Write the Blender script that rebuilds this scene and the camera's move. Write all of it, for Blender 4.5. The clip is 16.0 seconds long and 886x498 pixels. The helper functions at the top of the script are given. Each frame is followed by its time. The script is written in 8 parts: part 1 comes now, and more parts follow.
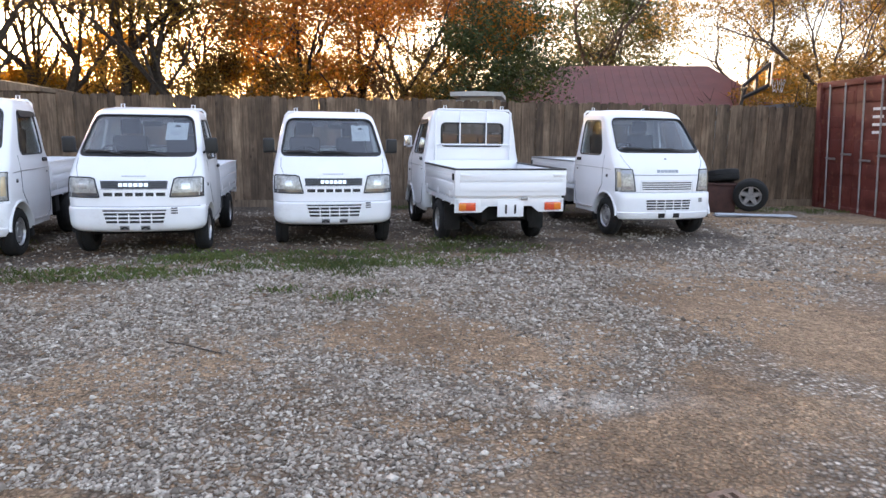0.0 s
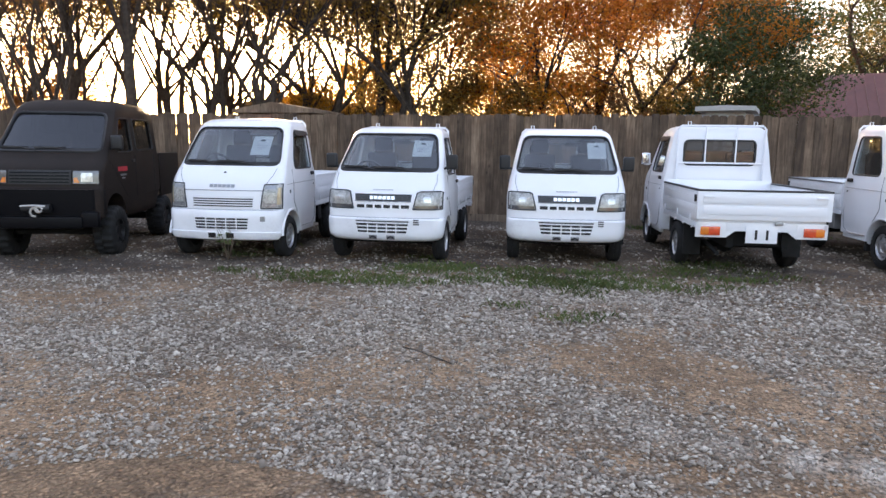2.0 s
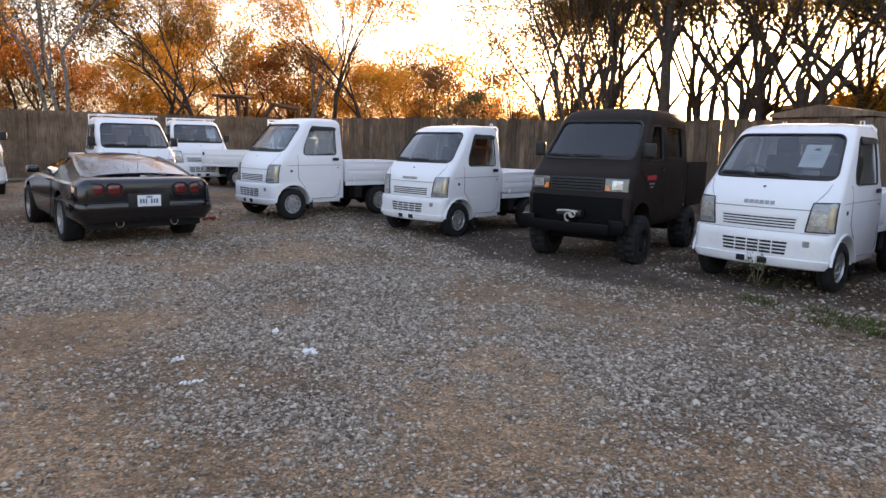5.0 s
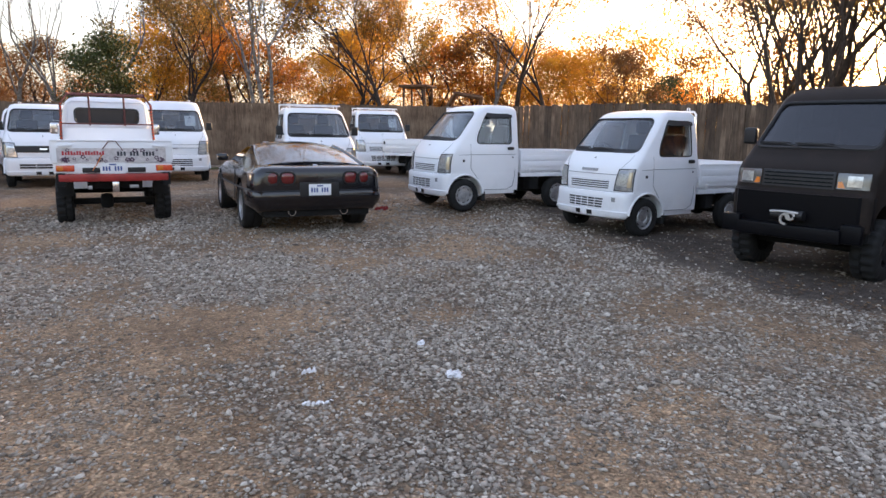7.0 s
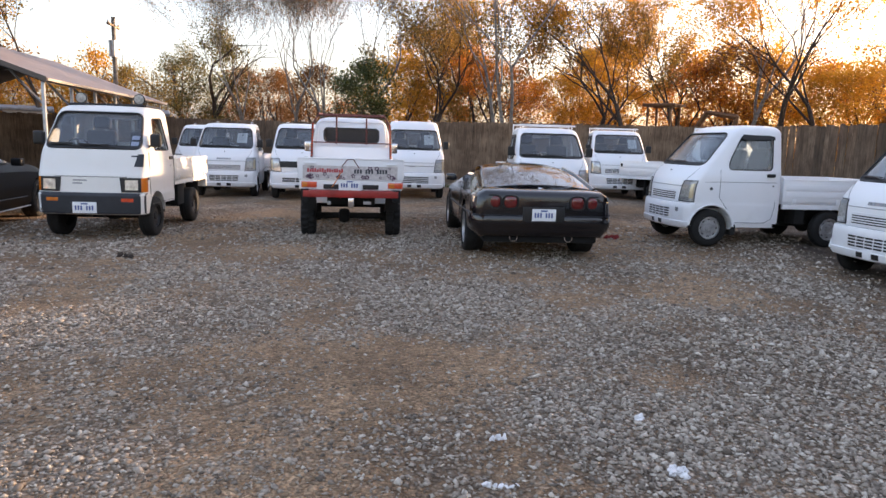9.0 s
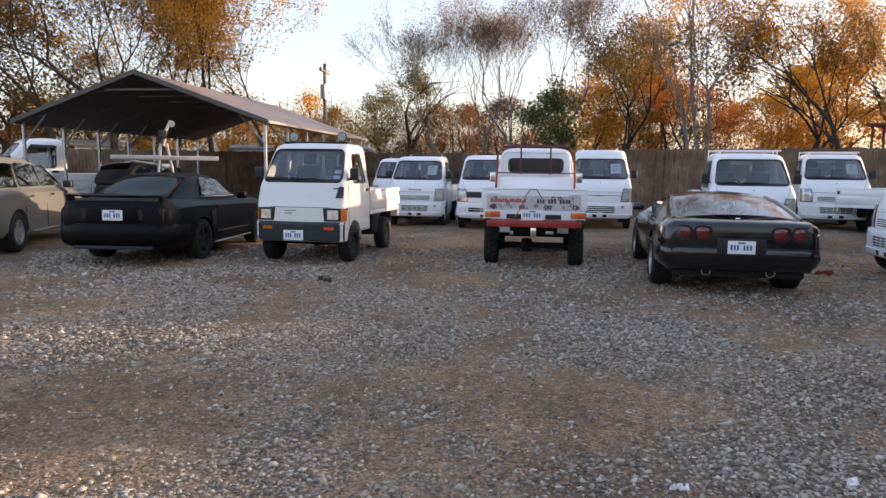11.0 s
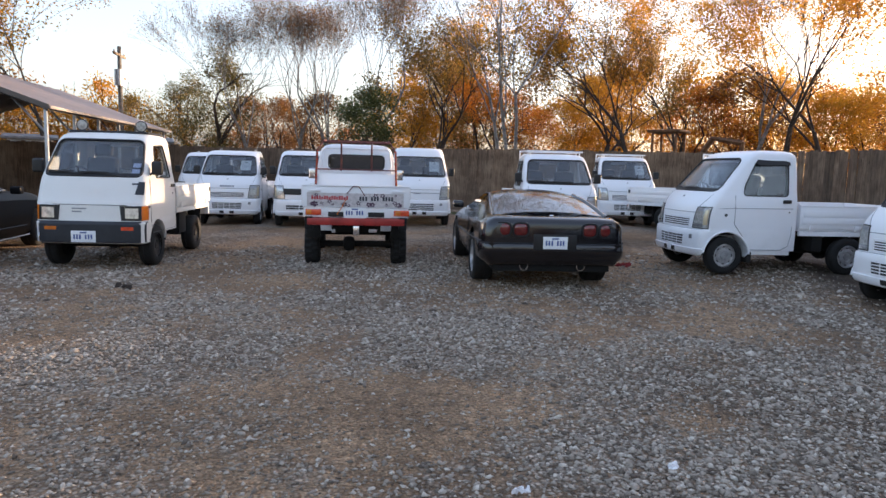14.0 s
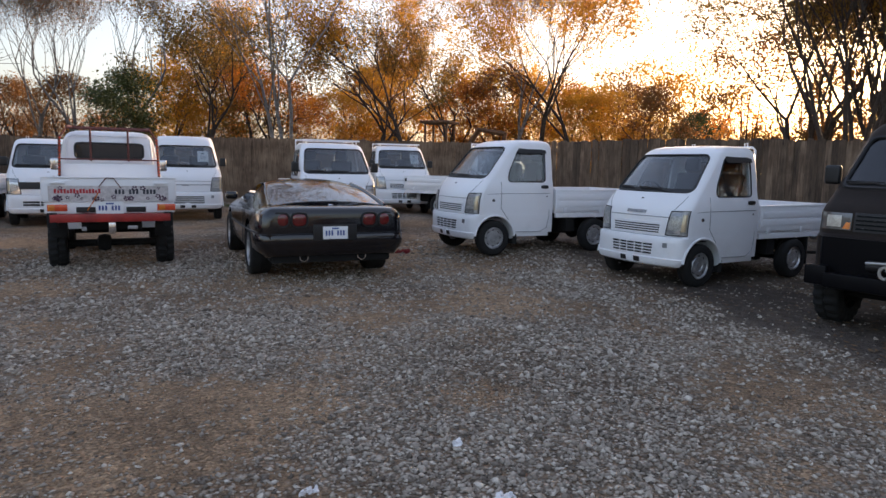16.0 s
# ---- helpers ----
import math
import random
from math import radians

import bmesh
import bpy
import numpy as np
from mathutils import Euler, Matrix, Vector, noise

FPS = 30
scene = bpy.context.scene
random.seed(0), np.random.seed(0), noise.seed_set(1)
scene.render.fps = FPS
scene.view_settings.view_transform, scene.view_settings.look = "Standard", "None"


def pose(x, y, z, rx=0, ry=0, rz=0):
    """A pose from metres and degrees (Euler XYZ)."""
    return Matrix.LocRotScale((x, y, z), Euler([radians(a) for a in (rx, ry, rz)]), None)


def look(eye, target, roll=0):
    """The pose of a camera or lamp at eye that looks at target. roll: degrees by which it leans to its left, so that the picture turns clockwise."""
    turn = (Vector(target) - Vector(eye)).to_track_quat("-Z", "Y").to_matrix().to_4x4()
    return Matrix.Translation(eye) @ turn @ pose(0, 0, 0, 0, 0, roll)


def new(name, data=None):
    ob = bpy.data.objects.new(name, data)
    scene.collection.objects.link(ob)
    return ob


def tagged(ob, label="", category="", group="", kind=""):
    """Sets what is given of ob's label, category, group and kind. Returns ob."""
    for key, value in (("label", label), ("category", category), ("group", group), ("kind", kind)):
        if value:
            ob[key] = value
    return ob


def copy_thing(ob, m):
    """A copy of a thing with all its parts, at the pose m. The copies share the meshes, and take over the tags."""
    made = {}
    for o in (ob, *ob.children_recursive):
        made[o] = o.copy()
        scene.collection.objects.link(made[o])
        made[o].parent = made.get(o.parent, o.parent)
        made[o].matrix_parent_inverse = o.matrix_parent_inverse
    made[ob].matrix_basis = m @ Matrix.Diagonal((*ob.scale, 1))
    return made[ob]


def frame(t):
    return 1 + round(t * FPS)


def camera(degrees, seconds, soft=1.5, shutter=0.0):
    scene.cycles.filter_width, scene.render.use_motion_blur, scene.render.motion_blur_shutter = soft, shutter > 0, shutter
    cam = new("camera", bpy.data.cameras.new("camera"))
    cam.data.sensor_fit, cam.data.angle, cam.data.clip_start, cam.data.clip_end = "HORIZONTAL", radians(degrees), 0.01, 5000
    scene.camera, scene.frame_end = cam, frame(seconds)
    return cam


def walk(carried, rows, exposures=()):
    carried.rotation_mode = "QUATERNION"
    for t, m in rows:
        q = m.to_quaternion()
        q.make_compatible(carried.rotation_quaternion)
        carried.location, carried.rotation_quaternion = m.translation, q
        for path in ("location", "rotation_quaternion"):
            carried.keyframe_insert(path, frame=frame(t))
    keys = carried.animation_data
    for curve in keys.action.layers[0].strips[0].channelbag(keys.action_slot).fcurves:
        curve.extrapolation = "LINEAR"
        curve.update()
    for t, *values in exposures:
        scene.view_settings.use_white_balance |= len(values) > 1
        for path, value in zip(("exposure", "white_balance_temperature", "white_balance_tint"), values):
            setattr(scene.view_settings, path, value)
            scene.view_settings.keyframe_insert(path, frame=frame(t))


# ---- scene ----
cam = camera(67.3, 16.0)
PATH = [
    (0, (0.040, 0.735, 1.420), (-0.093, 2.840, 1.054), 0.7),
    (0.5, (0.032, 0.793, 1.425), (-0.269, 2.883, 1.073), 1.0),
    (1, (-0.004, 0.793, 1.427), (-0.515, 2.844, 1.092), 0.6),
    (1.5, (-0.006, 0.790, 1.432), (-0.697, 2.788, 1.104), 0.5),
    (2, (-0.013, 0.786, 1.439), (-0.846, 2.731, 1.113), 0.8),
    (2.5, (-0.079, 0.799, 1.435), (-1.040, 2.675, 1.066), 0.6),
    (3, (-0.253, 0.862, 1.443), (-1.348, 2.671, 1.116), 1.4),
    (3.5, (-0.400, 0.935, 1.446), (-1.731, 2.577, 1.109), -1.9),
    (4, (-0.540, 1.039, 1.457), (-2.135, 2.422, 1.102), -0.8),
    (4.5, (-0.621, 1.196, 1.453), (-2.448, 2.260, 1.124), 0.9),
    (5, (-0.706, 1.241, 1.453), (-2.627, 2.123, 1.122), 1.2),
    (5.2, (-0.795, 1.250, 1.450), (-2.732, 2.106, 1.143), 2.0),
    (7.3, (-1.558, 1.653, 1.426), (-3.642, 1.955, 1.046), 0.9),
    (7.5, (-1.629, 1.671, 1.427), (-3.713, 1.981, 1.051), 1.4),
    (8, (-1.853, 1.684, 1.428), (-3.958, 1.860, 1.085), 0.6),
    (8.5, (-2.004, 1.684, 1.447), (-4.113, 1.703, 1.084), 0.3),
    (9, (-2.126, 1.731, 1.462), (-4.201, 1.327, 1.131), 1.7),
    (9.5, (-2.166, 1.745, 1.455), (-4.172, 1.067, 1.153), 1.8),
    (10, (-2.153, 1.752, 1.468), (-4.098, 0.898, 1.211), 0.7),
    (10.2, (-2.151, 1.759, 1.471), (-4.072, 0.855, 1.209), 1.0),
    (12.3, (-2.152, 1.787, 1.457), (-4.034, 0.795, 1.223), 0.4),
    (12.5, (-2.173, 1.791, 1.472), (-4.076, 0.844, 1.223), 0.3),
    (13, (-2.189, 1.782, 1.463), (-4.153, 0.975, 1.191), 0.1),
    (13.5, (-2.263, 1.744, 1.459), (-4.289, 1.117, 1.164), 2.0),
    (14, (-2.370, 1.617, 1.454), (-4.454, 1.199, 1.207), 1.5),
    (14.5, (-2.422, 1.515, 1.436), (-4.524, 1.201, 1.178), 2.1),
    (15, (-2.456, 1.554, 1.435), (-4.559, 1.311, 1.131), 1.8),
    (15.5, (-2.473, 1.616, 1.456), (-4.589, 1.676, 1.146), 1.1),
    (16, (-2.483, 1.633, 1.433), (-4.590, 1.906, 1.171), 1.1),
]
EXPOSURES = [(0, 2.4, 6500, 22), (1.5, 2.28, 6500, 22), (3.5, 2.2, 6350, 22), (5, 1.85, 6500, 22), (8, 2.0, 6300, 22), (9, 1.85, 6400, 22), (12.5, 1.5, 6000, 19), (14, 1.62, 6000, 19), (14.5, 1.2, 6000, 19), (15.5, 1.6, 6200, 21), (16, 1.28, 6200, 21)]
walk(cam, [(t, look(eye, target, roll)) for t, eye, target, roll in PATH], EXPOSURES)

# ---------------------------------------------------------------- light
SUN_AZ, SUN_EL = 127.8, 8.0          # direction towards the low sun, degrees from +x, and its height
world = bpy.data.worlds.new("evening_sky")
scene.world = world
world.use_nodes = True
wn, wl = world.node_tree.nodes, world.node_tree.links
sky = wn.new("ShaderNodeTexSky")
sky.sky_type = "NISHITA"
sky.sun_disc = False
sky.sun_elevation = radians(SUN_EL)
sky.sun_rotation = radians(90 - SUN_AZ)
sky.air_density, sky.dust_density, sky.ozone_density = 1.0, 3.5, 0.6
wn["Background"].inputs["Strength"].default_value = 0.15
# a thin even veil of evening haze over the clear sky
veil = wn.new("ShaderNodeMix")
veil.data_type, veil.blend_type = "RGBA", "ADD"
veil.inputs[0].default_value = 1.0
veil.inputs[7].default_value = (0.60, 0.68, 0.81, 1)
wl.new(sky.outputs[0], veil.inputs[6])
wl.new(veil.outputs[2], wn["Background"].inputs[0])
sun = new("sun", bpy.data.lights.new("sun", "SUN"))
sun.data.energy, sun.data.angle, sun.data.color = 4.0, radians(1.2), (1.0, 0.72, 0.42)
ca, ce = math.cos(radians(SUN_EL)), math.sin(radians(SUN_EL))
sun.matrix_world = look((0, 0, 0), (-math.cos(radians(SUN_AZ)) * ca, -math.sin(radians(SUN_AZ)) * ca, -ce))


# ---------------------------------------------------------------- materials
def material(name):
    m = bpy.data.materials.new(name)
    m.use_nodes = True
    return m, m.node_tree.nodes, m.node_tree.links, m.node_tree.nodes["Principled BSDF"]


def noise_mix(m, scale, stops, detail=6.0, rough=0.6, coord="Object", random_shift=False):
    """A noise texture through a colour ramp; returns the ramp's output."""
    n, l = m.node_tree.nodes, m.node_tree.links
    tc, tex, ramp = n.new("ShaderNodeTexCoord"), n.new("ShaderNodeTexNoise"), n.new("ShaderNodeValToRGB")
    tex.inputs["Scale"].default_value, tex.inputs["Detail"].default_value, tex.inputs["Roughness"].default_value = scale, detail, rough
    source = tc.outputs[coord]
    if random_shift:
        info, add = n.new("ShaderNodeObjectInfo"), n.new("ShaderNodeVectorMath")
        mul = n.new("ShaderNodeMath")
        mul.operation, mul.inputs[1].default_value = "MULTIPLY", 40.0
        l.new(info.outputs["Random"], mul.inputs[0])
        l.new(source, add.inputs[0])
        l.new(mul.outputs[0], add.inputs[1])
        source = add.outputs[0]
    l.new(source, tex.inputs["Vector"])
    l.new(tex.outputs["Fac"], ramp.inputs[0])
    els = ramp.color_ramp.elements
    for i, (p, c) in enumerate(stops):
        e = els[i] if i < 2 else els.new(p)
        e.position, e.color = p, (*c, 1)
    return ramp.outputs[0], tex


def bump(m, height, strength, distance):
    n, l = m.node_tree.nodes, m.node_tree.links
    b = n.new("ShaderNodeBump")
    b.inputs["Strength"].default_value, b.inputs["Distance"].default_value = strength, distance
    l.new(height, b.inputs["Height"])
    l.new(b.outputs[0], n["Principled BSDF"].inputs["Normal"])


def blend(m, a, b, fac, mode="MIX"):
    n, l = m.node_tree.nodes, m.node_tree.links
    mx = n.new("ShaderNodeMix")
    mx.data_type, mx.blend_type = "RGBA", mode
    for sock, v in ((mx.inputs[0], fac), (mx.inputs[6], a), (mx.inputs[7], b)):
        if isinstance(v, (int, float)):
            sock.default_value = v
        elif isinstance(v, tuple):
            sock.default_value = (*v, 1)
        else:
            l.new(v, sock)
    return mx.outputs[2]


def simple(name, colour, rough=0.5, metal=0.0, vary=0.12, scale=6.0, coat=0.0, relief=0.0):
    """Paint, rubber, plastic and metal: two scales of stain over a base colour."""
    m, n, l, p = material(name)
    dark = tuple(c * (1 - vary) for c in colour)
    light = tuple(min(1, c * (1 + vary * 0.6)) for c in colour)
    a, _ = noise_mix(m, scale, [(0.35, dark), (0.7, light)], random_shift=True)
    b, tex = noise_mix(m, scale * 9, [(0.4, (1 - vary * 0.6,) * 3), (0.65, (1, 1, 1))])
    l.new(blend(m, a, b, 0.7, "MULTIPLY"), p.inputs["Base Color"])
    p.inputs["Roughness"].default_value, p.inputs["Metallic"].default_value = rough, metal
    p.inputs["Coat Weight"].default_value, p.inputs["Coat Roughness"].default_value = coat, 0.08
    if relief:
        bump(m, tex.outputs["Fac"], relief, 0.01)
    return m


def dirty_paint(name, colour, rough, coat, dirt=(0.16, 0.12, 0.08), amount=0.35):
    """Vehicle paint with dust that thickens in patches and low on the body."""
    m, n, l, p = material(name)
    patch, tex = noise_mix(m, 3.0, [(0.42, (0, 0, 0)), (0.72, (1, 1, 1))], random_shift=True)
    fine, _ = noise_mix(m, 38.0, [(0.45, (0.35,) * 3), (0.7, (1, 1, 1))])
    tc, sep, rng = n.new("ShaderNodeTexCoord"), n.new("ShaderNodeSeparateXYZ"), n.new("ShaderNodeMapRange")
    l.new(tc.outputs["Object"], sep.inputs[0])
    l.new(sep.outputs["Z"], rng.inputs[0])
    rng.inputs[1].default_value, rng.inputs[2].default_value, rng.inputs[3].default_value, rng.inputs[4].default_value = 0.2, 0.75, 0.9, 0.16
    mul = n.new("ShaderNodeMath")
    mul.operation = "MULTIPLY"
    l.new(blend(m, patch, fine, 1.0, "MULTIPLY"), mul.inputs[0])
    l.new(rng.outputs[0], mul.inputs[1])
    mul2 = n.new("ShaderNodeMath")
    mul2.operation, mul2.inputs[1].default_value = "MULTIPLY", amount
    l.new(mul.outputs[0], mul2.inputs[0])
    l.new(blend(m, colour, dirt, mul2.outputs[0]), p.inputs["Base Color"])
    p.inputs["Roughness"].default_value = rough
    p.inputs["Coat Weight"].default_value, p.inputs["Coat Roughness"].default_value = coat, 0.1
    return m


def glass(name, tint, rough=0.0, facing=0.075):
    """A clear pane: mostly let through, with a gloss that grows towards grazing view."""
    m, n, l, p = material(name)
    tr, gl, lw, mx = n.new("ShaderNodeBsdfTransparent"), n.new("ShaderNodeBsdfGlossy"), n.new("ShaderNodeLayerWeight"), n.new("ShaderNodeMixShader")
    tr.inputs[0].default_value = (*tint, 1)
    gl.inputs["Roughness"].default_value = rough
    gl.inputs[0].default_value = (0.95, 0.97, 1.0, 1)
    lw.inputs["Blend"].default_value = 0.5
    pw, ad = n.new("ShaderNodeMath"), n.new("ShaderNodeMath")
    pw.operation, pw.inputs[1].default_value = "POWER", 4.0
    ad.operation, ad.inputs[1].default_value, ad.inputs[2].default_value = "MULTIPLY_ADD", 0.9, facing
    l.new(lw.outputs["Facing"], pw.inputs[0])
    l.new(pw.outputs[0], ad.inputs[0])
    l.new(ad.outputs[0], mx.inputs[0])
    l.new(tr.outputs[0], mx.inputs[1])
    l.new(gl.outputs[0], mx.inputs[2])
    l.new(mx.outputs[0], n["Material Output"].inputs[0])
    return m


WHITE = dirty_paint("white_paint", (0.80, 0.81, 0.835), 0.32, 0.5)
CREAM = dirty_paint("old_white_paint", (0.77, 0.76, 0.73), 0.45, 0.2, amount=0.6)
BLACKPAINT = dirty_paint("black_car_paint", (0.004, 0.0038, 0.006), 0.16, 0.6, amount=0.02)
MATTBLACK = dirty_paint("matt_black_paint", (0.0035, 0.0036, 0.005), 0.40, 0.0, amount=0.025)
MATTBLACK.node_tree.nodes["Principled BSDF"].inputs["Specular IOR Level"].default_value = 0.12
MUDBROWN = dirty_paint("muddy_dark_paint", (0.020, 0.0155, 0.0135), 0.55, 0.0, dirt=(0.12, 0.075, 0.052), amount=0.7)
MUDBROWN.node_tree.nodes["Principled BSDF"].inputs["Specular IOR Level"].default_value = 0.12
SILVER = dirty_paint("silver_paint", (0.22, 0.225, 0.225), 0.35, 0.5, amount=0.3)
SILVER.node_tree.nodes["Principled BSDF"].inputs["Metallic"].default_value = 0.5
RUBBER = simple("tyre_rubber", (0.010, 0.010, 0.010), 0.85, vary=0.5, scale=8, relief=0.4)
PLASTIC = simple("black_plastic", (0.010, 0.010, 0.011), 0.5, vary=0.3)
BUMPERGREY = simple("dark_grey_bumper", (0.022, 0.025, 0.032), 0.6, vary=0.25)
STEEL = simple("wheel_steel", (0.52, 0.52, 0.53), 0.38, 0.7, vary=0.3, scale=14)
REFLECTOR = simple("lamp_reflector", (0.45, 0.45, 0.43), 0.35, 0.4, vary=0.4, scale=40, coat=1.0)
CHROME = simple("chrome", (0.75, 0.75, 0.77), 0.14, 1.0, vary=0.08)
CHASSIS = simple("chassis_black", (0.005, 0.005, 0.005), 0.9, vary=0.4)
GALV = simple("galvanised_steel", (0.42, 0.43, 0.45), 0.42, 0.75, vary=0.25, scale=5)
RAILDARK = simple("black_rail", (0.03, 0.03, 0.033), 0.6, vary=0.3)
GLASS = glass("window_glass", (0.74, 0.77, 0.78))
DARKGLASS = glass("tinted_glass", (0.26, 0.28, 0.30), facing=0.07)
LAMPGLASS = simple("headlight_lens", (0.40, 0.40, 0.385), 0.28, 0.15, vary=0.45, scale=22, coat=0.5)
CLEARLAMP = simple("clear_headlight", (0.62, 0.63, 0.64), 0.08, 0.55, vary=0.4, scale=16, coat=1.0)
AMBER = simple("amber_lens", (0.75, 0.20, 0.02), 0.2, coat=0.8, vary=0.2)
ORANGERED = simple("orange_red_lens", (0.72, 0.08, 0.025), 0.2, coat=0.8, vary=0.2, scale=20)
REDLENS = simple("dark_red_lens", (0.16, 0.012, 0.012), 0.12, coat=1.0, vary=0.3, scale=20)
REDPAINT = simple("red_paint", (0.36, 0.022, 0.018), 0.45, vary=0.3, coat=0.2)
SEAT = simple("grey_seat_cloth", (0.045, 0.047, 0.054), 0.9, vary=0.25, scale=20)
DASH = simple("dark_dashboard", (0.018, 0.018, 0.020), 0.7, vary=0.2)
PAPER = simple("white_paper", (0.82, 0.84, 0.86), 0.7, vary=0.06, scale=3)
INK = simple("dark_ink", (0.03, 0.035, 0.05), 0.6, vary=0.1)
BLUEINK = simple("blue_ink", (0.05, 0.09, 0.28), 0.6, vary=0.1)
REDINK = simple("red_ink", (0.5, 0.03, 0.04), 0.6, vary=0.2)
BADGE = simple("grey_badge", (0.30, 0.31, 0.33), 0.3, 0.6, vary=0.15)


def wood_material(name, c1, c2):
    m, n, l, p = material(name)
    tc, mp, tex, ramp = n.new("ShaderNodeTexCoord"), n.new("ShaderNodeMapping"), n.new("ShaderNodeTexNoise"), n.new("ShaderNodeValToRGB")
    info, comb, addv = n.new("ShaderNodeObjectInfo"), n.new("ShaderNodeMath"), n.new("ShaderNodeVectorMath")
    comb.operation, comb.inputs[1].default_value = "MULTIPLY", 57.0
    l.new(info.outputs["Random"], comb.inputs[0])
    l.new(tc.outputs["Object"], addv.inputs[0])
    l.new(comb.outputs[0], addv.inputs[1])
    l.new(addv.outputs[0], mp.inputs[0])
    mp.inputs["Scale"].default_value = (14, 14, 1.1)
    tex.inputs["Scale"].default_value, tex.inputs["Detail"].default_value, tex.inputs["Distortion"].default_value = 2.2, 8, 0.7
    l.new(mp.outputs[0], tex.inputs["Vector"])
    l.new(tex.outputs["Fac"], ramp.inputs[0])
    e = ramp.color_ramp.elements
    e[0].position, e[0].color, e[1].position, e[1].color = 0.3, (*c1, 1), 0.72, (*c2, 1)
    # every board weathers to its own tone
    hsv, r2 = n.new("ShaderNodeHueSaturation"), n.new("ShaderNodeMapRange")
    r2.inputs[3].default_value, r2.inputs[4].default_value = 0.55, 1.3
    l.new(info.outputs["Random"], r2.inputs[0])
    l.new(r2.outputs[0], hsv.inputs["Value"])
    l.new(ramp.outputs[0], hsv.inputs["Color"])
    stain, _ = noise_mix(m, 1.6, [(0.40, (0.55, 0.52, 0.5)), (0.62, (1, 1, 1))], random_shift=True)
    knots = n.new("ShaderNodeTexVoronoi")
    knots.inputs["Scale"].default_value = 1.7
    mp2, kr = n.new("ShaderNodeMapping"), n.new("ShaderNodeValToRGB")
    mp2.inputs["Scale"].default_value = (3.0, 3.0, 1.4)
    l.new(addv.outputs[0], mp2.inputs[0])
    l.new(mp2.outputs[0], knots.inputs["Vector"])
    l.new(knots.outputs["Distance"], kr.inputs[0])
    ke = kr.color_ramp.elements
    ke[0].position, ke[0].color, ke[1].position, ke[1].color = 0.03, (0.3, 0.25, 0.2, 1), 0.13, (1, 1, 1, 1)
    c = blend(m, hsv.outputs[0], stain, 1.0, "MULTIPLY")
    l.new(blend(m, c, kr.outputs[0], 0.8, "MULTIPLY"), p.inputs["Base Color"])
    p.inputs["Roughness"].default_value = 0.88
    bump(m, tex.outputs["Fac"], 0.5, 0.006)
    return m


FENCEWOOD = wood_material("weathered_fence_wood", (0.105, 0.068, 0.042), (0.255, 0.178, 0.118))
RAWWOOD = wood_material("raw_timber", (0.14, 0.10, 0.07), (0.3, 0.22, 0.15))


def bark_material(name, c1, c2, scale=9):
    m, n, l, p = material(name)
    a, tex = noise_mix(m, scale, [(0.35, c1), (0.7, c2)], detail=8, rough=0.7)
    l.new(a, p.inputs["Base Color"])
    p.inputs["Roughness"].default_value = 0.95
    bump(m, tex.outputs["Fac"], 0.7, 0.04)
    return m


BARK = bark_material("dark_bark", (0.030, 0.023, 0.018), (0.085, 0.065, 0.05))
PALEBARK = bark_material("pale_bark", (0.10, 0.09, 0.08), (0.30, 0.28, 0.25), 6)


def leaf_material(name, a, b, c, through_light=0.45):
    """Leaves that let the light through, each clump of its own hue."""
    m, n, l, p = material(name)
    geo, ramp = n.new("ShaderNodeNewGeometry"), n.new("ShaderNodeValToRGB")
    l.new(geo.outputs["Random Per Island"], ramp.inputs[0])
    e = ramp.color_ramp.elements
    e[0].position, e[0].color, e[1].position, e[1].color = 0.0, (*a, 1), 1.0, (*c, 1)
    mid = e.new(0.5)
    mid.color = (*b, 1)
    big, _ = noise_mix(m, 0.45, [(0.35, (0.55, 0.5, 0.45)), (0.68, (1.15, 1.1, 1.0))], detail=3)
    col = blend(m, ramp.outputs[0], big, 1.0, "MULTIPLY")
    l.new(col, p.inputs["Base Color"])
    p.inputs["Roughness"].default_value = 0.65
    tr, mx = n.new("ShaderNodeBsdfTranslucent"), n.new("ShaderNodeMixShader")
    l.new(col, tr.inputs[0])
    mx.inputs[0].default_value = through_light
    l.new(p.outputs[0], mx.inputs[1])
    l.new(tr.outputs[0], mx.inputs[2])
    l.new(mx.outputs[0], n["Material Output"].inputs[0])
    return m


LEAF = {
    "gold": leaf_material("golden_leaves", (0.58, 0.27, 0.020), (0.70, 0.38, 0.028), (0.46, 0.27, 0.03), 0.55),
    "orange": leaf_material("orange_leaves", (0.52, 0.17, 0.020), (0.62, 0.26, 0.024), (0.38, 0.13, 0.022), 0.55),
    "olive": leaf_material("olive_leaves", (0.15, 0.115, 0.03), (0.27, 0.18, 0.035), (0.36, 0.22, 0.04), 0.45),
    "brown": leaf_material("brown_leaves", (0.22, 0.11, 0.035), (0.30, 0.15, 0.04), (0.18, 0.10, 0.04), 0.45),
    "green": leaf_material("evergreen_leaves", (0.035, 0.060, 0.018), (0.06, 0.09, 0.025), (0.10, 0.12, 0.03), 0.25),
    "pine": leaf_material("pine_needles", (0.06, 0.07, 0.02), (0.12, 0.11, 0.03), (0.22, 0.16, 0.04), 0.3),
}

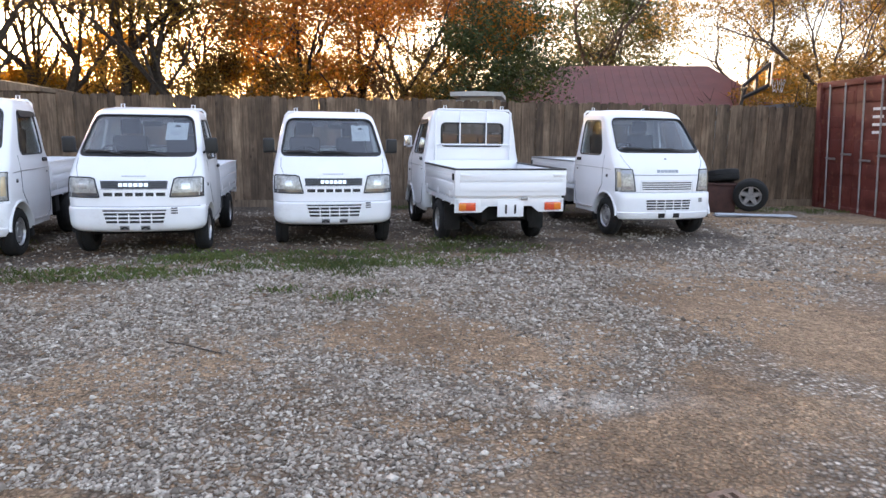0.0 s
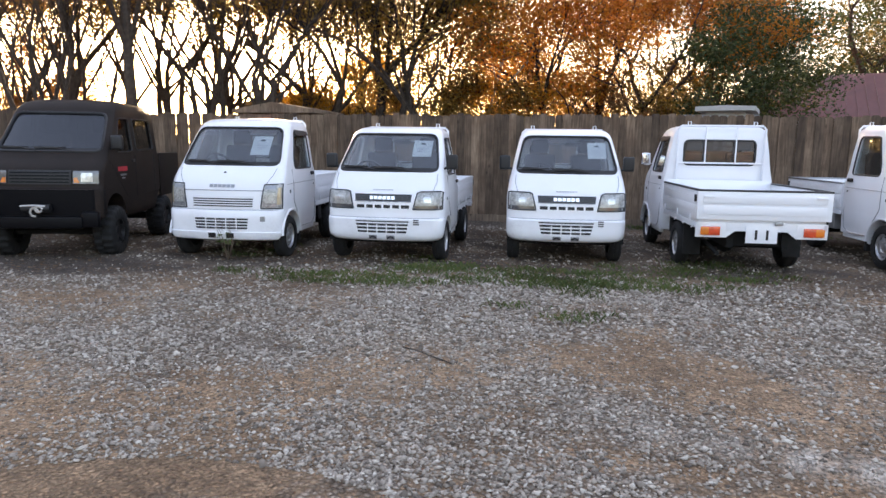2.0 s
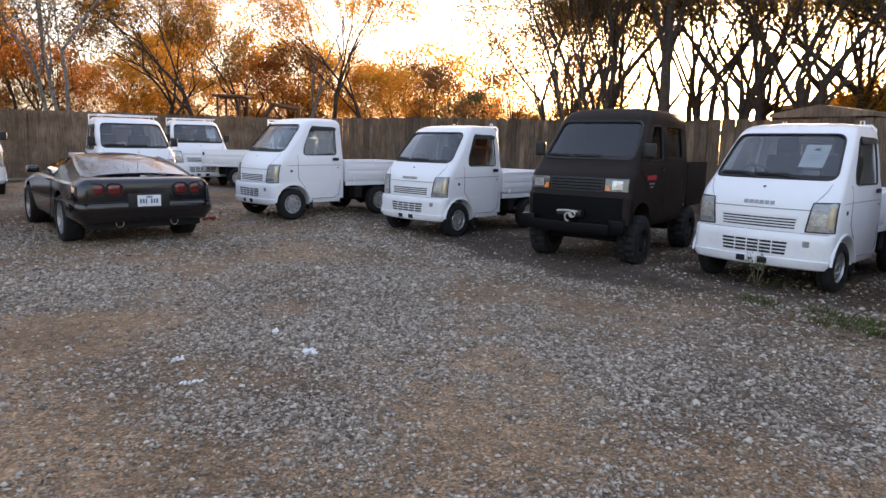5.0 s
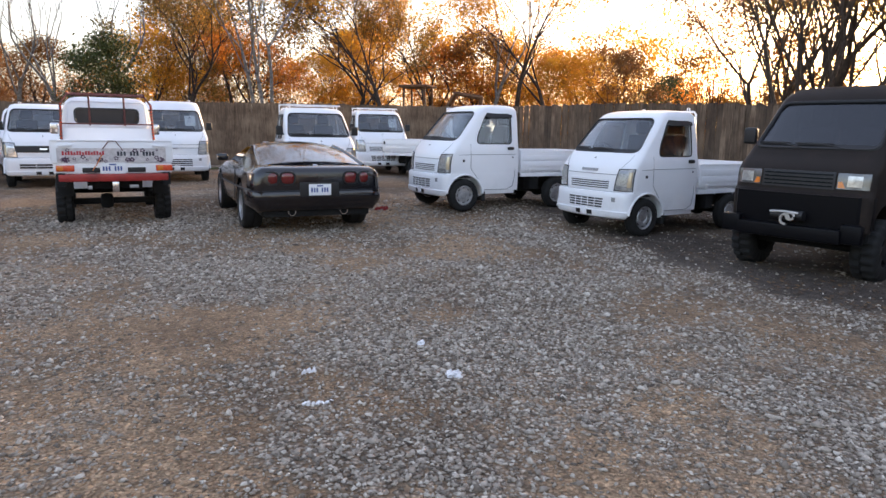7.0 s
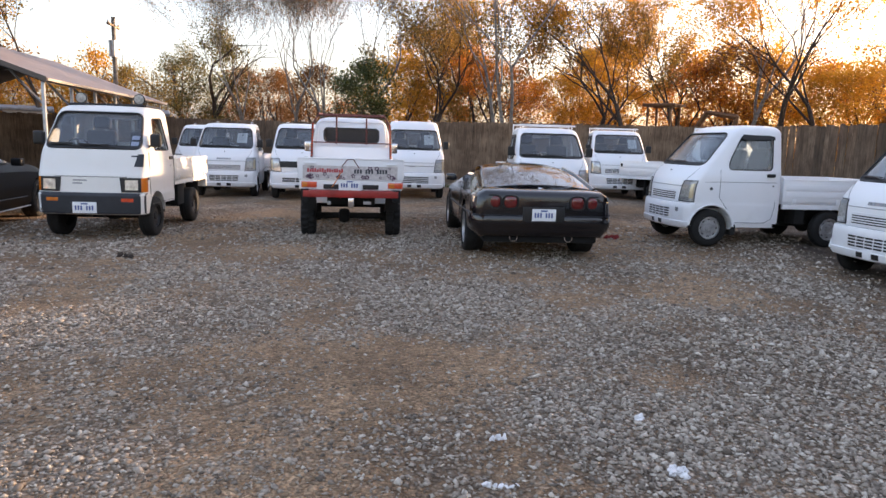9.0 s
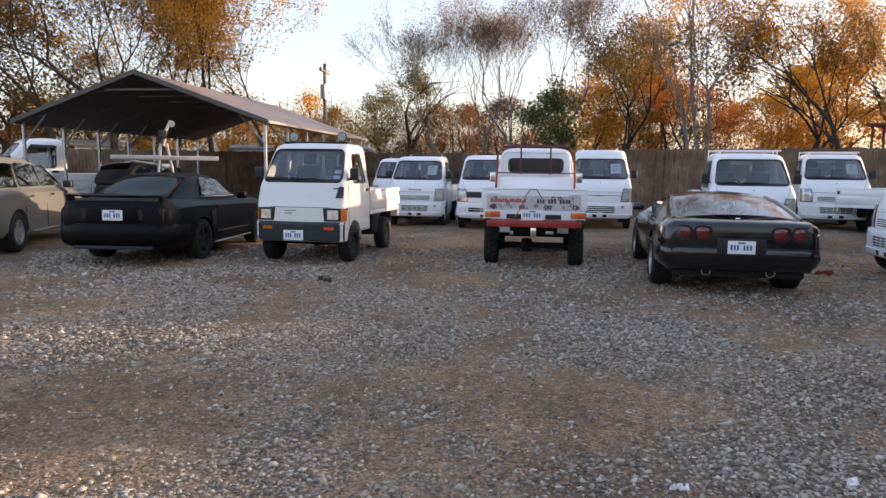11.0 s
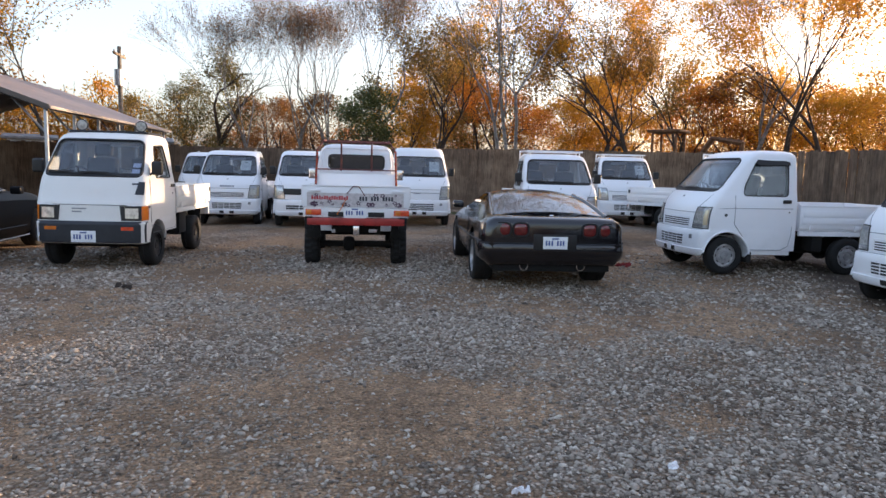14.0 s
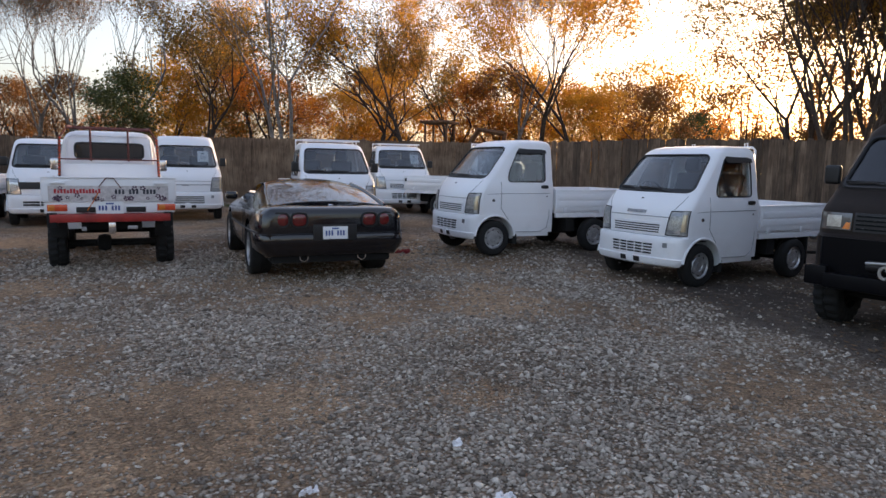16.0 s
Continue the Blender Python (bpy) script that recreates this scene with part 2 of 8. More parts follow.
# gravel lot: grey crushed stone over red-brown dirt
GROUND, gn, gl_, gp = material("gravel_and_dirt")
stone_v = gn.new("ShaderNodeTexVoronoi")
stone_v.inputs["Scale"].default_value = 34.0
gtc = gn.new("ShaderNodeTexCoord")
warp = gn.new("ShaderNodeTexNoise")
warp.inputs["Scale"].default_value = 9.0
wadd = gn.new("ShaderNodeMix")
wadd.data_type, wadd.inputs[0].default_value = "VECTOR", 0.035
gl_.new(gtc.outputs["Object"], warp.inputs["Vector"])
gl_.new(gtc.outputs["Object"], wadd.inputs[4])
gl_.new(warp.outputs["Color"], wadd.inputs[5])
gl_.new(wadd.outputs[1], stone_v.inputs["Vector"])
sramp = gn.new("ShaderNodeValToRGB")
sep = gn.new("ShaderNodeSeparateColor")
gl_.new(stone_v.outputs["Color"], sep.inputs[0])
gl_.new(sep.outputs[0], sramp.inputs[0])
for i, (pos, c) in enumerate([(0.0, (0.085, 0.066, 0.050)), (0.40, (0.295, 0.245, 0.195)), (0.75, (0.49, 0.425, 0.35)), (1.0, (0.70, 0.635, 0.55))]):
    e = sramp.color_ramp.elements[i] if i < 2 else sramp.color_ramp.elements.new(pos)
    e.position, e.color = pos, (*c, 1)
gap = gn.new("ShaderNodeMapRange")
gap.inputs[1].default_value, gap.inputs[2].default_value, gap.inputs[3].default_value, gap.inputs[4].default_value = 0.30, 0.72, 0.0, 1.0
gl_.new(stone_v.outputs["Distance"], gap.inputs[0])
dirt, dtex = noise_mix(GROUND, 14.0, [(0.3, (0.215, 0.140, 0.082)), (0.7, (0.47, 0.325, 0.20))], detail=9, rough=0.7)


soil, _ = noise_mix(GROUND, 30.0, [(0.3, (0.105, 0.073, 0.047)), (0.7, (0.26, 0.185, 0.118))], detail=6)
stones = blend(GROUND, sramp.outputs[0], soil, gap.outputs[0])


def spread(name):
    at = gn.new("ShaderNodeAttribute")
    at.attribute_name = name
    return at.outputs["Fac"]


# ragged edges: the broad spread of dirt is broken up by fine noise
speck, stex = noise_mix(GROUND, 3.2, [(0.30, (0.0, 0.0, 0.0)), (0.70, (1, 1, 1))], detail=8, rough=0.7)
edge = gn.new("ShaderNodeMath")
edge.operation = "ADD"
gl_.new(spread("dirt"), edge.inputs[0])
gl_.new(stex.outputs["Fac"], edge.inputs[1])
rag = gn.new("ShaderNodeMapRange")
rag.interpolation_type = "SMOOTHSTEP"
rag.inputs[1].default_value, rag.inputs[2].default_value = 0.80, 1.24
gl_.new(edge.outputs[0], rag.inputs[0])
peb = gn.new("ShaderNodeTexVoronoi")
peb.inputs["Scale"].default_value = 62.0
gl_.new(wadd.outputs[1], peb.inputs["Vector"])
psep, pr = gn.new("ShaderNodeSeparateColor"), gn.new("ShaderNodeValToRGB")
gl_.new(peb.outputs["Color"], psep.inputs[0])
gl_.new(psep.outputs[1], pr.inputs[0])
for i, (pos, c) in enumerate([(0.0, 0.55), (0.5, 0.92), (0.85, 1.12), (1.0, 1.5)]):
    e = pr.color_ramp.elements[i] if i < 2 else pr.color_ramp.elements.new(pos)
    e.position, e.color = pos, (c, c, c, 1)
dirt = blend(GROUND, dirt, pr.outputs[0], 0.85, "MULTIPLY")
ground_colour = blend(GROUND, stones, dirt, rag.outputs[0])
# dark soil tone, which also carries shade painted under the fence-row trucks
damp_shade_soil, _ = noise_mix(GROUND, 11.0, [(0.3, (0.045, 0.034, 0.026)), (0.7, (0.11, 0.085, 0.065))], detail=8)
ground_colour = blend(GROUND, ground_colour, damp_shade_soil, spread("damp_shade"))
ground_colour = blend(GROUND, ground_colour, (0.74, 0.70, 0.63), spread("pale"))
stain, _ = noise_mix(GROUND, 0.55, [(0.38, (0.60, 0.56, 0.52)), (0.58, (1.08, 1.07, 1.06))], detail=6)
clump, _ = noise_mix(GROUND, 6.5, [(0.36, (0.72, 0.70, 0.68)), (0.64, (1.25, 1.23, 1.21))], detail=7, rough=0.75)
ground_colour = blend(GROUND, ground_colour, clump, 0.85, "MULTIPLY")
gl_.new(blend(GROUND, ground_colour, stain, 0.9, "MULTIPLY"), gp.inputs["Base Color"])
gp.inputs["Roughness"].default_value = 0.95
hmix = gn.new("ShaderNodeMath")
hmix.operation, hmix.inputs[1].default_value = "MULTIPLY", -1.0
gl_.new(gap.outputs[0], hmix.inputs[0])
bump(GROUND, hmix.outputs[0], 1.0, 0.03)
STONE, sn, sl, sp = material("crushed_stone")
sgeo, sr = sn.new("ShaderNodeNewGeometry"), sn.new("ShaderNodeValToRGB")
sl.new(sgeo.outputs["Random Per Island"], sr.inputs[0])
for i, (pos, c) in enumerate([(0.0, (0.12, 0.094, 0.072)), (0.35, (0.32, 0.268, 0.215)), (0.8, (0.46, 0.40, 0.33)), (1.0, (0.66, 0.595, 0.51))]):
    e = sr.color_ramp.elements[i] if i < 2 else sr.color_ramp.elements.new(pos)
    e.position, e.color = pos, (*c, 1)
sfine, _ = noise_mix(STONE, 60, [(0.3, (0.7, 0.7, 0.7)), (0.7, (1, 1, 1))])
sl.new(blend(STONE, sr.outputs[0], sfine, 1.0, "MULTIPLY"), sp.inputs["Base Color"])
sp.inputs["Roughness"].default_value = 0.9
GRASS = leaf_material("weed_grass", (0.06, 0.10, 0.022), (0.09, 0.14, 0.032), (0.15, 0.15, 0.05), 0.3)
DRYLEAF = leaf_material("dry_leaf_litter", (0.10, 0.055, 0.03), (0.16, 0.09, 0.045), (0.22, 0.14, 0.07), 0.2)


# ---------------------------------------------------------------- mesh helpers
def mesh_of(bm, name, mats, smooth=True, angle=0.7):
    me = bpy.data.meshes.new(name)
    bmesh.ops.recalc_face_normals(bm, faces=bm.faces)
    bm.to_mesh(me)
    bm.free()
    for m in mats if isinstance(mats, (list, tuple)) else [mats]:
        me.materials.append(m)
    if smooth:
        me.shade_smooth()
        me.set_sharp_from_angle(angle=angle)
    return me


def part(name, bm, mats, parent=None, label="", at=None):
    """Links a bmesh as one mesh object, under a thing where one is given."""
    ob = new(name, mesh_of(bm, name, mats))
    if parent:
        ob.parent = parent
    if at is not None:
        ob.matrix_basis = at
    return tagged(ob, label) if label else ob


def thing(name, label, category, group="", at=None):
    ob = new(name)
    ob.empty_display_size = 0.2
    if at is not None:
        ob.matrix_world = at
    return tagged(ob, label, category, group)


def box(x0, x1, y0, y1, z0, z1, bev=0.0, seg=2, bm=None):
    own = bm is None
    bm = bm or bmesh.new()
    r = bmesh.ops.create_cube(bm, size=1.0, matrix=Matrix.LocRotScale(((x0 + x1) / 2, (y0 + y1) / 2, (z0 + z1) / 2), None, (abs(x1 - x0), abs(y1 - y0), abs(z1 - z0))))
    if bev:
        edges = list({e for v in r["verts"] for e in v.link_edges})
        bmesh.ops.bevel(bm, geom=edges, offset=bev, segments=seg, profile=0.6, affect="EDGES")
    return bm


def loft(rings, cap=True, bm=None):
    """Skin over rings of equal length."""
    bm = bm or bmesh.new()
    vs = [[bm.verts.new(p) for p in ring] for ring in rings]
    n = len(rings[0])
    for a, b in zip(vs, vs[1:]):
        for i in range(n):
            bm.faces.new((a[i], a[(i + 1) % n], b[(i + 1) % n], b[i]))
    if cap:
        bm.faces.new(vs[0][::-1])
        bm.faces.new(vs[-1])
    return bm


def tube(points, r, sides=8, bm=None, taper=None):
    """A round bar along points; taper gives a radius for each point."""
    rings, pts = [], [Vector(p) for p in points]
    side = None
    for i, p in enumerate(pts):
        d = (pts[min(i + 1, len(pts) - 1)] - pts[max(i - 1, 0)]).normalized()
        if side is None:
            side = d.cross(Vector((0, 0, 1)) if abs(d.z) < 0.9 else Vector((1, 0, 0))).normalized()
        else:
            side = (side - d * side.dot(d)).normalized()
        up = d.cross(side)
        rr = taper[i] if taper else r
        rings.append([p + (side * math.cos(a) + up * math.sin(a)) * rr for a in (k * 2 * math.pi / sides for k in range(sides))])
    return loft(rings, True, bm)


def lathe(profile, sides=28, bm=None, axis="y"):
    """Turns (radius, along) pairs round the y axis."""
    rings = []
    for k in range(sides):
        a = 2 * math.pi * k / sides
        rings.append([(r * math.cos(a), h, r * math.sin(a)) if axis == "y" else (r * math.cos(a), r * math.sin(a), h) for r, h in profile])
    bm = bm or bmesh.new()
    vs = [[bm.verts.new(p) for p in ring] for ring in rings]
    for a, b in zip(vs, vs[1:] + vs[:1]):
        for i in range(len(profile) - 1):
            bm.faces.new((a[i], a[i + 1], b[i + 1], b[i]))
    return bm


def slab(corners, thick, bm=None):
    """A pane through a planar outline, given thickness to the side of its normal."""
    bm = bm or bmesh.new()
    c = [Vector(p) for p in corners]
    nrm = (c[1] - c[0]).cross(c[2] - c[0]).normalized() * thick
    return loft([c, [p - nrm for p in c]], True, bm)


def rounded(points, r, n=3):
    """Rounds the corners of an outline of 3D points."""
    out = []
    pts = [Vector(p) for p in points]
    for i, p in enumerate(pts):
        a, b = pts[i - 1], pts[(i + 1) % len(pts)]
        da, db = (a - p), (b - p)
        ra, rb = min(r, da.length * 0.45), min(r, db.length * 0.45)
        s, e = p + da.normalized() * ra, p + db.normalized() * rb
        for k in range(n + 1):
            t = k / n
            out.append(s * (1 - t) ** 2 + p * 2 * t * (1 - t) + e * t * t)
    return out


def cut(bm, cutters):
    """Subtracts cutter solids and gives the result as a bmesh."""
    me = mesh_of(bm, "cut", [], smooth=False)
    ob = new("cut", me)
    tools = []
    for c in cutters:
        t = new("cutter", mesh_of(c, "cutter", [], smooth=False))
        mod = ob.modifiers.new("hole", "BOOLEAN")
        mod.object, mod.operation, mod.solver = t, "DIFFERENCE", "EXACT"
        tools.append(t)
    got = bpy.data.meshes.new_from_object(ob.evaluated_get(bpy.context.evaluated_depsgraph_get()))
    for o in [ob, *tools]:
        bpy.data.objects.remove(o)
    out = bmesh.new()
    out.from_mesh(got)
    bpy.data.meshes.remove(got)
    return out


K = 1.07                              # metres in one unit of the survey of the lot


def step(t):
    t = min(1.0, max(0.0, t))
    return t * t * (3 - 2 * t)


def ground_height(x, y):
    """The lot rises by a hand's width towards its far, western side."""
    mound = 0.13 * math.exp(-((x + 13.4) / 1.7) ** 2 - ((y - 4.6) / 2.2) ** 2)
    return 0.15 * step((-x - 12.0) / 9.0) * step((y + 9.0) / 9.0) + 0.05 * step((-x - 12.0) / 6.0) + mound


def lot(x, y, near=1.0):
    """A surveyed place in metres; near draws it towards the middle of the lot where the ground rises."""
    return (-2.05 + (x + 2.05) * near) * K, (1.67 + (y - 1.67) * near) * K


def on_ground(x, y, heading, near=1.0):
    x, y = lot(x, y, near)
    return pose(x, y, ground_height(x, y), 0, 0, heading)


# ---------------------------------------------------------------- ground
BARE = [(0.6, 4.8, 1.5, 0.5), (2.2, 6.1, 1.0, 0.5), (0.9, 3.6, 0.7, 0.4), (-2.3, 4.1, 1.0, 0.3), (-0.6, 4.0, 0.6, 0.25), (-2.8, 2.4, 0.5, 0.25), (-5.8, 0.9, 0.7, 0.8), (-3.5, 1.4, 0.5, 0.25), (-6.6, 0.6, 0.4, 0.3), (-5.8, -0.1, 0.9, 0.35), (-5.2, -0.1, 0.6, 0.4), (-4.7, 1.8, 0.4, 0.3), (-4.7, -1.0, 0.8, 0.5), (-6.4, 0.5, 0.7, 0.3), (-6.2, -4.8, 0.5, 0.6), (-6.2, -0.3, 0.8, 0.3)]
STONY = [(-0.3, 7.6, 2.1, 1.0), (-2.5, 5.9, 1.1, 0.7), (-4.9, 4.3, 1.3, 0.8), (-2.0, 5.6, 1.1, 0.6), (-0.8, 4.6, 0.5, 0.3), (-7.2, 3.7, 1.8, 1.3), (-4.4, 3.4, 0.9, 0.6), (-3.9, 5.8, 0.7, 0.7), (-7.2, -0.9, 0.9, 0.7), (-7.2, 2.7, 1.1, 1.0), (-5.7, 3.4, 0.8, 0.8), (-6.9, -0.7, 0.9, 0.6), (-5.6, -1.4, 0.6, 0.3), (-7.8, 1.4, 1.2, 1.0), (-6.0, 1.6, 0.8, 0.4)]
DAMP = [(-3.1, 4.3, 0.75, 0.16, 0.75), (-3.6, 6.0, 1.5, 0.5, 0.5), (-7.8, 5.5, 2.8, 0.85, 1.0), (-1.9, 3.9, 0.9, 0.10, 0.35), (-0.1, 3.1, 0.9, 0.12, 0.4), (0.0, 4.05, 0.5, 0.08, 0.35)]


def bell(x, y, cx, cy, rx, ry):
    return math.exp(-((x - cx) / rx) ** 2 - ((y - cy) / ry) ** 2)


def turned_bell(x, y, cx, cy, across, along):
    """A soft patch whose longer side lies across the way to the middle of the lot."""
    d = math.hypot(cx + 1.5, cy - 1.3)
    ux, uy = (cx + 1.5) / d, (cy - 1.3) / d
    a, b = (x - cx) * ux + (y - cy) * uy, (y - cy) * ux - (x - cx) * uy
    return math.exp(-(a / along) ** 2 - (b / across) ** 2)


def dirt_at(x, y):
    """How much bare red-brown dirt shows through the crushed stone."""
    v = 0.53 + 0.55 * noise.fractal((x * 0.6, y * 0.75, 1.3), 0.55, 2.2, 7)
    for p in BARE:
        v += 0.26 * turned_bell(x, y, *p)
    for p in STONY:
        v -= 0.15 * turned_bell(x, y, *p)
    return max(0.0, min(1.0, v))


def damp_shade_at(x, y):
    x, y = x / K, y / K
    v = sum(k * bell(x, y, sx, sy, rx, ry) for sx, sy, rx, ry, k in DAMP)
    # leaf mould between the vehicles along the fence, plus shade under them put into the colour
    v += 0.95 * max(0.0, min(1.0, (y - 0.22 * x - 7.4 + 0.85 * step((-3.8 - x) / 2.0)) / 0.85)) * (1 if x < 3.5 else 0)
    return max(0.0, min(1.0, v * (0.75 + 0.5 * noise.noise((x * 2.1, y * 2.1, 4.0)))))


def pale_at(x, y):
    x, y = x / K, y / K
    v = 1.7 * bell(x, y, 0.56, 3.90, 0.26, 0.065) + 0.35 * bell(x, y, -0.1, 3.93, 0.55, 0.09) + 0.25 * bell(x, y, 0.9, 3.95, 0.3, 0.1)
    return max(0.0, min(1.0, v * (0.7 + 0.8 * noise.noise((x * 9, y * 14, 2.0)))))


bm = bmesh.new()
rings = [0.2 * k for k in range(5, 56)] + [11.2 + 0.4 * k for k in range(0, 28)] + [23, 24, 25.5, 27, 32, 40, 60, 100, 200, 500, 1500]
SEG = 240
prev = None
centre = bm.verts.new((-2, 1.5, 0))
for r in rings:
    ring = []
    for k in range(SEG):
        a = 2 * math.pi * k / SEG
        x, y = -2 + r * math.cos(a), 1.5 + r * math.sin(a)
        z = ground_height(x, y) + (0.014 * noise.fractal((x * 0.6, y * 0.6, 0), 0.8, 2.0, 4) if r < 40 else 0)
        ring.append(bm.verts.new((x, y, z)))
    for k in range(SEG):
        if prev is None:
            bm.faces.new((centre, ring[k], ring[(k + 1) % SEG]))
        else:
            bm.faces.new((prev[k], ring[k], ring[(k + 1) % SEG], prev[(k + 1) % SEG]))
    prev = ring
ground = part("ground", bm, GROUND)
for nm, fn in (("dirt", dirt_at), ("damp_shade", damp_shade_at), ("pale", pale_at)):
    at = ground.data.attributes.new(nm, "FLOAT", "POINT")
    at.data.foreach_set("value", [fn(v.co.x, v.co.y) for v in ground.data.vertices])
tagged(ground, "grey crushed gravel over red-brown dirt in a parking lot", "ground", kind="structure")

# ---------------------------------------------------------------- fence line
FENCE = [lot(6.80, 14.45), lot(-9.6, 11.2), lot(-14.5, 10.0), lot(-24.0, 6.4, 0.95), lot(-24.4, -3.0, 0.95), lot(-22.0, -10.2), lot(-16.4, -21.5)]
BOARD, FENCE_H = 0.145, 2.08


def board_mesh(k):
    rnd = random.Random(k)
    w, h, t = BOARD + 0.004, FENCE_H - 0.04 * rnd.random(), 0.017
    ear = 0.028
    out = [(-w / 2, 0, 0.02), (w / 2, 0, 0.02), (w / 2, 0, h - ear), (w / 2 - ear, 0, h), (-w / 2 + ear, 0, h), (-w / 2, 0, h - ear)]
    bow = rnd.uniform(-0.006, 0.006)
    b = loft([[(x, y - t / 2 + (bow if z > 1 else 0), z) for x, y, z in out], [(x, y + t / 2 + (bow if z > 1 else 0), z) for x, y, z in out]])
    return mesh_of(b, "board", FENCEWOOD, smooth=False)


BOARDS = [board_mesh(k) for k in range(9)]


def fence_run(a, b, name, own_boards):
    a, b = Vector((*a, 0)), Vector((*b, 0))
    d = b - a
    ang = math.degrees(math.atan2(d.y, d.x))
    top = thing(name, "weathered dog-eared cedar privacy fence behind the parked trucks", "fence", at=Matrix.Translation((a.x, a.y, 0)) @ pose(0, 0, 0, 0, 0, ang))
    tagged(top, kind="structure")
    n = int(d.length / BOARD)
    rnd = random.Random(int(a.x * 100))
    far = bmesh.new()
    for i in range(n):
        s = (i + 0.5) * d.length / n
        p = a + d * (s / d.length)
        z = ground_height(p.x, p.y)
        lean = rnd.uniform(-0.12, 0.12)
        m = pose(s, (0.008 if i % 2 else -0.008) + rnd.uniform(-0.002, 0.002), z + rnd.uniform(-0.02, 0.015), rnd.uniform(-0.5, 0.5), lean, 0)
        me = BOARDS[rnd.randrange(9)]
        if own_boards:
            o = new("board", me)
            o.parent, o.matrix_basis = top, m
        else:
            tmp = me.copy()
            tmp.transform(m)
            far.from_mesh(tmp)
            bpy.data.meshes.remove(tmp)
    if not own_boards:
        o = part("boards", far, FENCEWOOD, top)
        tagged(o, kind="stuff")
    else:
        far.free()
    for h in (0.35, 1.05, 1.75):
        rail = bmesh.new()
        k = max(1, int(d.length / 2.4))
        for j in range(k):
            s0, s1 = j * d.length / k + 0.004, (j + 1) * d.length / k - 0.004
            p = a + d * ((s0 + s1) / 2 / d.length)
            box(s0, s1, -0.06, -0.022, h + ground_height(p.x, p.y), h + 0.09 + ground_height(p.x, p.y), bm=rail)
        part("rail", rail, RAWWOOD, top)
    for j in range(int(d.length / 2.4) + 1):
        s = min(j * 2.4, d.length)
        p = a + d * (s / d.length)
        part("post", box(s - 0.045, s + 0.045, -0.15, -0.062, -0.1, 2.0 + ground_height(p.x, p.y), 0.006), RAWWOOD, top)
    # gravel board along the foot
    part("kickboard", box(0, d.length, 0.022, 0.045, -0.02, 0.13 + ground_height(*(a + d * 0.5).xy)), RAWWOOD, top)
    return top


for i, (a, b) in enumerate(zip(FENCE, FENCE[1:])):
    fence_run(a, b, "fence", i < 3)

# ---------------------------------------------------------------- shipping container
RUSTRED, rn_, rl_, rp_ = material("faded_red_container_paint")
ra, rtex = noise_mix(RUSTRED, 2.2, [(0.35, (0.085, 0.017, 0.014)), (0.62, (0.15, 0.034, 0.026))], detail=8)
rb, _ = noise_mix(RUSTRED, 7.0, [(0.56, (0, 0, 0)), (0.66, (1, 1, 1))], detail=8, rough=0.7)
rl_.new(blend(RUSTRED, ra, (0.30, 0.13, 0.07), blend(RUSTRED, (0.0, 0.0, 0.0), rb, 0.5)), rp_.inputs["Base Color"])
rp_.inputs["Roughness"].default_value = 0.6
CONT_AT = (6.50, 14.30)


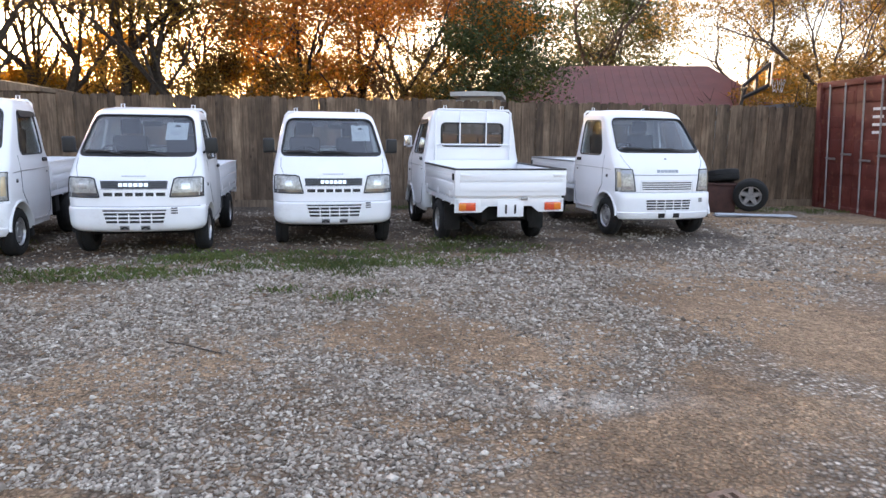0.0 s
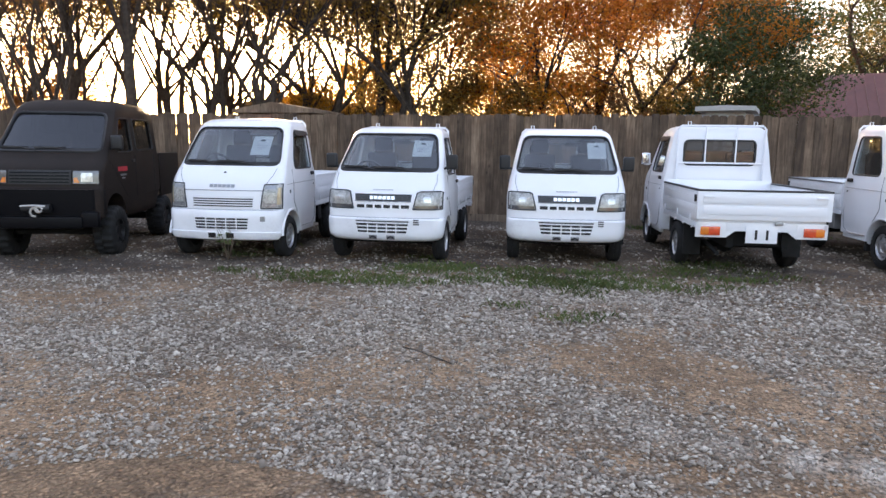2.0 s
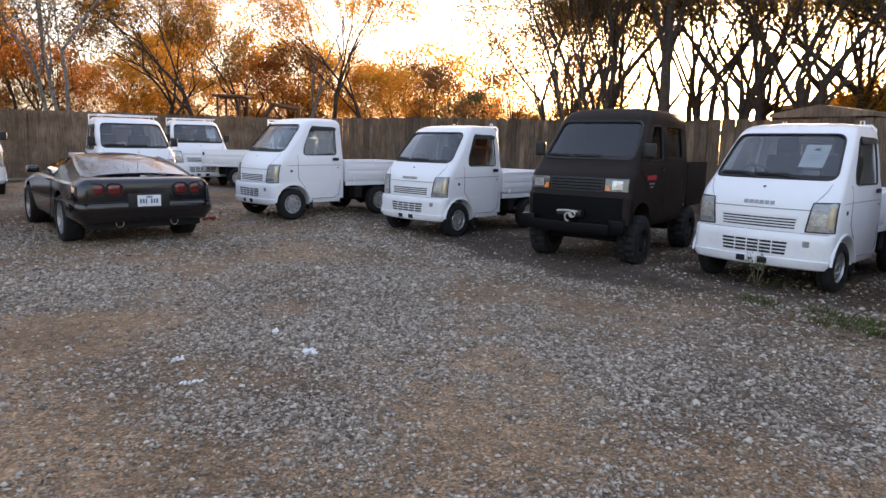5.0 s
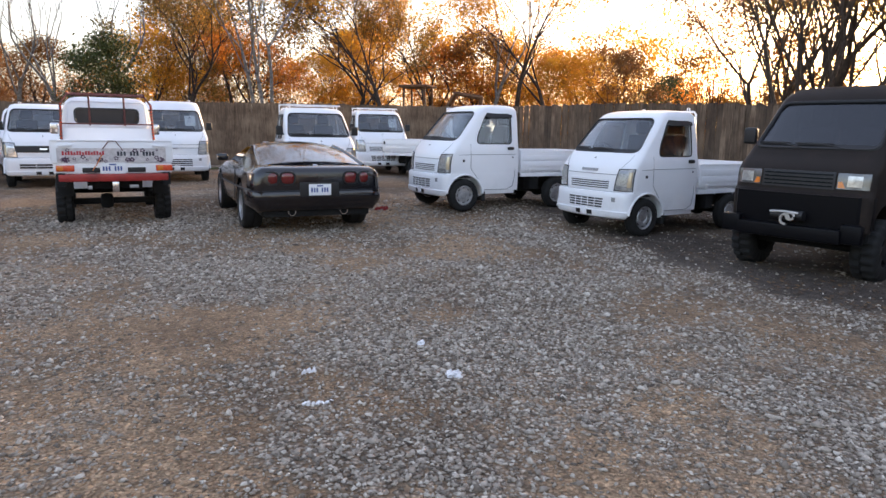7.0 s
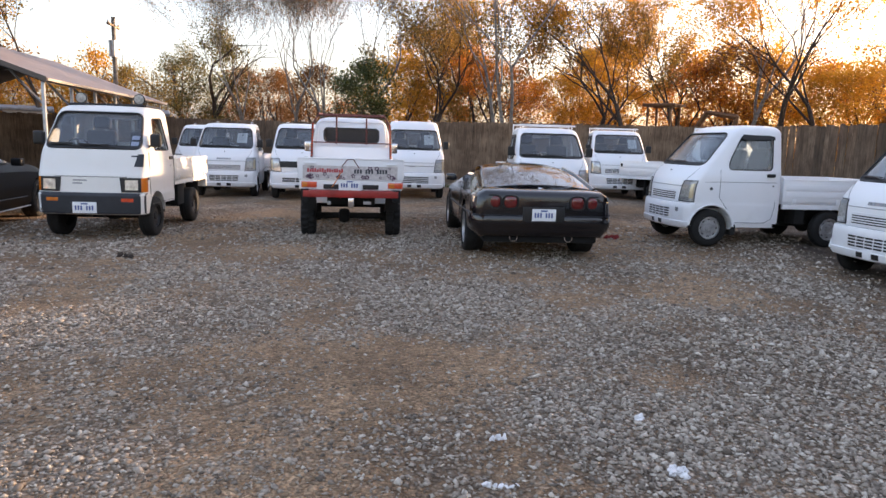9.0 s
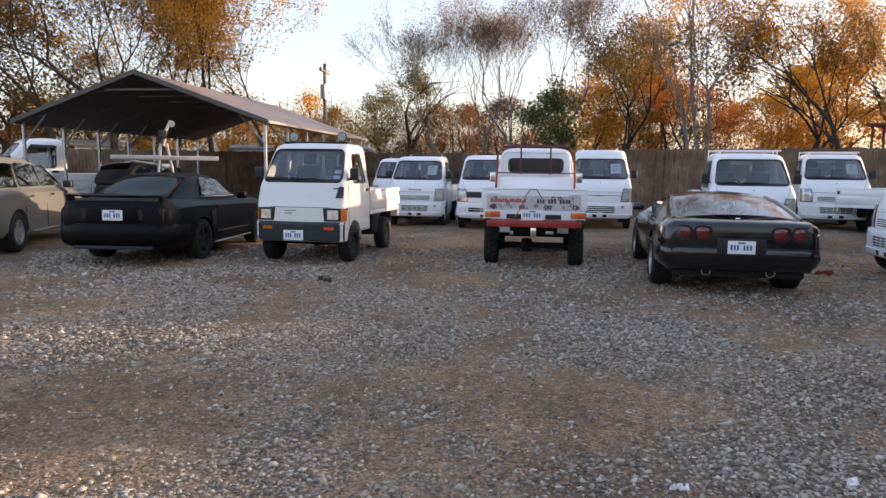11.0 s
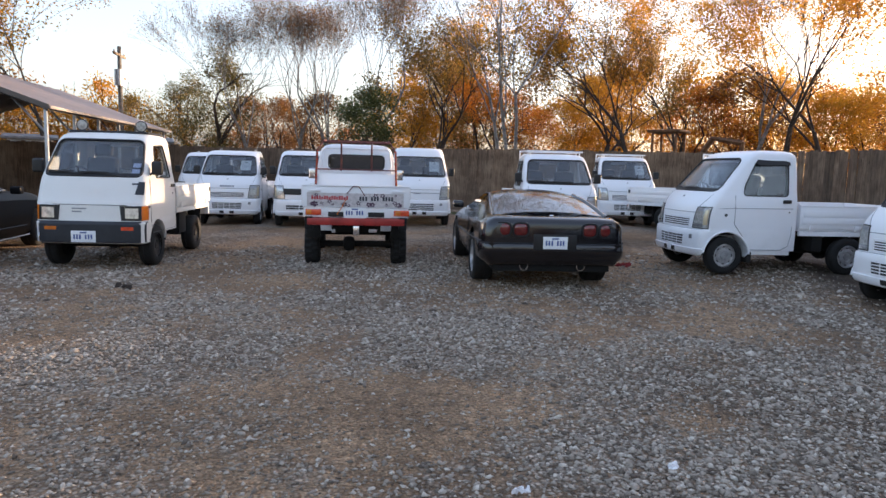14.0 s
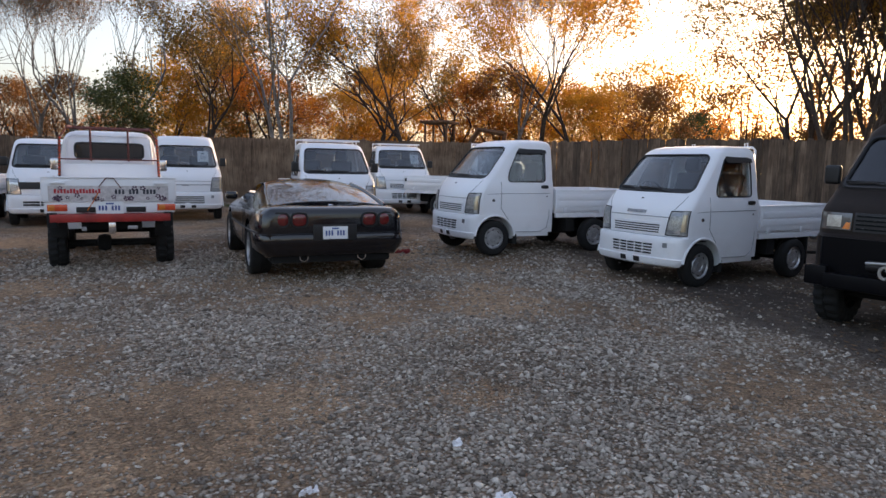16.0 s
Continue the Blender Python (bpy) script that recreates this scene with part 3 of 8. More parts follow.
def container():
    """Corner post at the origin; the long side runs along +y, the door end along +x."""
    top = thing("shipping_container", "faded red steel shipping container with corrugated side and doors", "container", at=on_ground(*CONT_AT, -85) @ pose(0, 0, -0.05, 3.5, 0, 0))
    H, W, L = 2.59, 2.44, 6.06
    # corrugated long side
    for x0, flip in ((0.03, 1), (W - 0.03, -1)):
        pts, y = [], 0.16
        while y < L - 0.2:
            for dy, dx in ((0.0, 0.0), (0.07, 0.0), (0.07 + 0.068, 0.036), (0.07 + 0.068 + 0.07, 0.036), (0.276, 0.0)):
                pts.append((x0 + flip * dx, y + dy))
            y += 0.278
        b = loft([[(x, yy, z) for x, yy in pts] + [(x0 + flip * 0.06, yy, z) for _, yy in pts[::-1]] for z in (0.16, H - 0.12)])
        part("side_wall", b, RUSTRED, top)
    part("roof", box(0.05, W - 0.05, 0.05, L - 0.05, H - 0.06, H - 0.02), RUSTRED, top)
    part("floor", box(0.05, W - 0.05, 0.05, L - 0.05, 0.05, 0.16), RUSTRED, top)
    part("end_wall", box(0.05, W - 0.05, L - 0.08, L - 0.05, 0.1, H - 0.1), RUSTRED, top)
    for x in (0, W - 0.14):
        for y in (0, L - 0.14):
            part("corner_post", box(x, x + 0.14, y, y + 0.14, 0, H, 0.012), RUSTRED, top)
    for z in (0.02, H - 0.12):
        for x in (0.01, W - 0.09):
            part("side_rail", box(x, x + 0.08, 0.142, L - 0.142, z, z + 0.12, 0.01), RUSTRED, top)
        part("door_sill" if z < 1 else "door_header", box(0.142, W - 0.142, 0.02, 0.12, z, z + 0.12, 0.01), RUSTRED, top)
    for i in range(2):
        x0 = 0.15 + i * (W - 0.3) / 2
        x1 = x0 + (W - 0.3) / 2 - 0.01
        door = box(x0, x1, 0.06, 0.11, 0.145, H - 0.125, 0.006)
        for z in [0.3 + 0.46 * k for k in range(5)]:
            box(x0 + 0.06, x1 - 0.06, 0.045, 0.062, z, z + 0.22, 0.01, bm=door)
        d = part("door", door, RUSTRED, top)
        for k in range(2):
            xr = x0 + 0.28 + k * 0.5
            part("lock_rod", tube([(xr, 0.02, 0.08), (xr, 0.02, H - 0.06)], 0.017), GALV, d)
            part("rod_handle", box(xr - 0.02, xr + 0.30, -0.005, 0.012, 1.05 + k * 0.1, 1.09 + k * 0.1, 0.004), GALV, d)
        for z in (0.45, 1.1, 1.75, 2.25):
            xh = x0 - 0.01 if i == 0 else x1 - 0.05
            part("hinge", box(xh, xh + 0.07, 0.035, 0.06, z, z + 0.1, 0.006), RUSTRED, d)
        for k, wdt in enumerate((0.34, 0.30, 0.38, 0.26) if i else ()):
            part("stencil_bar", box(x0 + 0.52, x0 + 0.52 + wdt, 0.0425, 0.0445, 1.98 - k * 0.14, 2.03 - k * 0.14), PAPER, d)
    # worn white lettering on the side
    for k in range(3):
        part("stencil_bar", box(0.018, 0.024, 0.55 + k * 0.2, 0.68 + k * 0.2, 2.02, 2.12), PAPER, top)
    return top


container()

# ---------------------------------------------------------------- neighbour's red roof, shed and basket stand beyond the fence
ROOFRED = simple("red_metal_roof", (0.15, 0.042, 0.036), 0.6, vary=0.2, scale=1.2)
SIDING = simple("pale_siding", (0.45, 0.44, 0.42), 0.8, vary=0.15, scale=2)
TRIMWHITE = simple("white_trim", (0.62, 0.60, 0.57), 0.6, vary=0.12)


def house():
    top = thing("house", "low neighbouring house with a dull red metal roof", "house", at=pose(5.6, 32.5, 0, 0, 0, -3))
    L, W, e, h = 12.5, 8.0, 2.55, 4.55
    part("wall", box(-L / 2 + 0.3, L / 2 - 0.3, -W / 2 + 0.3, W / 2 - 0.3, 0, e, 0.02), SIDING, top)
    b = bmesh.new()
    v = [bm_v for bm_v in (b.verts.new(p) for p in [(-L / 2, -W / 2, e), (L / 2, -W / 2, e), (L / 2, W / 2, e), (-L / 2, W / 2, e), (-L / 2 + 1.6, 0, h), (L / 2 - 2.0, 0, h)])]
    for f in ((0, 1, 5, 4), (1, 2, 5), (2, 3, 4, 5), (3, 0, 4), (3, 2, 1, 0)):
        b.faces.new([v[k] for k in f])
    roof = part("roof", b, ROOFRED, top)
    for k in range(24):
        x = -L / 2 + 1.8 + k * 0.34
        part("roof_rib", tube([(x, -W / 2 + 0.02, e + 0.02), (x, -0.05, h + 0.0)], 0.014, 4), ROOFRED, roof)
    part("eave", box(-L / 2, L / 2, -W / 2 - 0.02, -W / 2 + 0.02, e - 0.18, e - 0.004), TRIMWHITE, top)
    return top


house()


def small_shed(x, y, heading, w, d, h, wall, label, peak=0.5, roofing=None):
    top = thing("shed", label, "shed", at=on_ground(x, y, heading))
    part("wall", box(-w / 2, w / 2, -d / 2, d / 2, -0.2, h, 0.01), wall, top)
    b = loft([[(-w / 2 - 0.2, yy, h + 0.004), (w / 2 + 0.2, yy, h + 0.004), (w / 2 + 0.2, yy, h + 0.09), (0, yy, h + peak), (-w / 2 - 0.2, yy, h + 0.09)] for yy in (-d / 2 - 0.2, d / 2 + 0.2)])
    part("roof", b, roofing or simple("grey_roofing", (0.20, 0.20, 0.21), 0.7, vary=0.3), top)
    for z in (h * 0.3, h * 0.6):
        part("siding_lap", box(-w / 2 - 0.012, w / 2 + 0.012, -d / 2 - 0.012, d / 2 + 0.012, z, z + 0.03), wall, top)
    return top


small_shed(-17.5, 25.5, 35, 5.0, 4.0, 2.9, simple("brown_siding", (0.10, 0.07, 0.05), 0.8, vary=0.3), "small dark brown shed with a low roof beyond the fence")
small_shed(-0.45, 19.2, 5, 1.5, 1.5, 2.25, SIDING, "pale little shed whose top shows over the fence", 0.1)
small_shed(-25.3, -20.0, 40, 2.2, 1.6, 2.3, TRIMWHITE, "white-sided outbuilding far beyond the fence", 0.25)
small_shed(-20.5, -24.2, 55, 2.0, 1.6, 2.3, TRIMWHITE, "white-sided outbuilding among trees beyond the fence", 0.3)
small_shed(-29.8, -17.8, 35, 2.2, 1.6, 2.4, TRIMWHITE, "white-sided outbuilding with a low grey roof", 0.3)
small_shed(10.6, 25.5, -8, 6.0, 2.0, 2.2, SIDING, "pale lean-to whose eave shows over the fence")


small_shed(-0.15, 15.6, -4, 0.75, 1.4, 2.24, SIDING, "pale metal shed whose flat roof shows over the fence", 0.11, SIDING)
small_shed(-10.6, 15.2, 10, 1.9, 1.5, 2.25, RAWWOOD, "dark weathered shed with a low roof behind the fence", 0.28, RAWWOOD)


def basket_stand():
    top = thing("basketball_stand", "black steel basketball stand with a clear backboard", "basketball stand", at=pose(8.6, 24.4, 0.35, 0, 0, -18))
    part("pole", tube([(0, 0, 0), (0, 0, 2.2), (0.1, 0, 2.75)], 0.06), PLASTIC, top)
    arm = bmesh.new()
    for y in (-0.35, 0.35):
        tube([(0.0, y, 2.35), (0.75, y, 2.75)], 0.055, bm=arm)
        tube([(0.0, y, 2.75), (0.75, y, 3.45)], 0.055, bm=arm)
        tube([(0.0, y, 2.3), (0.0, y, 2.8)], 0.03, bm=arm)
        tube([(0.4, y, 2.56), (0.4, y, 3.1)], 0.05, bm=arm)
        tube([(0.76, y, 2.7), (0.76, y, 3.5)], 0.055, bm=arm)
    for z in (2.75, 3.1, 3.45):
        tube([(0.74, -0.35, z), (0.74, 0.35, z)], 0.025, bm=arm)
    part("frame", arm, PLASTIC, top)
    part("backboard", box(0.8, 0.825, -0.85, 0.85, 2.75, 3.75, 0.006), simple("cloudy_backboard", (0.55, 0.56, 0.57), 0.3, vary=0.1), top)
    b = bmesh.new()
    tube([(1.08 + 0.23 * math.cos(a), 0.23 * math.sin(a), 2.98) for a in [k * math.pi / 8 for k in range(17)]], 0.012, 6, bm=b)
    part("rim", b, ORANGERED, top)
    net = bmesh.new()
    for k in range(10):
        a = k * math.pi / 5
        tube([(1.08 + 0.22 * math.cos(a), 0.22 * math.sin(a), 2.97), (1.08 + 0.13 * math.cos(a + 0.5), 0.13 * math.sin(a + 0.5), 2.55)], 0.008, 4, bm=net)
    part("net", net, PAPER, top)


basket_stand()

# ---------------------------------------------------------------- carport
ROOFMETAL = simple("brown_metal_roofing", (0.22, 0.17, 0.15), 0.5, 0.2, vary=0.2, scale=2)
# near-black tone that holds the shade under the carport roof
ROOFSHADE = simple("shaded_roof_underside", (0.045, 0.040, 0.038), 0.7, 0.0, vary=0.2, scale=2)
simple_gutter = simple("grey_gutter", (0.30, 0.27, 0.26), 0.5, 0.2, vary=0.2)
CARPORT = (-12.1, -10.95, 199.0)


def carport():
    """Gable front at the origin facing -x of its own frame; the roof runs along +x."""
    x, y, h = CARPORT
    top = thing("carport", "open metal carport with a brown ribbed gable roof", "carport", at=on_ground(x, y, h))
    W, L, e, p = 6.1, 8.4, 2.58, 3.66
    for s in (-1, 1):
        b = bmesh.new()
        n = 42
        top_pts, low = [], []
        for k in range(n + 1):
            xx = -0.15 + (L + 0.3) * k / n
            lift = 0.02 if k % 3 == 1 else 0.0
            top_pts.append((xx, lift))
        ring = lambda t: [(xx, s * (0.0 + t * (W / 2 + 0.15)), p - t * (p - e) * 1.05 + lf) for xx, lf in top_pts] + [(xx, s * (0.0 + t * (W / 2 + 0.15)), p - t * (p - e) * 1.05 - 0.02) for xx, _ in top_pts[::-1]]
        part("roof_panel", loft([ring(0.0), ring(1.0)], bm=b), ROOFMETAL, top)
        # added dark sheet, standing in for the shade beneath the roof
        part("lining", slab([(-0.1, s * 0.02, p - 0.10), (L + 0.1, s * 0.02, p - 0.10), (L + 0.1, s * (W / 2 + 0.1), e - 0.12), (-0.1, s * (W / 2 + 0.1), e - 0.12)][:: s], 0.01), ROOFSHADE, top)
        part("gutter", box(-0.15, L + 0.15, s * (W / 2 + 0.15) - 0.03, s * (W / 2 + 0.15) + 0.03, e - 0.10, e - 0.04, 0.006), simple_gutter, top)
        for k in range(7):
            xx = 0.05 + (L - 0.1) * k / 6
            part("post", box(xx - 0.03, xx + 0.03, s * W / 2 - 0.03, s * W / 2 + 0.03, -0.3, e - 0.04, 0.004), GALV, top)
            part("brace", tube([(xx, s * (W / 2 - 0.02), e - 0.55), (xx, s * (W / 2 - 0.6), e + 0.1)], 0.025, 4), GALV, top)
    for k in range(7):
        xx = 0.05 + (L - 0.1) * k / 6
        b = bmesh.new()
        for s in (-1, 1):
            tube([(xx, s * W / 2, e - 0.07), (xx, 0, p - 0.07)], 0.03, 4, bm=b)
        tube([(xx, -0.9, p - 0.40), (xx, 0.9, p - 0.40)], 0.025, 4, bm=b)
        part("rafter", b, GALV, top)
    b = bmesh.new()
    for s in (-1, 1):
        slab([(-0.17, 0, p + 0.03), (-0.17, s * (W / 2 + 0.16), e - 0.02), (-0.17, s * (W / 2 + 0.16), e - 0.12), (-0.17, 0, p - 0.08)], 0.015, bm=b)
    part("gable_trim", b, simple("dark_trim", (0.10, 0.085, 0.075), 0.5, 0.3), top)


carport()

# ---------------------------------------------------------------- utility pole
def utility_pole(x, y, h):
    top = thing("utility_pole", "grey wooden utility pole with a small transformer", "utility pole", at=on_ground(x, y, 20))
    part("pole", tube([(0, 0, -0.2), (0, 0, h)], 0.13, 10, taper=[0.15, 0.10]), PALEBARK, top)
    part("crossarm", box(-0.9, 0.9, -0.05, 0.05, h - 0.5, h - 0.38, 0.01), RAWWOOD, top)
    part("transformer", tube([(0.25, 0, h - 2.0), (0.25, 0, h - 1.2)], 0.19, 12), GALV, top)
    for xx in (-0.8, 0.0, 0.8):
        part("insulator", lathe([(0.0, h - 0.376), (0.04, h - 0.37), (0.05, h - 0.3), (0.0, h - 0.24)], 8, axis="z"), SIDING, top, at=pose(xx, 0, 0))


utility_pole(-31.5, -20.6, 7.4)


# ---------------------------------------------------------------- vehicles: shared pieces
def curve_through(keys, x):
    """A smooth value through (place, value, value...) keys without overshoot."""
    k = 0
    while k < len(keys) - 2 and x > keys[k + 1][0]:
        k += 1
    a, b = keys[k], keys[k + 1]
    t = min(1.0, max(0.0, (x - a[0]) / (b[0] - a[0])))
    out = []
    for i in range(1, len(a)):
        d = (b[i] - a[i]) / (b[0] - a[0])
        before = (a[i] - keys[k - 1][i]) / (a[0] - keys[k - 1][0]) if k else d
        after = (keys[k + 2][i] - b[i]) / (keys[k + 2][0] - b[0]) if k + 2 < len(keys) else d
        m0 = 0.0 if before * d <= 0 else 2 * before * d / (before + d)
        m1 = 0.0 if after * d <= 0 else 2 * after * d / (after + d)
        h = b[0] - a[0]
        out.append((2 * t ** 3 - 3 * t * t + 1) * a[i] + (t ** 3 - 2 * t * t + t) * h * m0 + (3 * t * t - 2 * t ** 3) * b[i] + (t ** 3 - t * t) * h * m1)
    return out


class Cab:
    """A cab from sill to roof: slices of (height, front x at the middle, half width), bowed in plan, with rounded corners."""

    def __init__(self, slices, rear, bow=0.06, corner=0.13):
        self.s, self.rear, self.bow, self.corner = slices, rear, bow, corner

    def at(self, z):
        return curve_through(self.s, min(max(z, self.s[0][0]), self.s[-1][0]))

    def front(self, y, z, inset=0.0):
        xf, hw = self.at(z)
        xf, hw = xf - inset, hw - inset
        over = max(0.0, abs(y) - (hw - self.corner)) / self.corner
        return xf - self.bow * min(1, abs(y) / hw) ** 2 - self.corner * (1 - math.sqrt(max(0.0, 1 - min(over, 1) ** 2)))

    def ring(self, z, inset=0.0):
        hw = self.at(z)[1] - inset
        c = self.corner
        # the roof's last rings draw in from the rear as much as from the sides
        rear = self.rear + inset + max(0.0, self.at(min(z, self.roof_from))[1] - self.at(z)[1]) * 0.8
        ys = [hw - c + c * math.cos(k * math.pi / 12) for k in range(6)] + [(hw - c) * f for f in (1.0, 0.8, 0.6, 0.4, 0.2)]
        ys = ys + [0.0] + [-v for v in ys[::-1]]
        pts = [(rear + 0.05, hw, z)] + [(rear + 0.05 + (self.front(hw, z, inset) - rear - 0.05) * f, hw, z) for f in (0.35, 0.7)]
        pts += [(self.front(y, z, inset), y, z) for y in ys]
        pts += [(p[0], -p[1], z) for p in pts[2::-1]]
        return pts + [(rear + 0.015, -hw + 0.015, z), (rear, -hw + 0.05, z), (rear, hw - 0.05, z), (rear + 0.015, hw - 0.015, z)]

    roof_from = 9.0

    def heights(self, lo, hi, gap=0.035):
        zs = sorted({z for z, _, _ in self.s if lo <= z <= hi} | {lo, hi})
        out = []
        for a, b in zip(zs, zs[1:]):
            n = max(1, int((b - a) / gap))
            out += [a + (b - a) * k / n for k in range(n)]
        return out + [hi]

    def body(self):
        return loft([self.ring(z) for z in self.heights(self.s[0][0], self.s[-1][0])])

    def inside(self, lo, hi, wall=0.05):
        return loft([self.ring(z, wall) for z in self.heights(lo, hi, 0.12)])

    def line(self, points, r=0.004, off=0.0, bm=None, sides=4):
        """A thin bar along (y, z) points of the front."""
        fine = []
        for (y0, z0), (y1, z1) in zip(points, points[1:]):
            n = max(1, int(math.hypot(y1 - y0, z1 - z0) / 0.06))
            fine += [(y0 + (y1 - y0) * k / n, z0 + (z1 - z0) * k / n) for k in range(n)]
        fine.append(points[-1])
        return tube([(self.front(y, z) + off, y, z) for y, z in fine], r, sides, bm=bm)

    def patch(self, quad, off=0.004, depth=0.02, n=6, bm=None):
        """A plate lying on the front over four (y, z) corners, standing off by off."""
        bm = bm or bmesh.new()
        (a, b, c, d) = [Vector(q) for q in quad]
        front, back = [], []
        for j in range(n + 1):
            v = j / n
            for i in range(n + 1):
                u = i / n
                p = (a * (1 - u) + b * u) * (1 - v) + (d * (1 - u) + c * u) * v
                x = self.front(p.x, p.y)
                front.append(bm.verts.new((x + off, p.x, p.y)))
                back.append(bm.verts.new((x - depth, p.x, p.y)))
        w = n + 1
        for j in range(n):
            for i in range(n):
                k = j * w + i
                bm.faces.new((front[k], front[k + 1], front[k + w + 1], front[k + w]))
                bm.faces.new((back[k], back[k + w], back[k + w + 1], back[k + 1]))
        for k in range(n):
            for p, q in ((k, k + 1), (n * w + k, n * w + k + 1), (k * w, (k + 1) * w), (k * w + n, (k + 1) * w + n)):
                bm.faces.new((front[p], front[q], back[q], back[p]))
        return bm


def prism(outline, axis, lo, hi):
    """A solid with a rounded outline of (a, b) points, drawn along x (outline in y, z) or y (outline in x, z)."""
    def at(p, v):
        return (v, p[0], p[1]) if axis == "x" else (p[0], v, p[1])
    return loft([[at((q.x, q.y), v) for q in outline] for v in (lo, hi)])


SHELLS = {}


def cab_shell(parent, cab, paint, glassmat, key, ws, sides, back, holes, floor, ceil, mirror=None, visor=False, gasket=0.012):
    """A hollow cab with its openings, panes, gaskets, wipers and mirrors.
    ws: (base z, base half width, top z, top half width); sides: outlines of (x, z); back: (half width, low z, high z)."""
    b0, hb, t0, ht = ws
    wso = rounded([(-hb, b0, 0), (hb, b0, 0), (ht, t0, 0), (-ht, t0, 0)], 0.09, 4)
    outs = [rounded([(x, z, 0) for x, z in o], 0.06, 4) for o in sides]
    bw, z0, z1 = back
    bko = rounded([(-bw, z0, 0), (bw, z0, 0), (bw, z1, 0), (-bw, z1, 0)], 0.07, 4)
    if key not in SHELLS:
        cutters = [cab.inside(floor, ceil), prism(wso, "x", cab.rear + 0.45, 1.2), prism(bko, "x", cab.rear - 0.2, cab.rear + 0.25)]
        for o in outs:
            for s in (-1, 1):
                cutters.append(prism(o, "y", s * 0.42, s * 1.0))
        bb = cut(cab.body(), cutters + holes())
        SHELLS[key] = mesh_of(bb, "cab_body", paint, angle=0.6)
    body = new("cab_body", SHELLS[key])
    body.parent = parent
    # panes sit a finger's width inside the shell
    w = part("windshield", cab.patch([(-hb - 0.012, b0 - 0.012), (hb + 0.012, b0 - 0.012), (ht + 0.012, t0 + 0.012), (-ht - 0.012, t0 + 0.012)], -0.014, 0.019, 12), glassmat, parent)
    w.visible_shadow = False
    ring = [(cab.front(p.x, p.y) - 0.004, p.x, p.y) for p in fine_loop(wso)]
    part("gasket", tube(ring + ring[:1], gasket, 6), PLASTIC, parent)
    part("cowl_band", cab.patch([(-hb + 0.02, b0 + 0.004), (hb - 0.02, b0 + 0.004), (hb - 0.03, b0 + 0.045), (-hb + 0.03, b0 + 0.045)], -0.006, 0.012, 12), PLASTIC, parent)
    for o in outs:
        lo, hi = min(p.y for p in o), max(p.y for p in o)
        for s in (-1, 1):
            def flank(p, d):
                return (p.x, s * (cab.at(p.y)[1] + d), p.y)
            c = Vector((sum(p.x for p in o) / len(o), sum(p.y for p in o) / len(o), 0))
            big = [c + (p - c) * 1.04 for p in o]
            hw0, hw1 = cab.at(lo)[1] - 0.018, cab.at(hi)[1] - 0.018
            pane = [(p.x, s * (hw0 + (hw1 - hw0) * (p.y - lo) / (hi - lo)), p.y) for p in big]
            g = part("side_window", slab(pane if s < 0 else pane[::-1], 0.005), glassmat, parent)
            g.visible_shadow = False
            loop = [flank(p, 0.0) for p in fine_loop(o)]
            part("window_frame", tube(loop + loop[:1], 0.011, 5), PLASTIC, parent)
        if visor and o is outs[-1]:
            for s in (-1, 1):
                fx, fz = max(p.x for p in o if p.y > hi - 0.03), hi
                rx = min(p.x for p in o)
                tip = [(rx - 0.02, hi - 0.005), (fx, hi + 0.015), (fx + 0.02, hi - 0.045), (fx - 0.02, hi - 0.065), (rx - 0.02, hi - 0.055)]
                part("rain_visor", slab([(x, s * (cab.at(z)[1] + 0.014 + 0.25 * (hi - z)), z) for x, z in tip][::s], 0.005), PLASTIC, parent)
    bg = [(cab.rear - 0.002, p.x, p.y) for p in bko]
    part("rear_gasket", tube(bg + bg[:1], 0.013, 6), PLASTIC, parent)
    rw = part("rear_window", slab([(cab.rear + 0.02, p.x * 1.03, p.y) for p in bko], 0.005), glassmat, parent)
    rw.visible_shadow = False
    if mirror:
        for s in (-1, 1):
            x = cab.front(hb, b0) - 0.14
            b = box(x - 0.05, x + 0.03, s * (hb + 0.075), s * (hb + 0.215), b0 + 0.03, b0 + 0.215, 0.03, 3)
            tube([(x - 0.01, s * (hb - 0.01), b0 + 0.0), (x - 0.01, s * (hb + 0.09), b0 + 0.06)], 0.016, 6, bm=b)
            part("door_mirror", b, mirror, parent)
    for y0, y1, lift in ((0.34, -0.16, 0.045), (-0.10, -0.56, 0.05)):
        b = cab.line([(y0, b0 + 0.004), ((y0 + y1) / 2, b0 + lift), (y1, b0 + lift - 0.005)], 0.009, 0.012, sides=5)
        cab.line([(y0 - 0.14, b0 + lift + 0.008), (y1 - 0.03, b0 + lift + 0.012)], 0.007, 0.008, bm=b)
        part("wiper", b, PLASTIC, parent)
    return body


def fine_loop(outline, gap=0.07):
    out = []
    for a, b in zip(outline, list(outline[1:]) + [outline[0]]):
        n = max(1, int((b - a).length / gap))
        out += [a + (b - a) * (k / n) for k in range(n)]
    return out


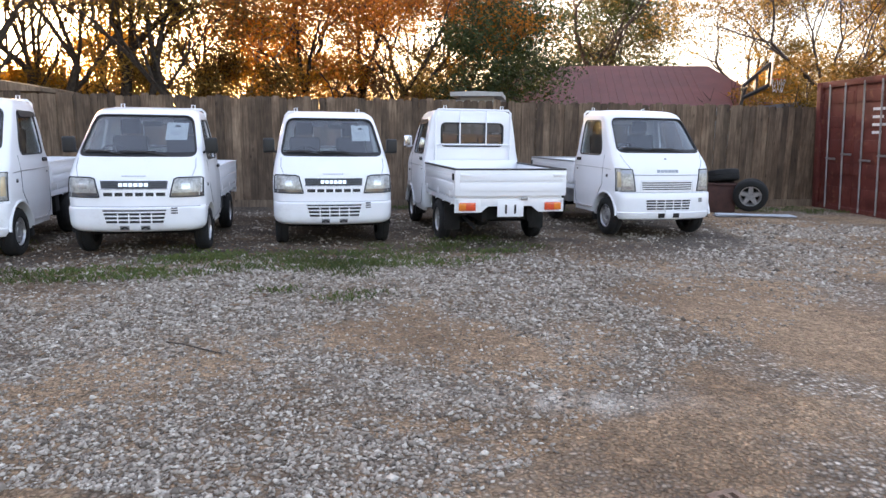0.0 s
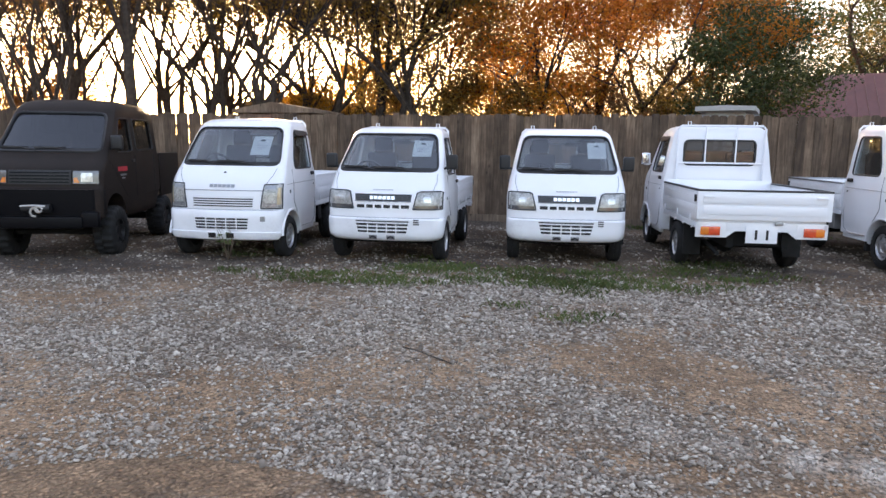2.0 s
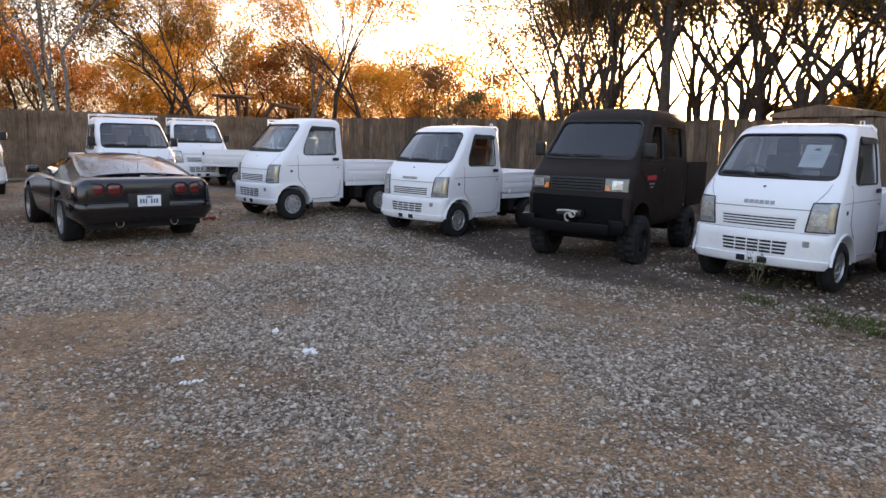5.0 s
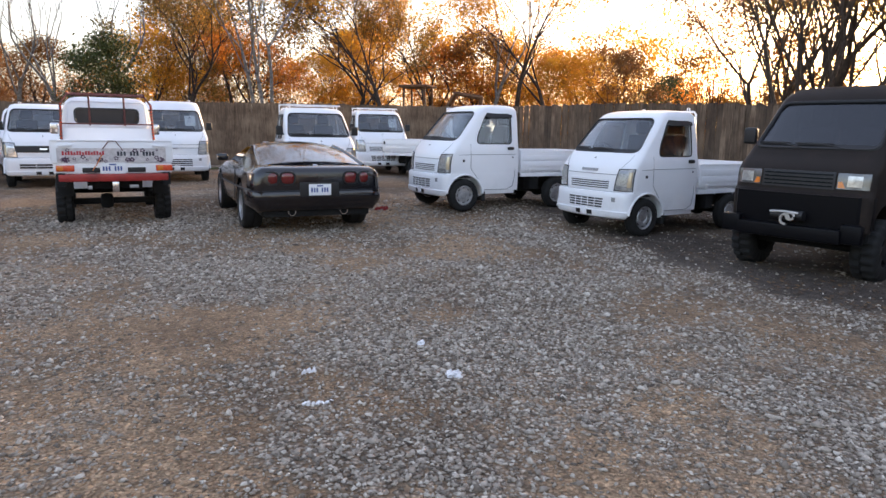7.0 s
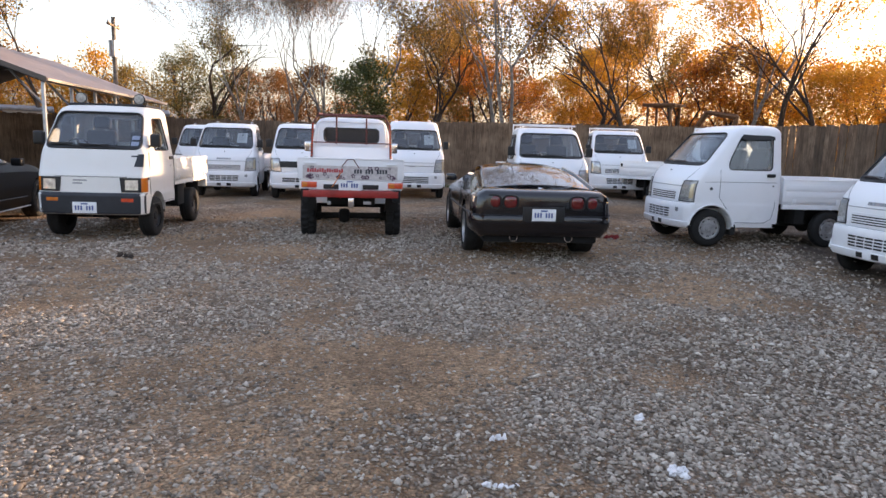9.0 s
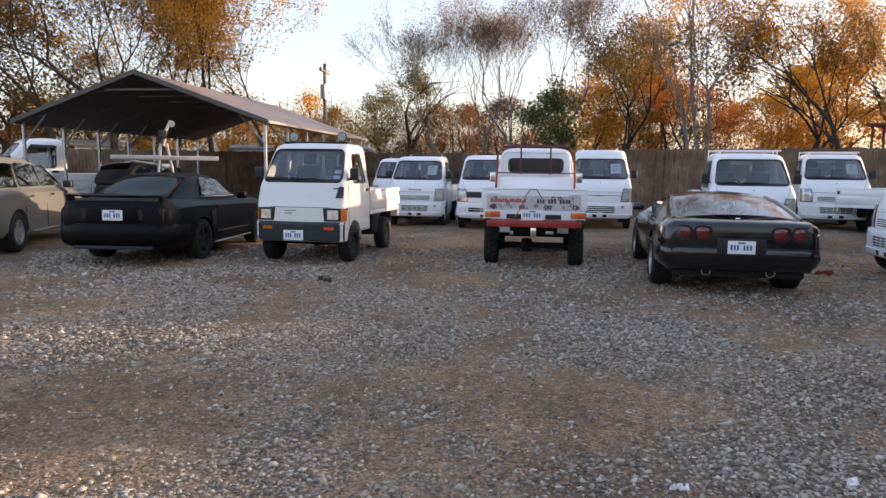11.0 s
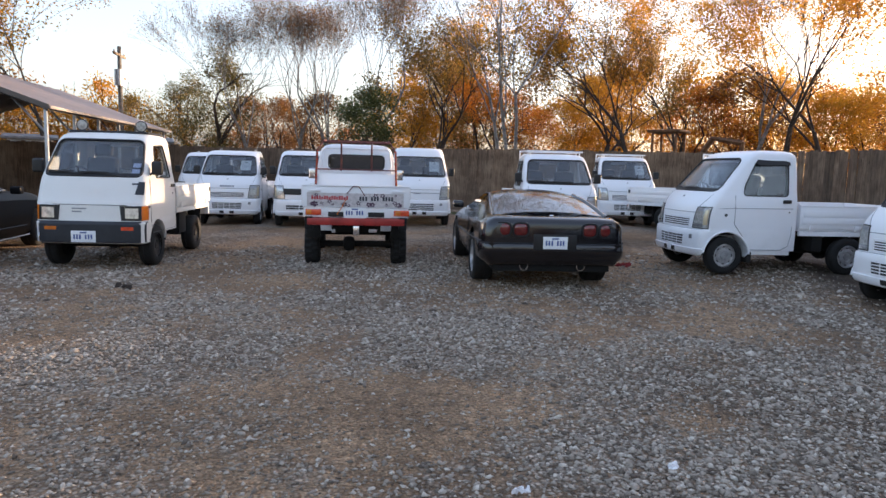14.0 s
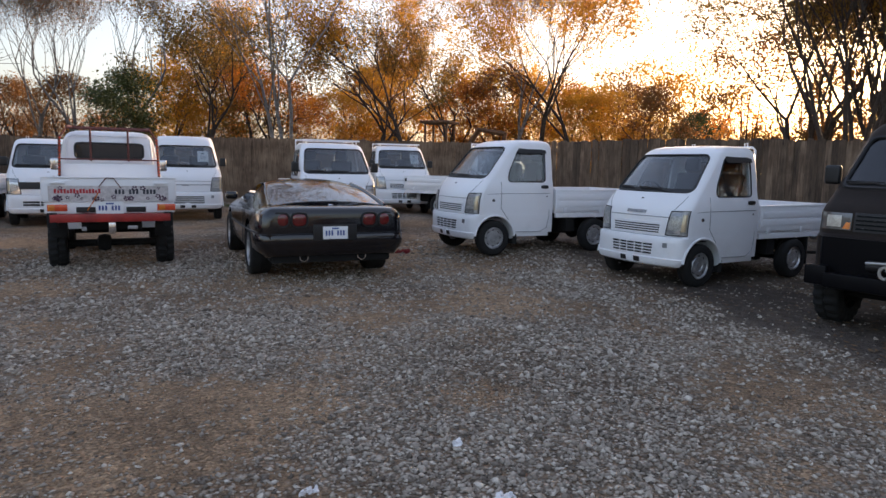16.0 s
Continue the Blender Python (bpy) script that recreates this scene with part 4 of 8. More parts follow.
def blank_slats(parent, cab, y, z0, z1, rows, dark, slat, name, lean=0.0, verticals=0, v_w=0.016):
    """A dark opening crossed by body-coloured slats; dark: the share of the height that stays open."""
    g = part(name, cab.patch([(-y, z0), (y, z0), (y + lean, z1), (-y - lean, z1)], 0.002, 0.012), PLASTIC, parent)
    H = z1 - z0
    hg, hs = dark * H / rows, (1 - dark) * H / (rows + 1)
    for k in range(rows + 1):
        za = z0 + k * (hg + hs)
        yy = y + lean * (za - z0) / H + 0.004
        part("slat", cab.patch([(-yy, za), (yy, za), (yy, za + hs), (-yy, za + hs)], 0.010, 0.006, 5), slat, g)
    for k in range(verticals):
        yv = -y + 2 * y * (k + 1) / (verticals + 1)
        part("slat", cab.patch([(yv - v_w / 2, z0), (yv + v_w / 2, z0), (yv + v_w / 2, z1), (yv - v_w / 2, z1)], 0.007, 0.004, 2), slat, g)
    return g


def wheel(parent, x, y, r, w, rim, outer, style="steel"):
    """A wheel with its tyre, rim and hub; outer is +1 or -1 for the side that shows."""
    wh = new("wheel")
    wh.parent, wh.matrix_basis = parent, pose(x, y, r)
    wr = rim
    tyre = [(wr, -w / 2), (wr + 0.02, -w / 2 - 0.006), (r - 0.03, -w / 2 - 0.004), (r - 0.008, -w / 2 + 0.012), (r, -w / 2 + 0.03), (r, -0.02), (r - 0.008, -0.016), (r - 0.008, -0.004), (r, 0.0),
            (r, w / 2 - 0.03), (r - 0.008, w / 2 - 0.012), (r - 0.03, w / 2 + 0.004), (wr + 0.02, w / 2 + 0.006), (wr, w / 2)]
    b = lathe(tyre, 32 if style != "offroad" else 80)
    if style == "offroad":
        # tread blocks pressed out of the one skin
        for v in b.verts:
            k = int(round(math.atan2(v.co.z, v.co.x) / (2 * math.pi) * 80)) % 4
            d = math.hypot(v.co.x, v.co.z)
            if d > r - 0.04:
                f = 1.05 if (k < 2) == (v.co.y > -0.005) else 0.985
                v.co.x, v.co.z = v.co.x * f, v.co.z * f
    part("tyre", b, RUBBER, wh)
    o = outer
    if style in ("steel", "white", "black"):
        pr = [(wr, w * 0.42 * o), (wr - 0.012, w * 0.44 * o), (wr - 0.02, w * 0.30 * o), (wr * 0.72, w * 0.26 * o), (wr * 0.66, w * 0.34 * o), (wr * 0.42, w * 0.36 * o), (wr * 0.36, w * 0.28 * o), (wr * 0.30, w * 0.28 * o), (wr * 0.28, w * 0.38 * o), (0.0, w * 0.40 * o)]
        rimo = part("rim", lathe(pr, 28), {"steel": STEEL, "white": WHITE, "black": PLASTIC}[style], wh)
        for k in range(8):
            a = 2 * math.pi * k / 8
            hb = box(-0.018, 0.018, w * 0.29 * o, w * 0.325 * o, -0.011, 0.011)
            part("vent_hole", hb, PLASTIC, rimo, at=Matrix.Rotation(a, 4, "Y") @ Matrix.Translation((0, 0, wr * 0.72)) @ pose(0, -0.006 * o, 0))
    else:
        rimo = part("rim", lathe([(wr, w * 0.47 * o), (wr - 0.016, w * 0.47 * o), (wr - 0.03, w * 0.2 * o), (wr - 0.03, w * 0.02 * o)], 28), STEEL if style == "star" else PLASTIC, wh)
        for k in range(5):
            a = 2 * math.pi * k / 5
            sp = loft([[(-0.05, w * 0.16 * o, 0.02), (0.05, w * 0.16 * o, 0.02), (0.045, w * 0.36 * o, 0.02), (-0.045, w * 0.36 * o, 0.02)],
                       [(-0.035, w * 0.2 * o, wr - 0.02), (0.035, w * 0.2 * o, wr - 0.02), (0.03, w * 0.44 * o, wr - 0.02), (-0.03, w * 0.44 * o, wr - 0.02)]])
            part("spoke", sp, STEEL if style == "star" else PLASTIC, rimo, at=Matrix.Rotation(a, 4, "Y"))
        part("hub_cap", lathe([(0.055, w * 0.3 * o), (0.05, w * 0.4 * o), (0.0, w * 0.42 * o)], 14), STEEL if style == "star" else PLASTIC, wh)
    part("brake_drum", lathe([(0.0, -0.03 * o), (wr * 0.8, -0.03 * o), (wr * 0.8, 0.02 * o), (0.0, 0.02 * o)], 18), CHASSIS, wh)
    return wh


def plate(parent, x, y, z, face, w=0.305, h=0.152, tilt=0.0):
    """A pale number plate with unreadable bars, facing +x (face 1) or -x (face -1)."""
    m = pose(x, y, z, 0, 0, 0 if face > 0 else 180) @ pose(0, 0, 0, 0, -tilt, 0)
    p = part("license_plate", box(0, 0.006, -w / 2, w / 2, -h / 2, h / 2, 0.002), PAPER, parent, "white plate with dark blue bars", at=m)
    for k in range(7):
        if k == 3:
            continue
        y0 = -w * 0.40 + k * w * 0.116
        part("bar", box(0.006, 0.0075, y0, y0 + w * 0.07, -h * 0.22, h * 0.18), BLUEINK, p)
    part("bar", box(0.006, 0.0075, -w * 0.14, w * 0.14, h * 0.28, h * 0.40), BLUEINK, p)
    return p


def seats(parent, x, hw, floor, tops, n=2):
    for s in (-1, 1):
        b = box(x - 0.05, x + 0.42, s * hw * 0.5 - 0.22, s * hw * 0.5 + 0.22, floor, floor + 0.16, 0.05, 3)
        back = part("seat", b, SEAT, parent)
        bb = box(-0.06, 0.06, -0.21, 0.21, 0, tops - floor - 0.22, 0.05, 3)
        part("backrest", bb, SEAT, back, at=pose(x - 0.02, s * hw * 0.5, floor + 0.12, 0, -12, 0))
        hb = box(-0.045, 0.045, -0.12, 0.12, 0, 0.19, 0.04, 3)
        part("headrest", hb, SEAT, back, at=pose(x - 0.02 - 0.2 * (tops - floor - 0.1), s * hw * 0.5, tops - 0.09, 0, -8, 0))


def steering_wheel(parent, x, y, z):
    w = new("steering_wheel")
    w.parent, w.matrix_basis = parent, pose(x, y, z, 0, -58, 0)
    part("rim", tube([(0.18 * math.cos(k * math.pi / 12), 0.18 * math.sin(k * math.pi / 12), 0) for k in range(25)], 0.013, 8), PLASTIC, w)
    b = tube([(-0.17, 0, 0), (0.17, 0, 0)], 0.014, 6)
    tube([(0, 0, 0), (0, 0, -0.3)], 0.025, 8, bm=b)
    part("spokes", b, PLASTIC, w)


def truck_bed(parent, x0, x1, hw, floor, h, wb, r, paint, rail=None, tail=("orange", 0.54), guard=True, cabz=1.7, plate_kind="jp", open_arch=True):
    """Flat bed from x0 (front) back to x1, with drop sides, tailgate, headboard guard, frame, lamps and mudguards."""
    bed = part("bed_floor", box(x1 + 0.03, x0 - 0.02, -hw + 0.035, hw - 0.035, floor - 0.05, floor, 0.006), paint, parent)
    z1 = floor + h
    for s in (-1, 1):
        b = box(x1 + 0.012, x0, s * (hw - 0.03), s * hw, floor - 0.015, z1, 0.006)
        for z in (floor + 0.05, floor + h * 0.52):
            box(x1 + 0.05, x0 - 0.04, s * (hw - 0.004), s * (hw + 0.008), z, z + h * 0.30, 0.008, bm=b)
        sg = part("side_gate", b, paint, parent)
        part("top_rail", box(x1 + 0.0, x0, s * (hw - 0.04), s * (hw + 0.006), z1 + 0.001, z1 + 0.022, 0.006), rail or paint, sg)
        for xx in (x0 - 0.18, (x0 + x1) / 2, x1 + 0.25):
            part("hinge", box(xx - 0.03, xx + 0.03, s * (hw + 0.001), s * (hw + 0.016), floor - 0.05, floor + 0.03, 0.004), paint, sg)
        part("latch", box(x1 + 0.02, x1 + 0.07, s * (hw + 0.002), s * (hw + 0.02), z1 - 0.12, z1 - 0.04, 0.004), PLASTIC, sg)
        part("side_sill", box(x1 + 0.02, x0 - 0.02, s * (hw - 0.06), s * (hw - 0.012), floor - 0.12, floor - 0.052, 0.006), paint, parent)
        # rope hooks
        for xx in [x1 + 0.15 + k * 0.42 for k in range(5)]:
            if xx < x0 - 0.1:
                part("rope_hook", tube([(xx - 0.025, s * (hw - 0.012), floor - 0.10), (xx, s * (hw + 0.012), floor - 0.125), (xx + 0.025, s * (hw - 0.012), floor - 0.10)], 0.006, 5), paint, parent)
        # mudguard behind the rear wheel
        part("mudguard", box(-wb - r - 0.06, -wb - r - 0.045, s * (hw - 0.24), s * (hw - 0.03), 0.17, floor - 0.05, 0.003), RUBBER, parent)
        part("side_guard_box", box(-wb + r + 0.12, x0 - 0.25, s * (hw - 0.28), s * (hw - 0.05), 0.34, floor - 0.08, 0.015), CHASSIS if s > 0 else GALV, parent)
    tb = box(x1 - 0.018, x1 + 0.012, -hw, hw, floor - 0.015, z1, 0.006)
    for z in (floor + 0.04, floor + h * 0.55):
        box(x1 - 0.026, x1 - 0.014, -hw + 0.06, hw - 0.06, z, z + h * 0.33, 0.008, bm=tb)
    tg = part("tailgate", tb, paint, parent)
    part("top_rail", box(x1 - 0.024, x1 + 0.02, -hw, hw, z1 + 0.001, z1 + 0.022, 0.006), rail or paint, tg)
    for s in (-1, 1):
        part("gate_handle", box(x1 - 0.045, x1 - 0.018, s * (hw - 0.18), s * (hw - 0.06), z1 - 0.07, z1 - 0.045, 0.006), paint, tg)
    part("headboard", box(x0 - 0.02, x0, -hw + 0.032, hw - 0.032, floor - 0.05, floor + h + 0.05, 0.006), paint, parent)
    if guard:
        xg, top = x0 - 0.0, cabz
        b = tube([(xg, -0.57, floor + h), (xg, -0.57, top - 0.04), (xg, -0.53, top), (xg, 0.53, top), (xg, 0.57, top - 0.04), (xg, 0.57, floor + h)], 0.016, 7)
        for y in (-0.2, 0.2):
            tube([(xg, y, floor + h + 0.28), (xg, y, top)], 0.010, 6, bm=b)
        tube([(xg, -0.57, floor + h + 0.28), (xg, 0.57, floor + h + 0.28)], 0.013, 6, bm=b)
        gd = part("cab_guard", b, paint, parent)
        for s in (-1, 1):
            part("guard_hook", tube([(xg, s * 0.43 - 0.02, top), (xg, s * 0.43 - 0.02, top + 0.055), (xg, s * 0.43 + 0.02, top + 0.055), (xg, s * 0.43 + 0.02, top)], 0.008, 5), paint, gd)
    # rear panel with lamps under the tailgate
    lz = tail[1]
    side = 0.34
    pb = bmesh.new()
    for s in (-1, 1):
        box(x1 + 0.02, x1 + 0.05, s * (hw - side), s * (hw - 0.01), lz - 0.075, floor - 0.05, 0.006, bm=pb)
    box(x1 + 0.02, x1 + 0.05, -hw + side, hw - side, floor - 0.145, floor - 0.05, 0.004, bm=pb)
    for s in (-1, 1):
        slab([(x1 + 0.021, s * (hw - side), lz - 0.075), (x1 + 0.021, s * (hw - side), floor - 0.14), (x1 + 0.021, s * (hw - side - 0.10), floor - 0.14)][::-s], 0.028, bm=pb)
    part("rear_panel", pb, paint, parent)
    for s in (-1, 1):
        tl = part("tail_light", box(x1 - 0.004, x1 + 0.018, s * (hw - 0.07) - (0.20 if s > 0 else 0), s * (hw - 0.07) + (0.20 if s < 0 else 0), lz - 0.05, lz + 0.05, 0.008), ORANGERED, parent, "orange-red tail lamp")
        ya = s * (hw - 0.10)
        part("indicator", box(x1 - 0.008, x1 - 0.003, ya - 0.045, ya + 0.045, lz - 0.044, lz + 0.044, 0.002), AMBER, tl)
    if plate_kind == "jp":
        bp = part("plate_bracket", box(x1 - 0.0, x1 + 0.008, -0.17, 0.17, lz - 0.13, lz + 0.06, 0.003), WHITE, parent)
        for y in (-0.06, 0.06):
            part("slot", box(x1 - 0.003, x1 + 0.0, y - 0.013, y + 0.013, lz - 0.09, lz + 0.02), PLASTIC, bp)
        part("lamp", box(x1 - 0.012, x1 + 0.004, -0.22, -0.13, lz + 0.075, lz + 0.12, 0.006), GALV, bp)
    else:
        plate(parent, x1 - 0.01, 0, lz + 0.01, -1)
    # frame, axles, exhaust, fuel tank
    f = bmesh.new()
    for s in (-1, 1):
        box(x1 + 0.12, 0.3, s * 0.30 - 0.035, s * 0.30 + 0.035, 0.34, floor - 0.055, 0.004, bm=f)
    for xx in [x1 + 0.2, (x0 + x1) / 2, x0 - 0.1, -0.35]:
        box(xx - 0.03, xx + 0.03, -0.30, 0.30, 0.36, floor - 0.08, bm=f)
    tube([(-wb, -hw + 0.15, r), (-wb, hw - 0.15, r)], 0.045, 10, bm=f)
    tube([(0, -hw + 0.15, r), (0, hw - 0.15, r)], 0.04, 10, bm=f)
    part("frame", f, CHASSIS, parent)
    part("differential", lathe([(0, -0.1), (0.09, -0.07), (0.11, 0), (0.09, 0.07), (0, 0.1)], 14), CHASSIS, parent, at=pose(-wb, 0.1, r))
    part("exhaust", tube([(-0.6, 0.2, 0.3), (x1 + 0.4, 0.42, 0.3), (x1 + 0.05, 0.45, 0.28)], 0.022, 8), CHASSIS, parent)
    for s in (-1, 1):
        part("leaf_spring", tube([(-wb - 0.45, s * 0.45, 0.42), (-wb, s * 0.45, r + 0.02), (-wb + 0.45, s * 0.45, 0.42)], 0.022, 6), CHASSIS, parent)


def arches(wb_list, hw, r, deep=0.30):
    out = []
    for x, z in wb_list:
        for s in (-1, 1):
            c = bmesh.new()
            bmesh.ops.create_cone(c, cap_ends=True, segments=28, radius1=r, radius2=r, depth=deep, matrix=Matrix.Translation((x, s * (hw + 0.02 - deep / 2 + 0.05), z)) @ Matrix.Rotation(math.pi / 2, 4, "X"))
            out.append(c)
    return out


def arch_liner(parent, x, z, r, hw, paint=CHASSIS):
    for s in (-1, 1):
        b = bmesh.new()
        n = 14
        ring = [[(x + r * math.cos(math.pi * k / n), s * (hw - 0.012), z + r * math.sin(math.pi * k / n)), (x + r * math.cos(math.pi * k / n), s * (hw - 0.25), z + r * math.sin(math.pi * k / n)),
                 (x + (r + 0.008) * math.cos(math.pi * k / n), s * (hw - 0.25), z + (r + 0.008) * math.sin(math.pi * k / n)), (x + (r + 0.008) * math.cos(math.pi * k / n), s * (hw - 0.012), z + (r + 0.008) * math.sin(math.pi * k / n))] for k in range(n + 1)]
        part("wheel_arch", loft(ring), paint, parent)


def price_sheet(parent, cab, y, z0, z1, w=0.235, inside=0.045):
    """A paper sheet leaning inside the windshield, its printing as bars."""
    def pt(u, z, d=0.0):
        return (cab.front(u, z) - inside + d, u, z)
    sh = part("price_sheet", slab([pt(y - w / 2, z0), pt(y + w / 2, z0), pt(y + w / 2, z1), pt(y - w / 2, z1)], 0.002), PAPER, parent, "white printed paper sheet")
    h = z1 - z0
    for a, b, c, d in ((0.36, 0.66, 0.74, 0.84), (0.18, 0.82, 0.50, 0.52), (0.22, 0.78, 0.40, 0.42), (0.2, 0.6, 0.30, 0.32)):
        q = [(y - w / 2 + a * w, z0 + c * h), (y - w / 2 + b * w, z0 + c * h), (y - w / 2 + b * w - (0.06 if d > 0.8 else 0) * w, z0 + d * h), (y - w / 2 + a * w + (0.06 if d > 0.8 else 0) * w, z0 + d * h)]
        part("print_mark", slab([pt(u, z, 0.005) for u, z in q], 0.001), INK if d > 0.8 else BADGE, sh)


def bars(parent, cab, y0, y1, z0, z1, n, matr, off=0.006, fill=0.72, name="badge_letter"):
    """A maker's name as plain bars."""
    step = (y1 - y0) / n
    for k in range(n):
        a = y0 + k * step
        part(name, cab.patch([(a, z0), (a + step * fill, z0), (a + step * fill, z1), (a, z1)], off, 0.004, 1), matr, parent)


def side_details(parent, hw, door_x, door_rear, belt, sill, handle_z, bump_x=0.3):
    """Door seams, handle, side marker on both flanks."""
    for s in (-1, 1):
        y = s * hw
        seam = tube([(door_rear, y, belt), (door_rear, y, sill + 0.04), (door_rear + 0.05, y, sill), (door_x - 0.05, y, sill), (door_x, y, sill + 0.12), (door_x + 0.02, y, belt)], 0.0045, 4)
        d = part("door_seam", seam, PLASTIC, parent)
        part("door_handle", box(door_rear + 0.06, door_rear + 0.20, s * (hw - 0.004), s * (hw + 0.016), handle_z, handle_z + 0.05, 0.012, 3), PLASTIC, parent)
        part("key_lock", lathe([(0.0, s * (hw + 0.004)), (0.012, s * (hw + 0.003)), (0.012, s * (hw - 0.01))], 8), PLASTIC, parent, at=pose(door_rear + 0.13, 0, handle_z - 0.09))
        part("side_marker", box(door_x + 0.05, door_x + 0.11, s * (hw - 0.002), s * (hw + 0.008), 0.82, 0.855, 0.004), PLASTIC, parent)


# ---------------------------------------------------------------- small white trucks, newer model
def carry_truck(label, at, sheet=None, rail=None, guard=True, headrack=False, tyre="steel", paint=None, lamp=None, grille="louvre", visor=True, tall=0.0, group="white small trucks", mirror=PLASTIC, plate_kind="jp", wide_badge=True):
    W = paint or WHITE
    top = thing("small_truck", label, "truck", group, at)
    cab = Cab([(0.25, 0.425, 0.66), (0.268, 0.468, 0.71), (0.30, 0.485, 0.726), (0.355, 0.490, 0.732), (0.366, 0.474, 0.731), (0.50, 0.478, 0.7355), (0.60, 0.472, 0.7365), (0.622, 0.462, 0.7365), (0.634, 0.425, 0.735), (0.75, 0.420, 0.7375), (0.86, 0.410, 0.7375), (0.95, 0.385, 0.736), (1.03, 0.340, 0.730), (1.11, 0.278, 0.715), (1.155, 0.238, 0.704), (1.40, 0.035, 0.668), (1.60, -0.135, 0.632), (1.665 + tall * 0.3, -0.20, 0.618), (1.71 + tall * 0.6, -0.255, 0.598), (1.745 + tall, -0.335, 0.56), (1.765 + tall, -0.43, 0.49), (1.775 + tall, -0.56, 0.38)], -1.06, bow=0.10, corner=0.105)
    cab.roof_from = 1.66
    r, wb = 0.272, 1.905
    sides = [[(-0.90, 1.125), (-0.225, 1.125), (-0.25, 1.27), (-0.43, 1.615), (-0.91, 1.62)]]
    cab_shell(top, cab, W, GLASS, ("newer", W.name, tall), (1.172, 0.640, 1.648, 0.560), sides, (0.47, 1.24, 1.57), lambda: arches([(0.0, r)], 0.735, 0.330) + [box(-1.4, -0.34, -0.9, 0.9, 0.1, 0.345)], 0.62, 1.70, mirror, visor)
    arch_liner(top, 0.0, r, 0.333, 0.735)
    for s in (-1, 1):
        # flared lip over the wheel
        lip = [(0.345 * math.cos(a), s * 0.737, r + 0.345 * math.sin(a)) for a in [0.12 + k * (math.pi - 0.2) / 14 for k in range(15)]]
        part("arch_lip", tube(lip, 0.016, 6), W, top)
        part("splash_flap", box(-0.40, -0.33, s * 0.56, s * 0.72, 0.17, 0.33, 0.012), RUBBER, top)
        part("sill", box(-0.98, -0.36, s * 0.66, s * 0.715, 0.285, 0.346, 0.012), W, top)
        y = s * 0.7385
        seam = tube([(-0.97, y - s * 0.03, 1.12), (-0.97, y, 0.60), (-0.93, y, 0.42), (-0.82, y - s * 0.002, 0.36), (-0.37, y - s * 0.004, 0.36)], 0.005, 4)
        tube([(-0.10, s * 0.716, 1.12), (-0.10, y - s * 0.001, 0.95), (-0.10, y, 0.72), (-0.24, y, 0.54)], 0.005, 4, bm=seam)
        part("door_seam", seam, BADGE, top)
        part("body_crease", tube([(-0.97, y - s * 0.001, 0.95), (-0.10, y - s * 0.001, 0.945), (0.14, y - s * 0.004, 0.935)], 0.0045, 4), BADGE, top)
        part("door_handle", box(-0.94, -0.81, s * 0.727, s * 0.752, 1.025, 1.075, 0.016, 3), PLASTIC, top)
        part("key_lock", lathe([(0.0, s * 0.743), (0.012, s * 0.742), (0.012, s * 0.73)], 8), PLASTIC, top, at=pose(-0.92, 0, 0.90))
        part("side_marker", lathe([(0.0, s * 0.748), (0.022, s * 0.744), (0.026, s * 0.730)], 10), simple_smokelamp, top, at=pose(0.035, 0, 0.845))
    part("dashboard", box(-0.10, 0.13, -0.62, 0.62, 0.90, 1.12, 0.05, 3), DASH, top)
    part("cab_floor", box(-1.0, 0.30, -0.66, 0.66, 0.56, 0.60), DASH, top)
    seats(top, -0.80, 0.64, 0.64, 1.53)
    steering_wheel(top, -0.22, -0.32, 1.15)
    # face
    part("bumper_seam", cab.line([(-0.735, 0.630), (0.735, 0.630)], 0.005, 0.004), BADGE, top)
    part("hood_edge", cab.line([(-0.50, 0.868), (0.50, 0.868)], 0.0055, 0.001), BADGE, top)
    for s in (-1, 1):
        part("hood_seam", cab.line([(s * 0.535, 0.945), (s * 0.60, 1.05), (s * 0.625, 1.135)], 0.0045, 0.001), BADGE, top)
    if grille == "louvre":
        fr = [(-0.405, 0.65), (-0.40, 0.80), (0.40, 0.80), (0.405, 0.65), (-0.405, 0.65)]
        part("grille_frame", cab.line(fr, 0.007, 0.001), W, top)
        blank_slats(top, cab, 0.375, 0.655, 0.785, 4, 0.50, W, "grille", 0.012)
        blank_slats(top, cab, 0.325, 0.385, 0.545, 4, 0.60, W, "lower_grille", 0.018, 4, 0.012)
    elif grille == "dark":
        part("grille", cab.patch([(-0.50, 0.745), (0.50, 0.745), (0.53, 0.885), (-0.53, 0.885)], 0.008, 0.012, 10), PLASTIC, top, "black grille band")
        bars(top, cab, -0.07, 0.07, 0.80, 0.835, 1, CHROME, 0.016, 1.0)
        blank_slats(top, cab, 0.45, 0.40, 0.52, 2, 0.65, W, "lower_grille", 0.0, 2)
    else:
        part("grille", cab.line([(-0.50, 0.79), (0.50, 0.79)], 0.008, 0.001), BADGE, top)
        bars(top, cab, -0.12, 0.02, 0.765, 0.782, 1, BADGE, 0.004, 1.0)
        blank_slats(top, cab, 0.34, 0.365, 0.555, 4, 0.55, W, "lower_grille", 0.0, 0)
    if wide_badge:
        bars(top, cab, -0.165, 0.165, 0.903, 0.942, 6, BADGE, 0.008, 0.82)
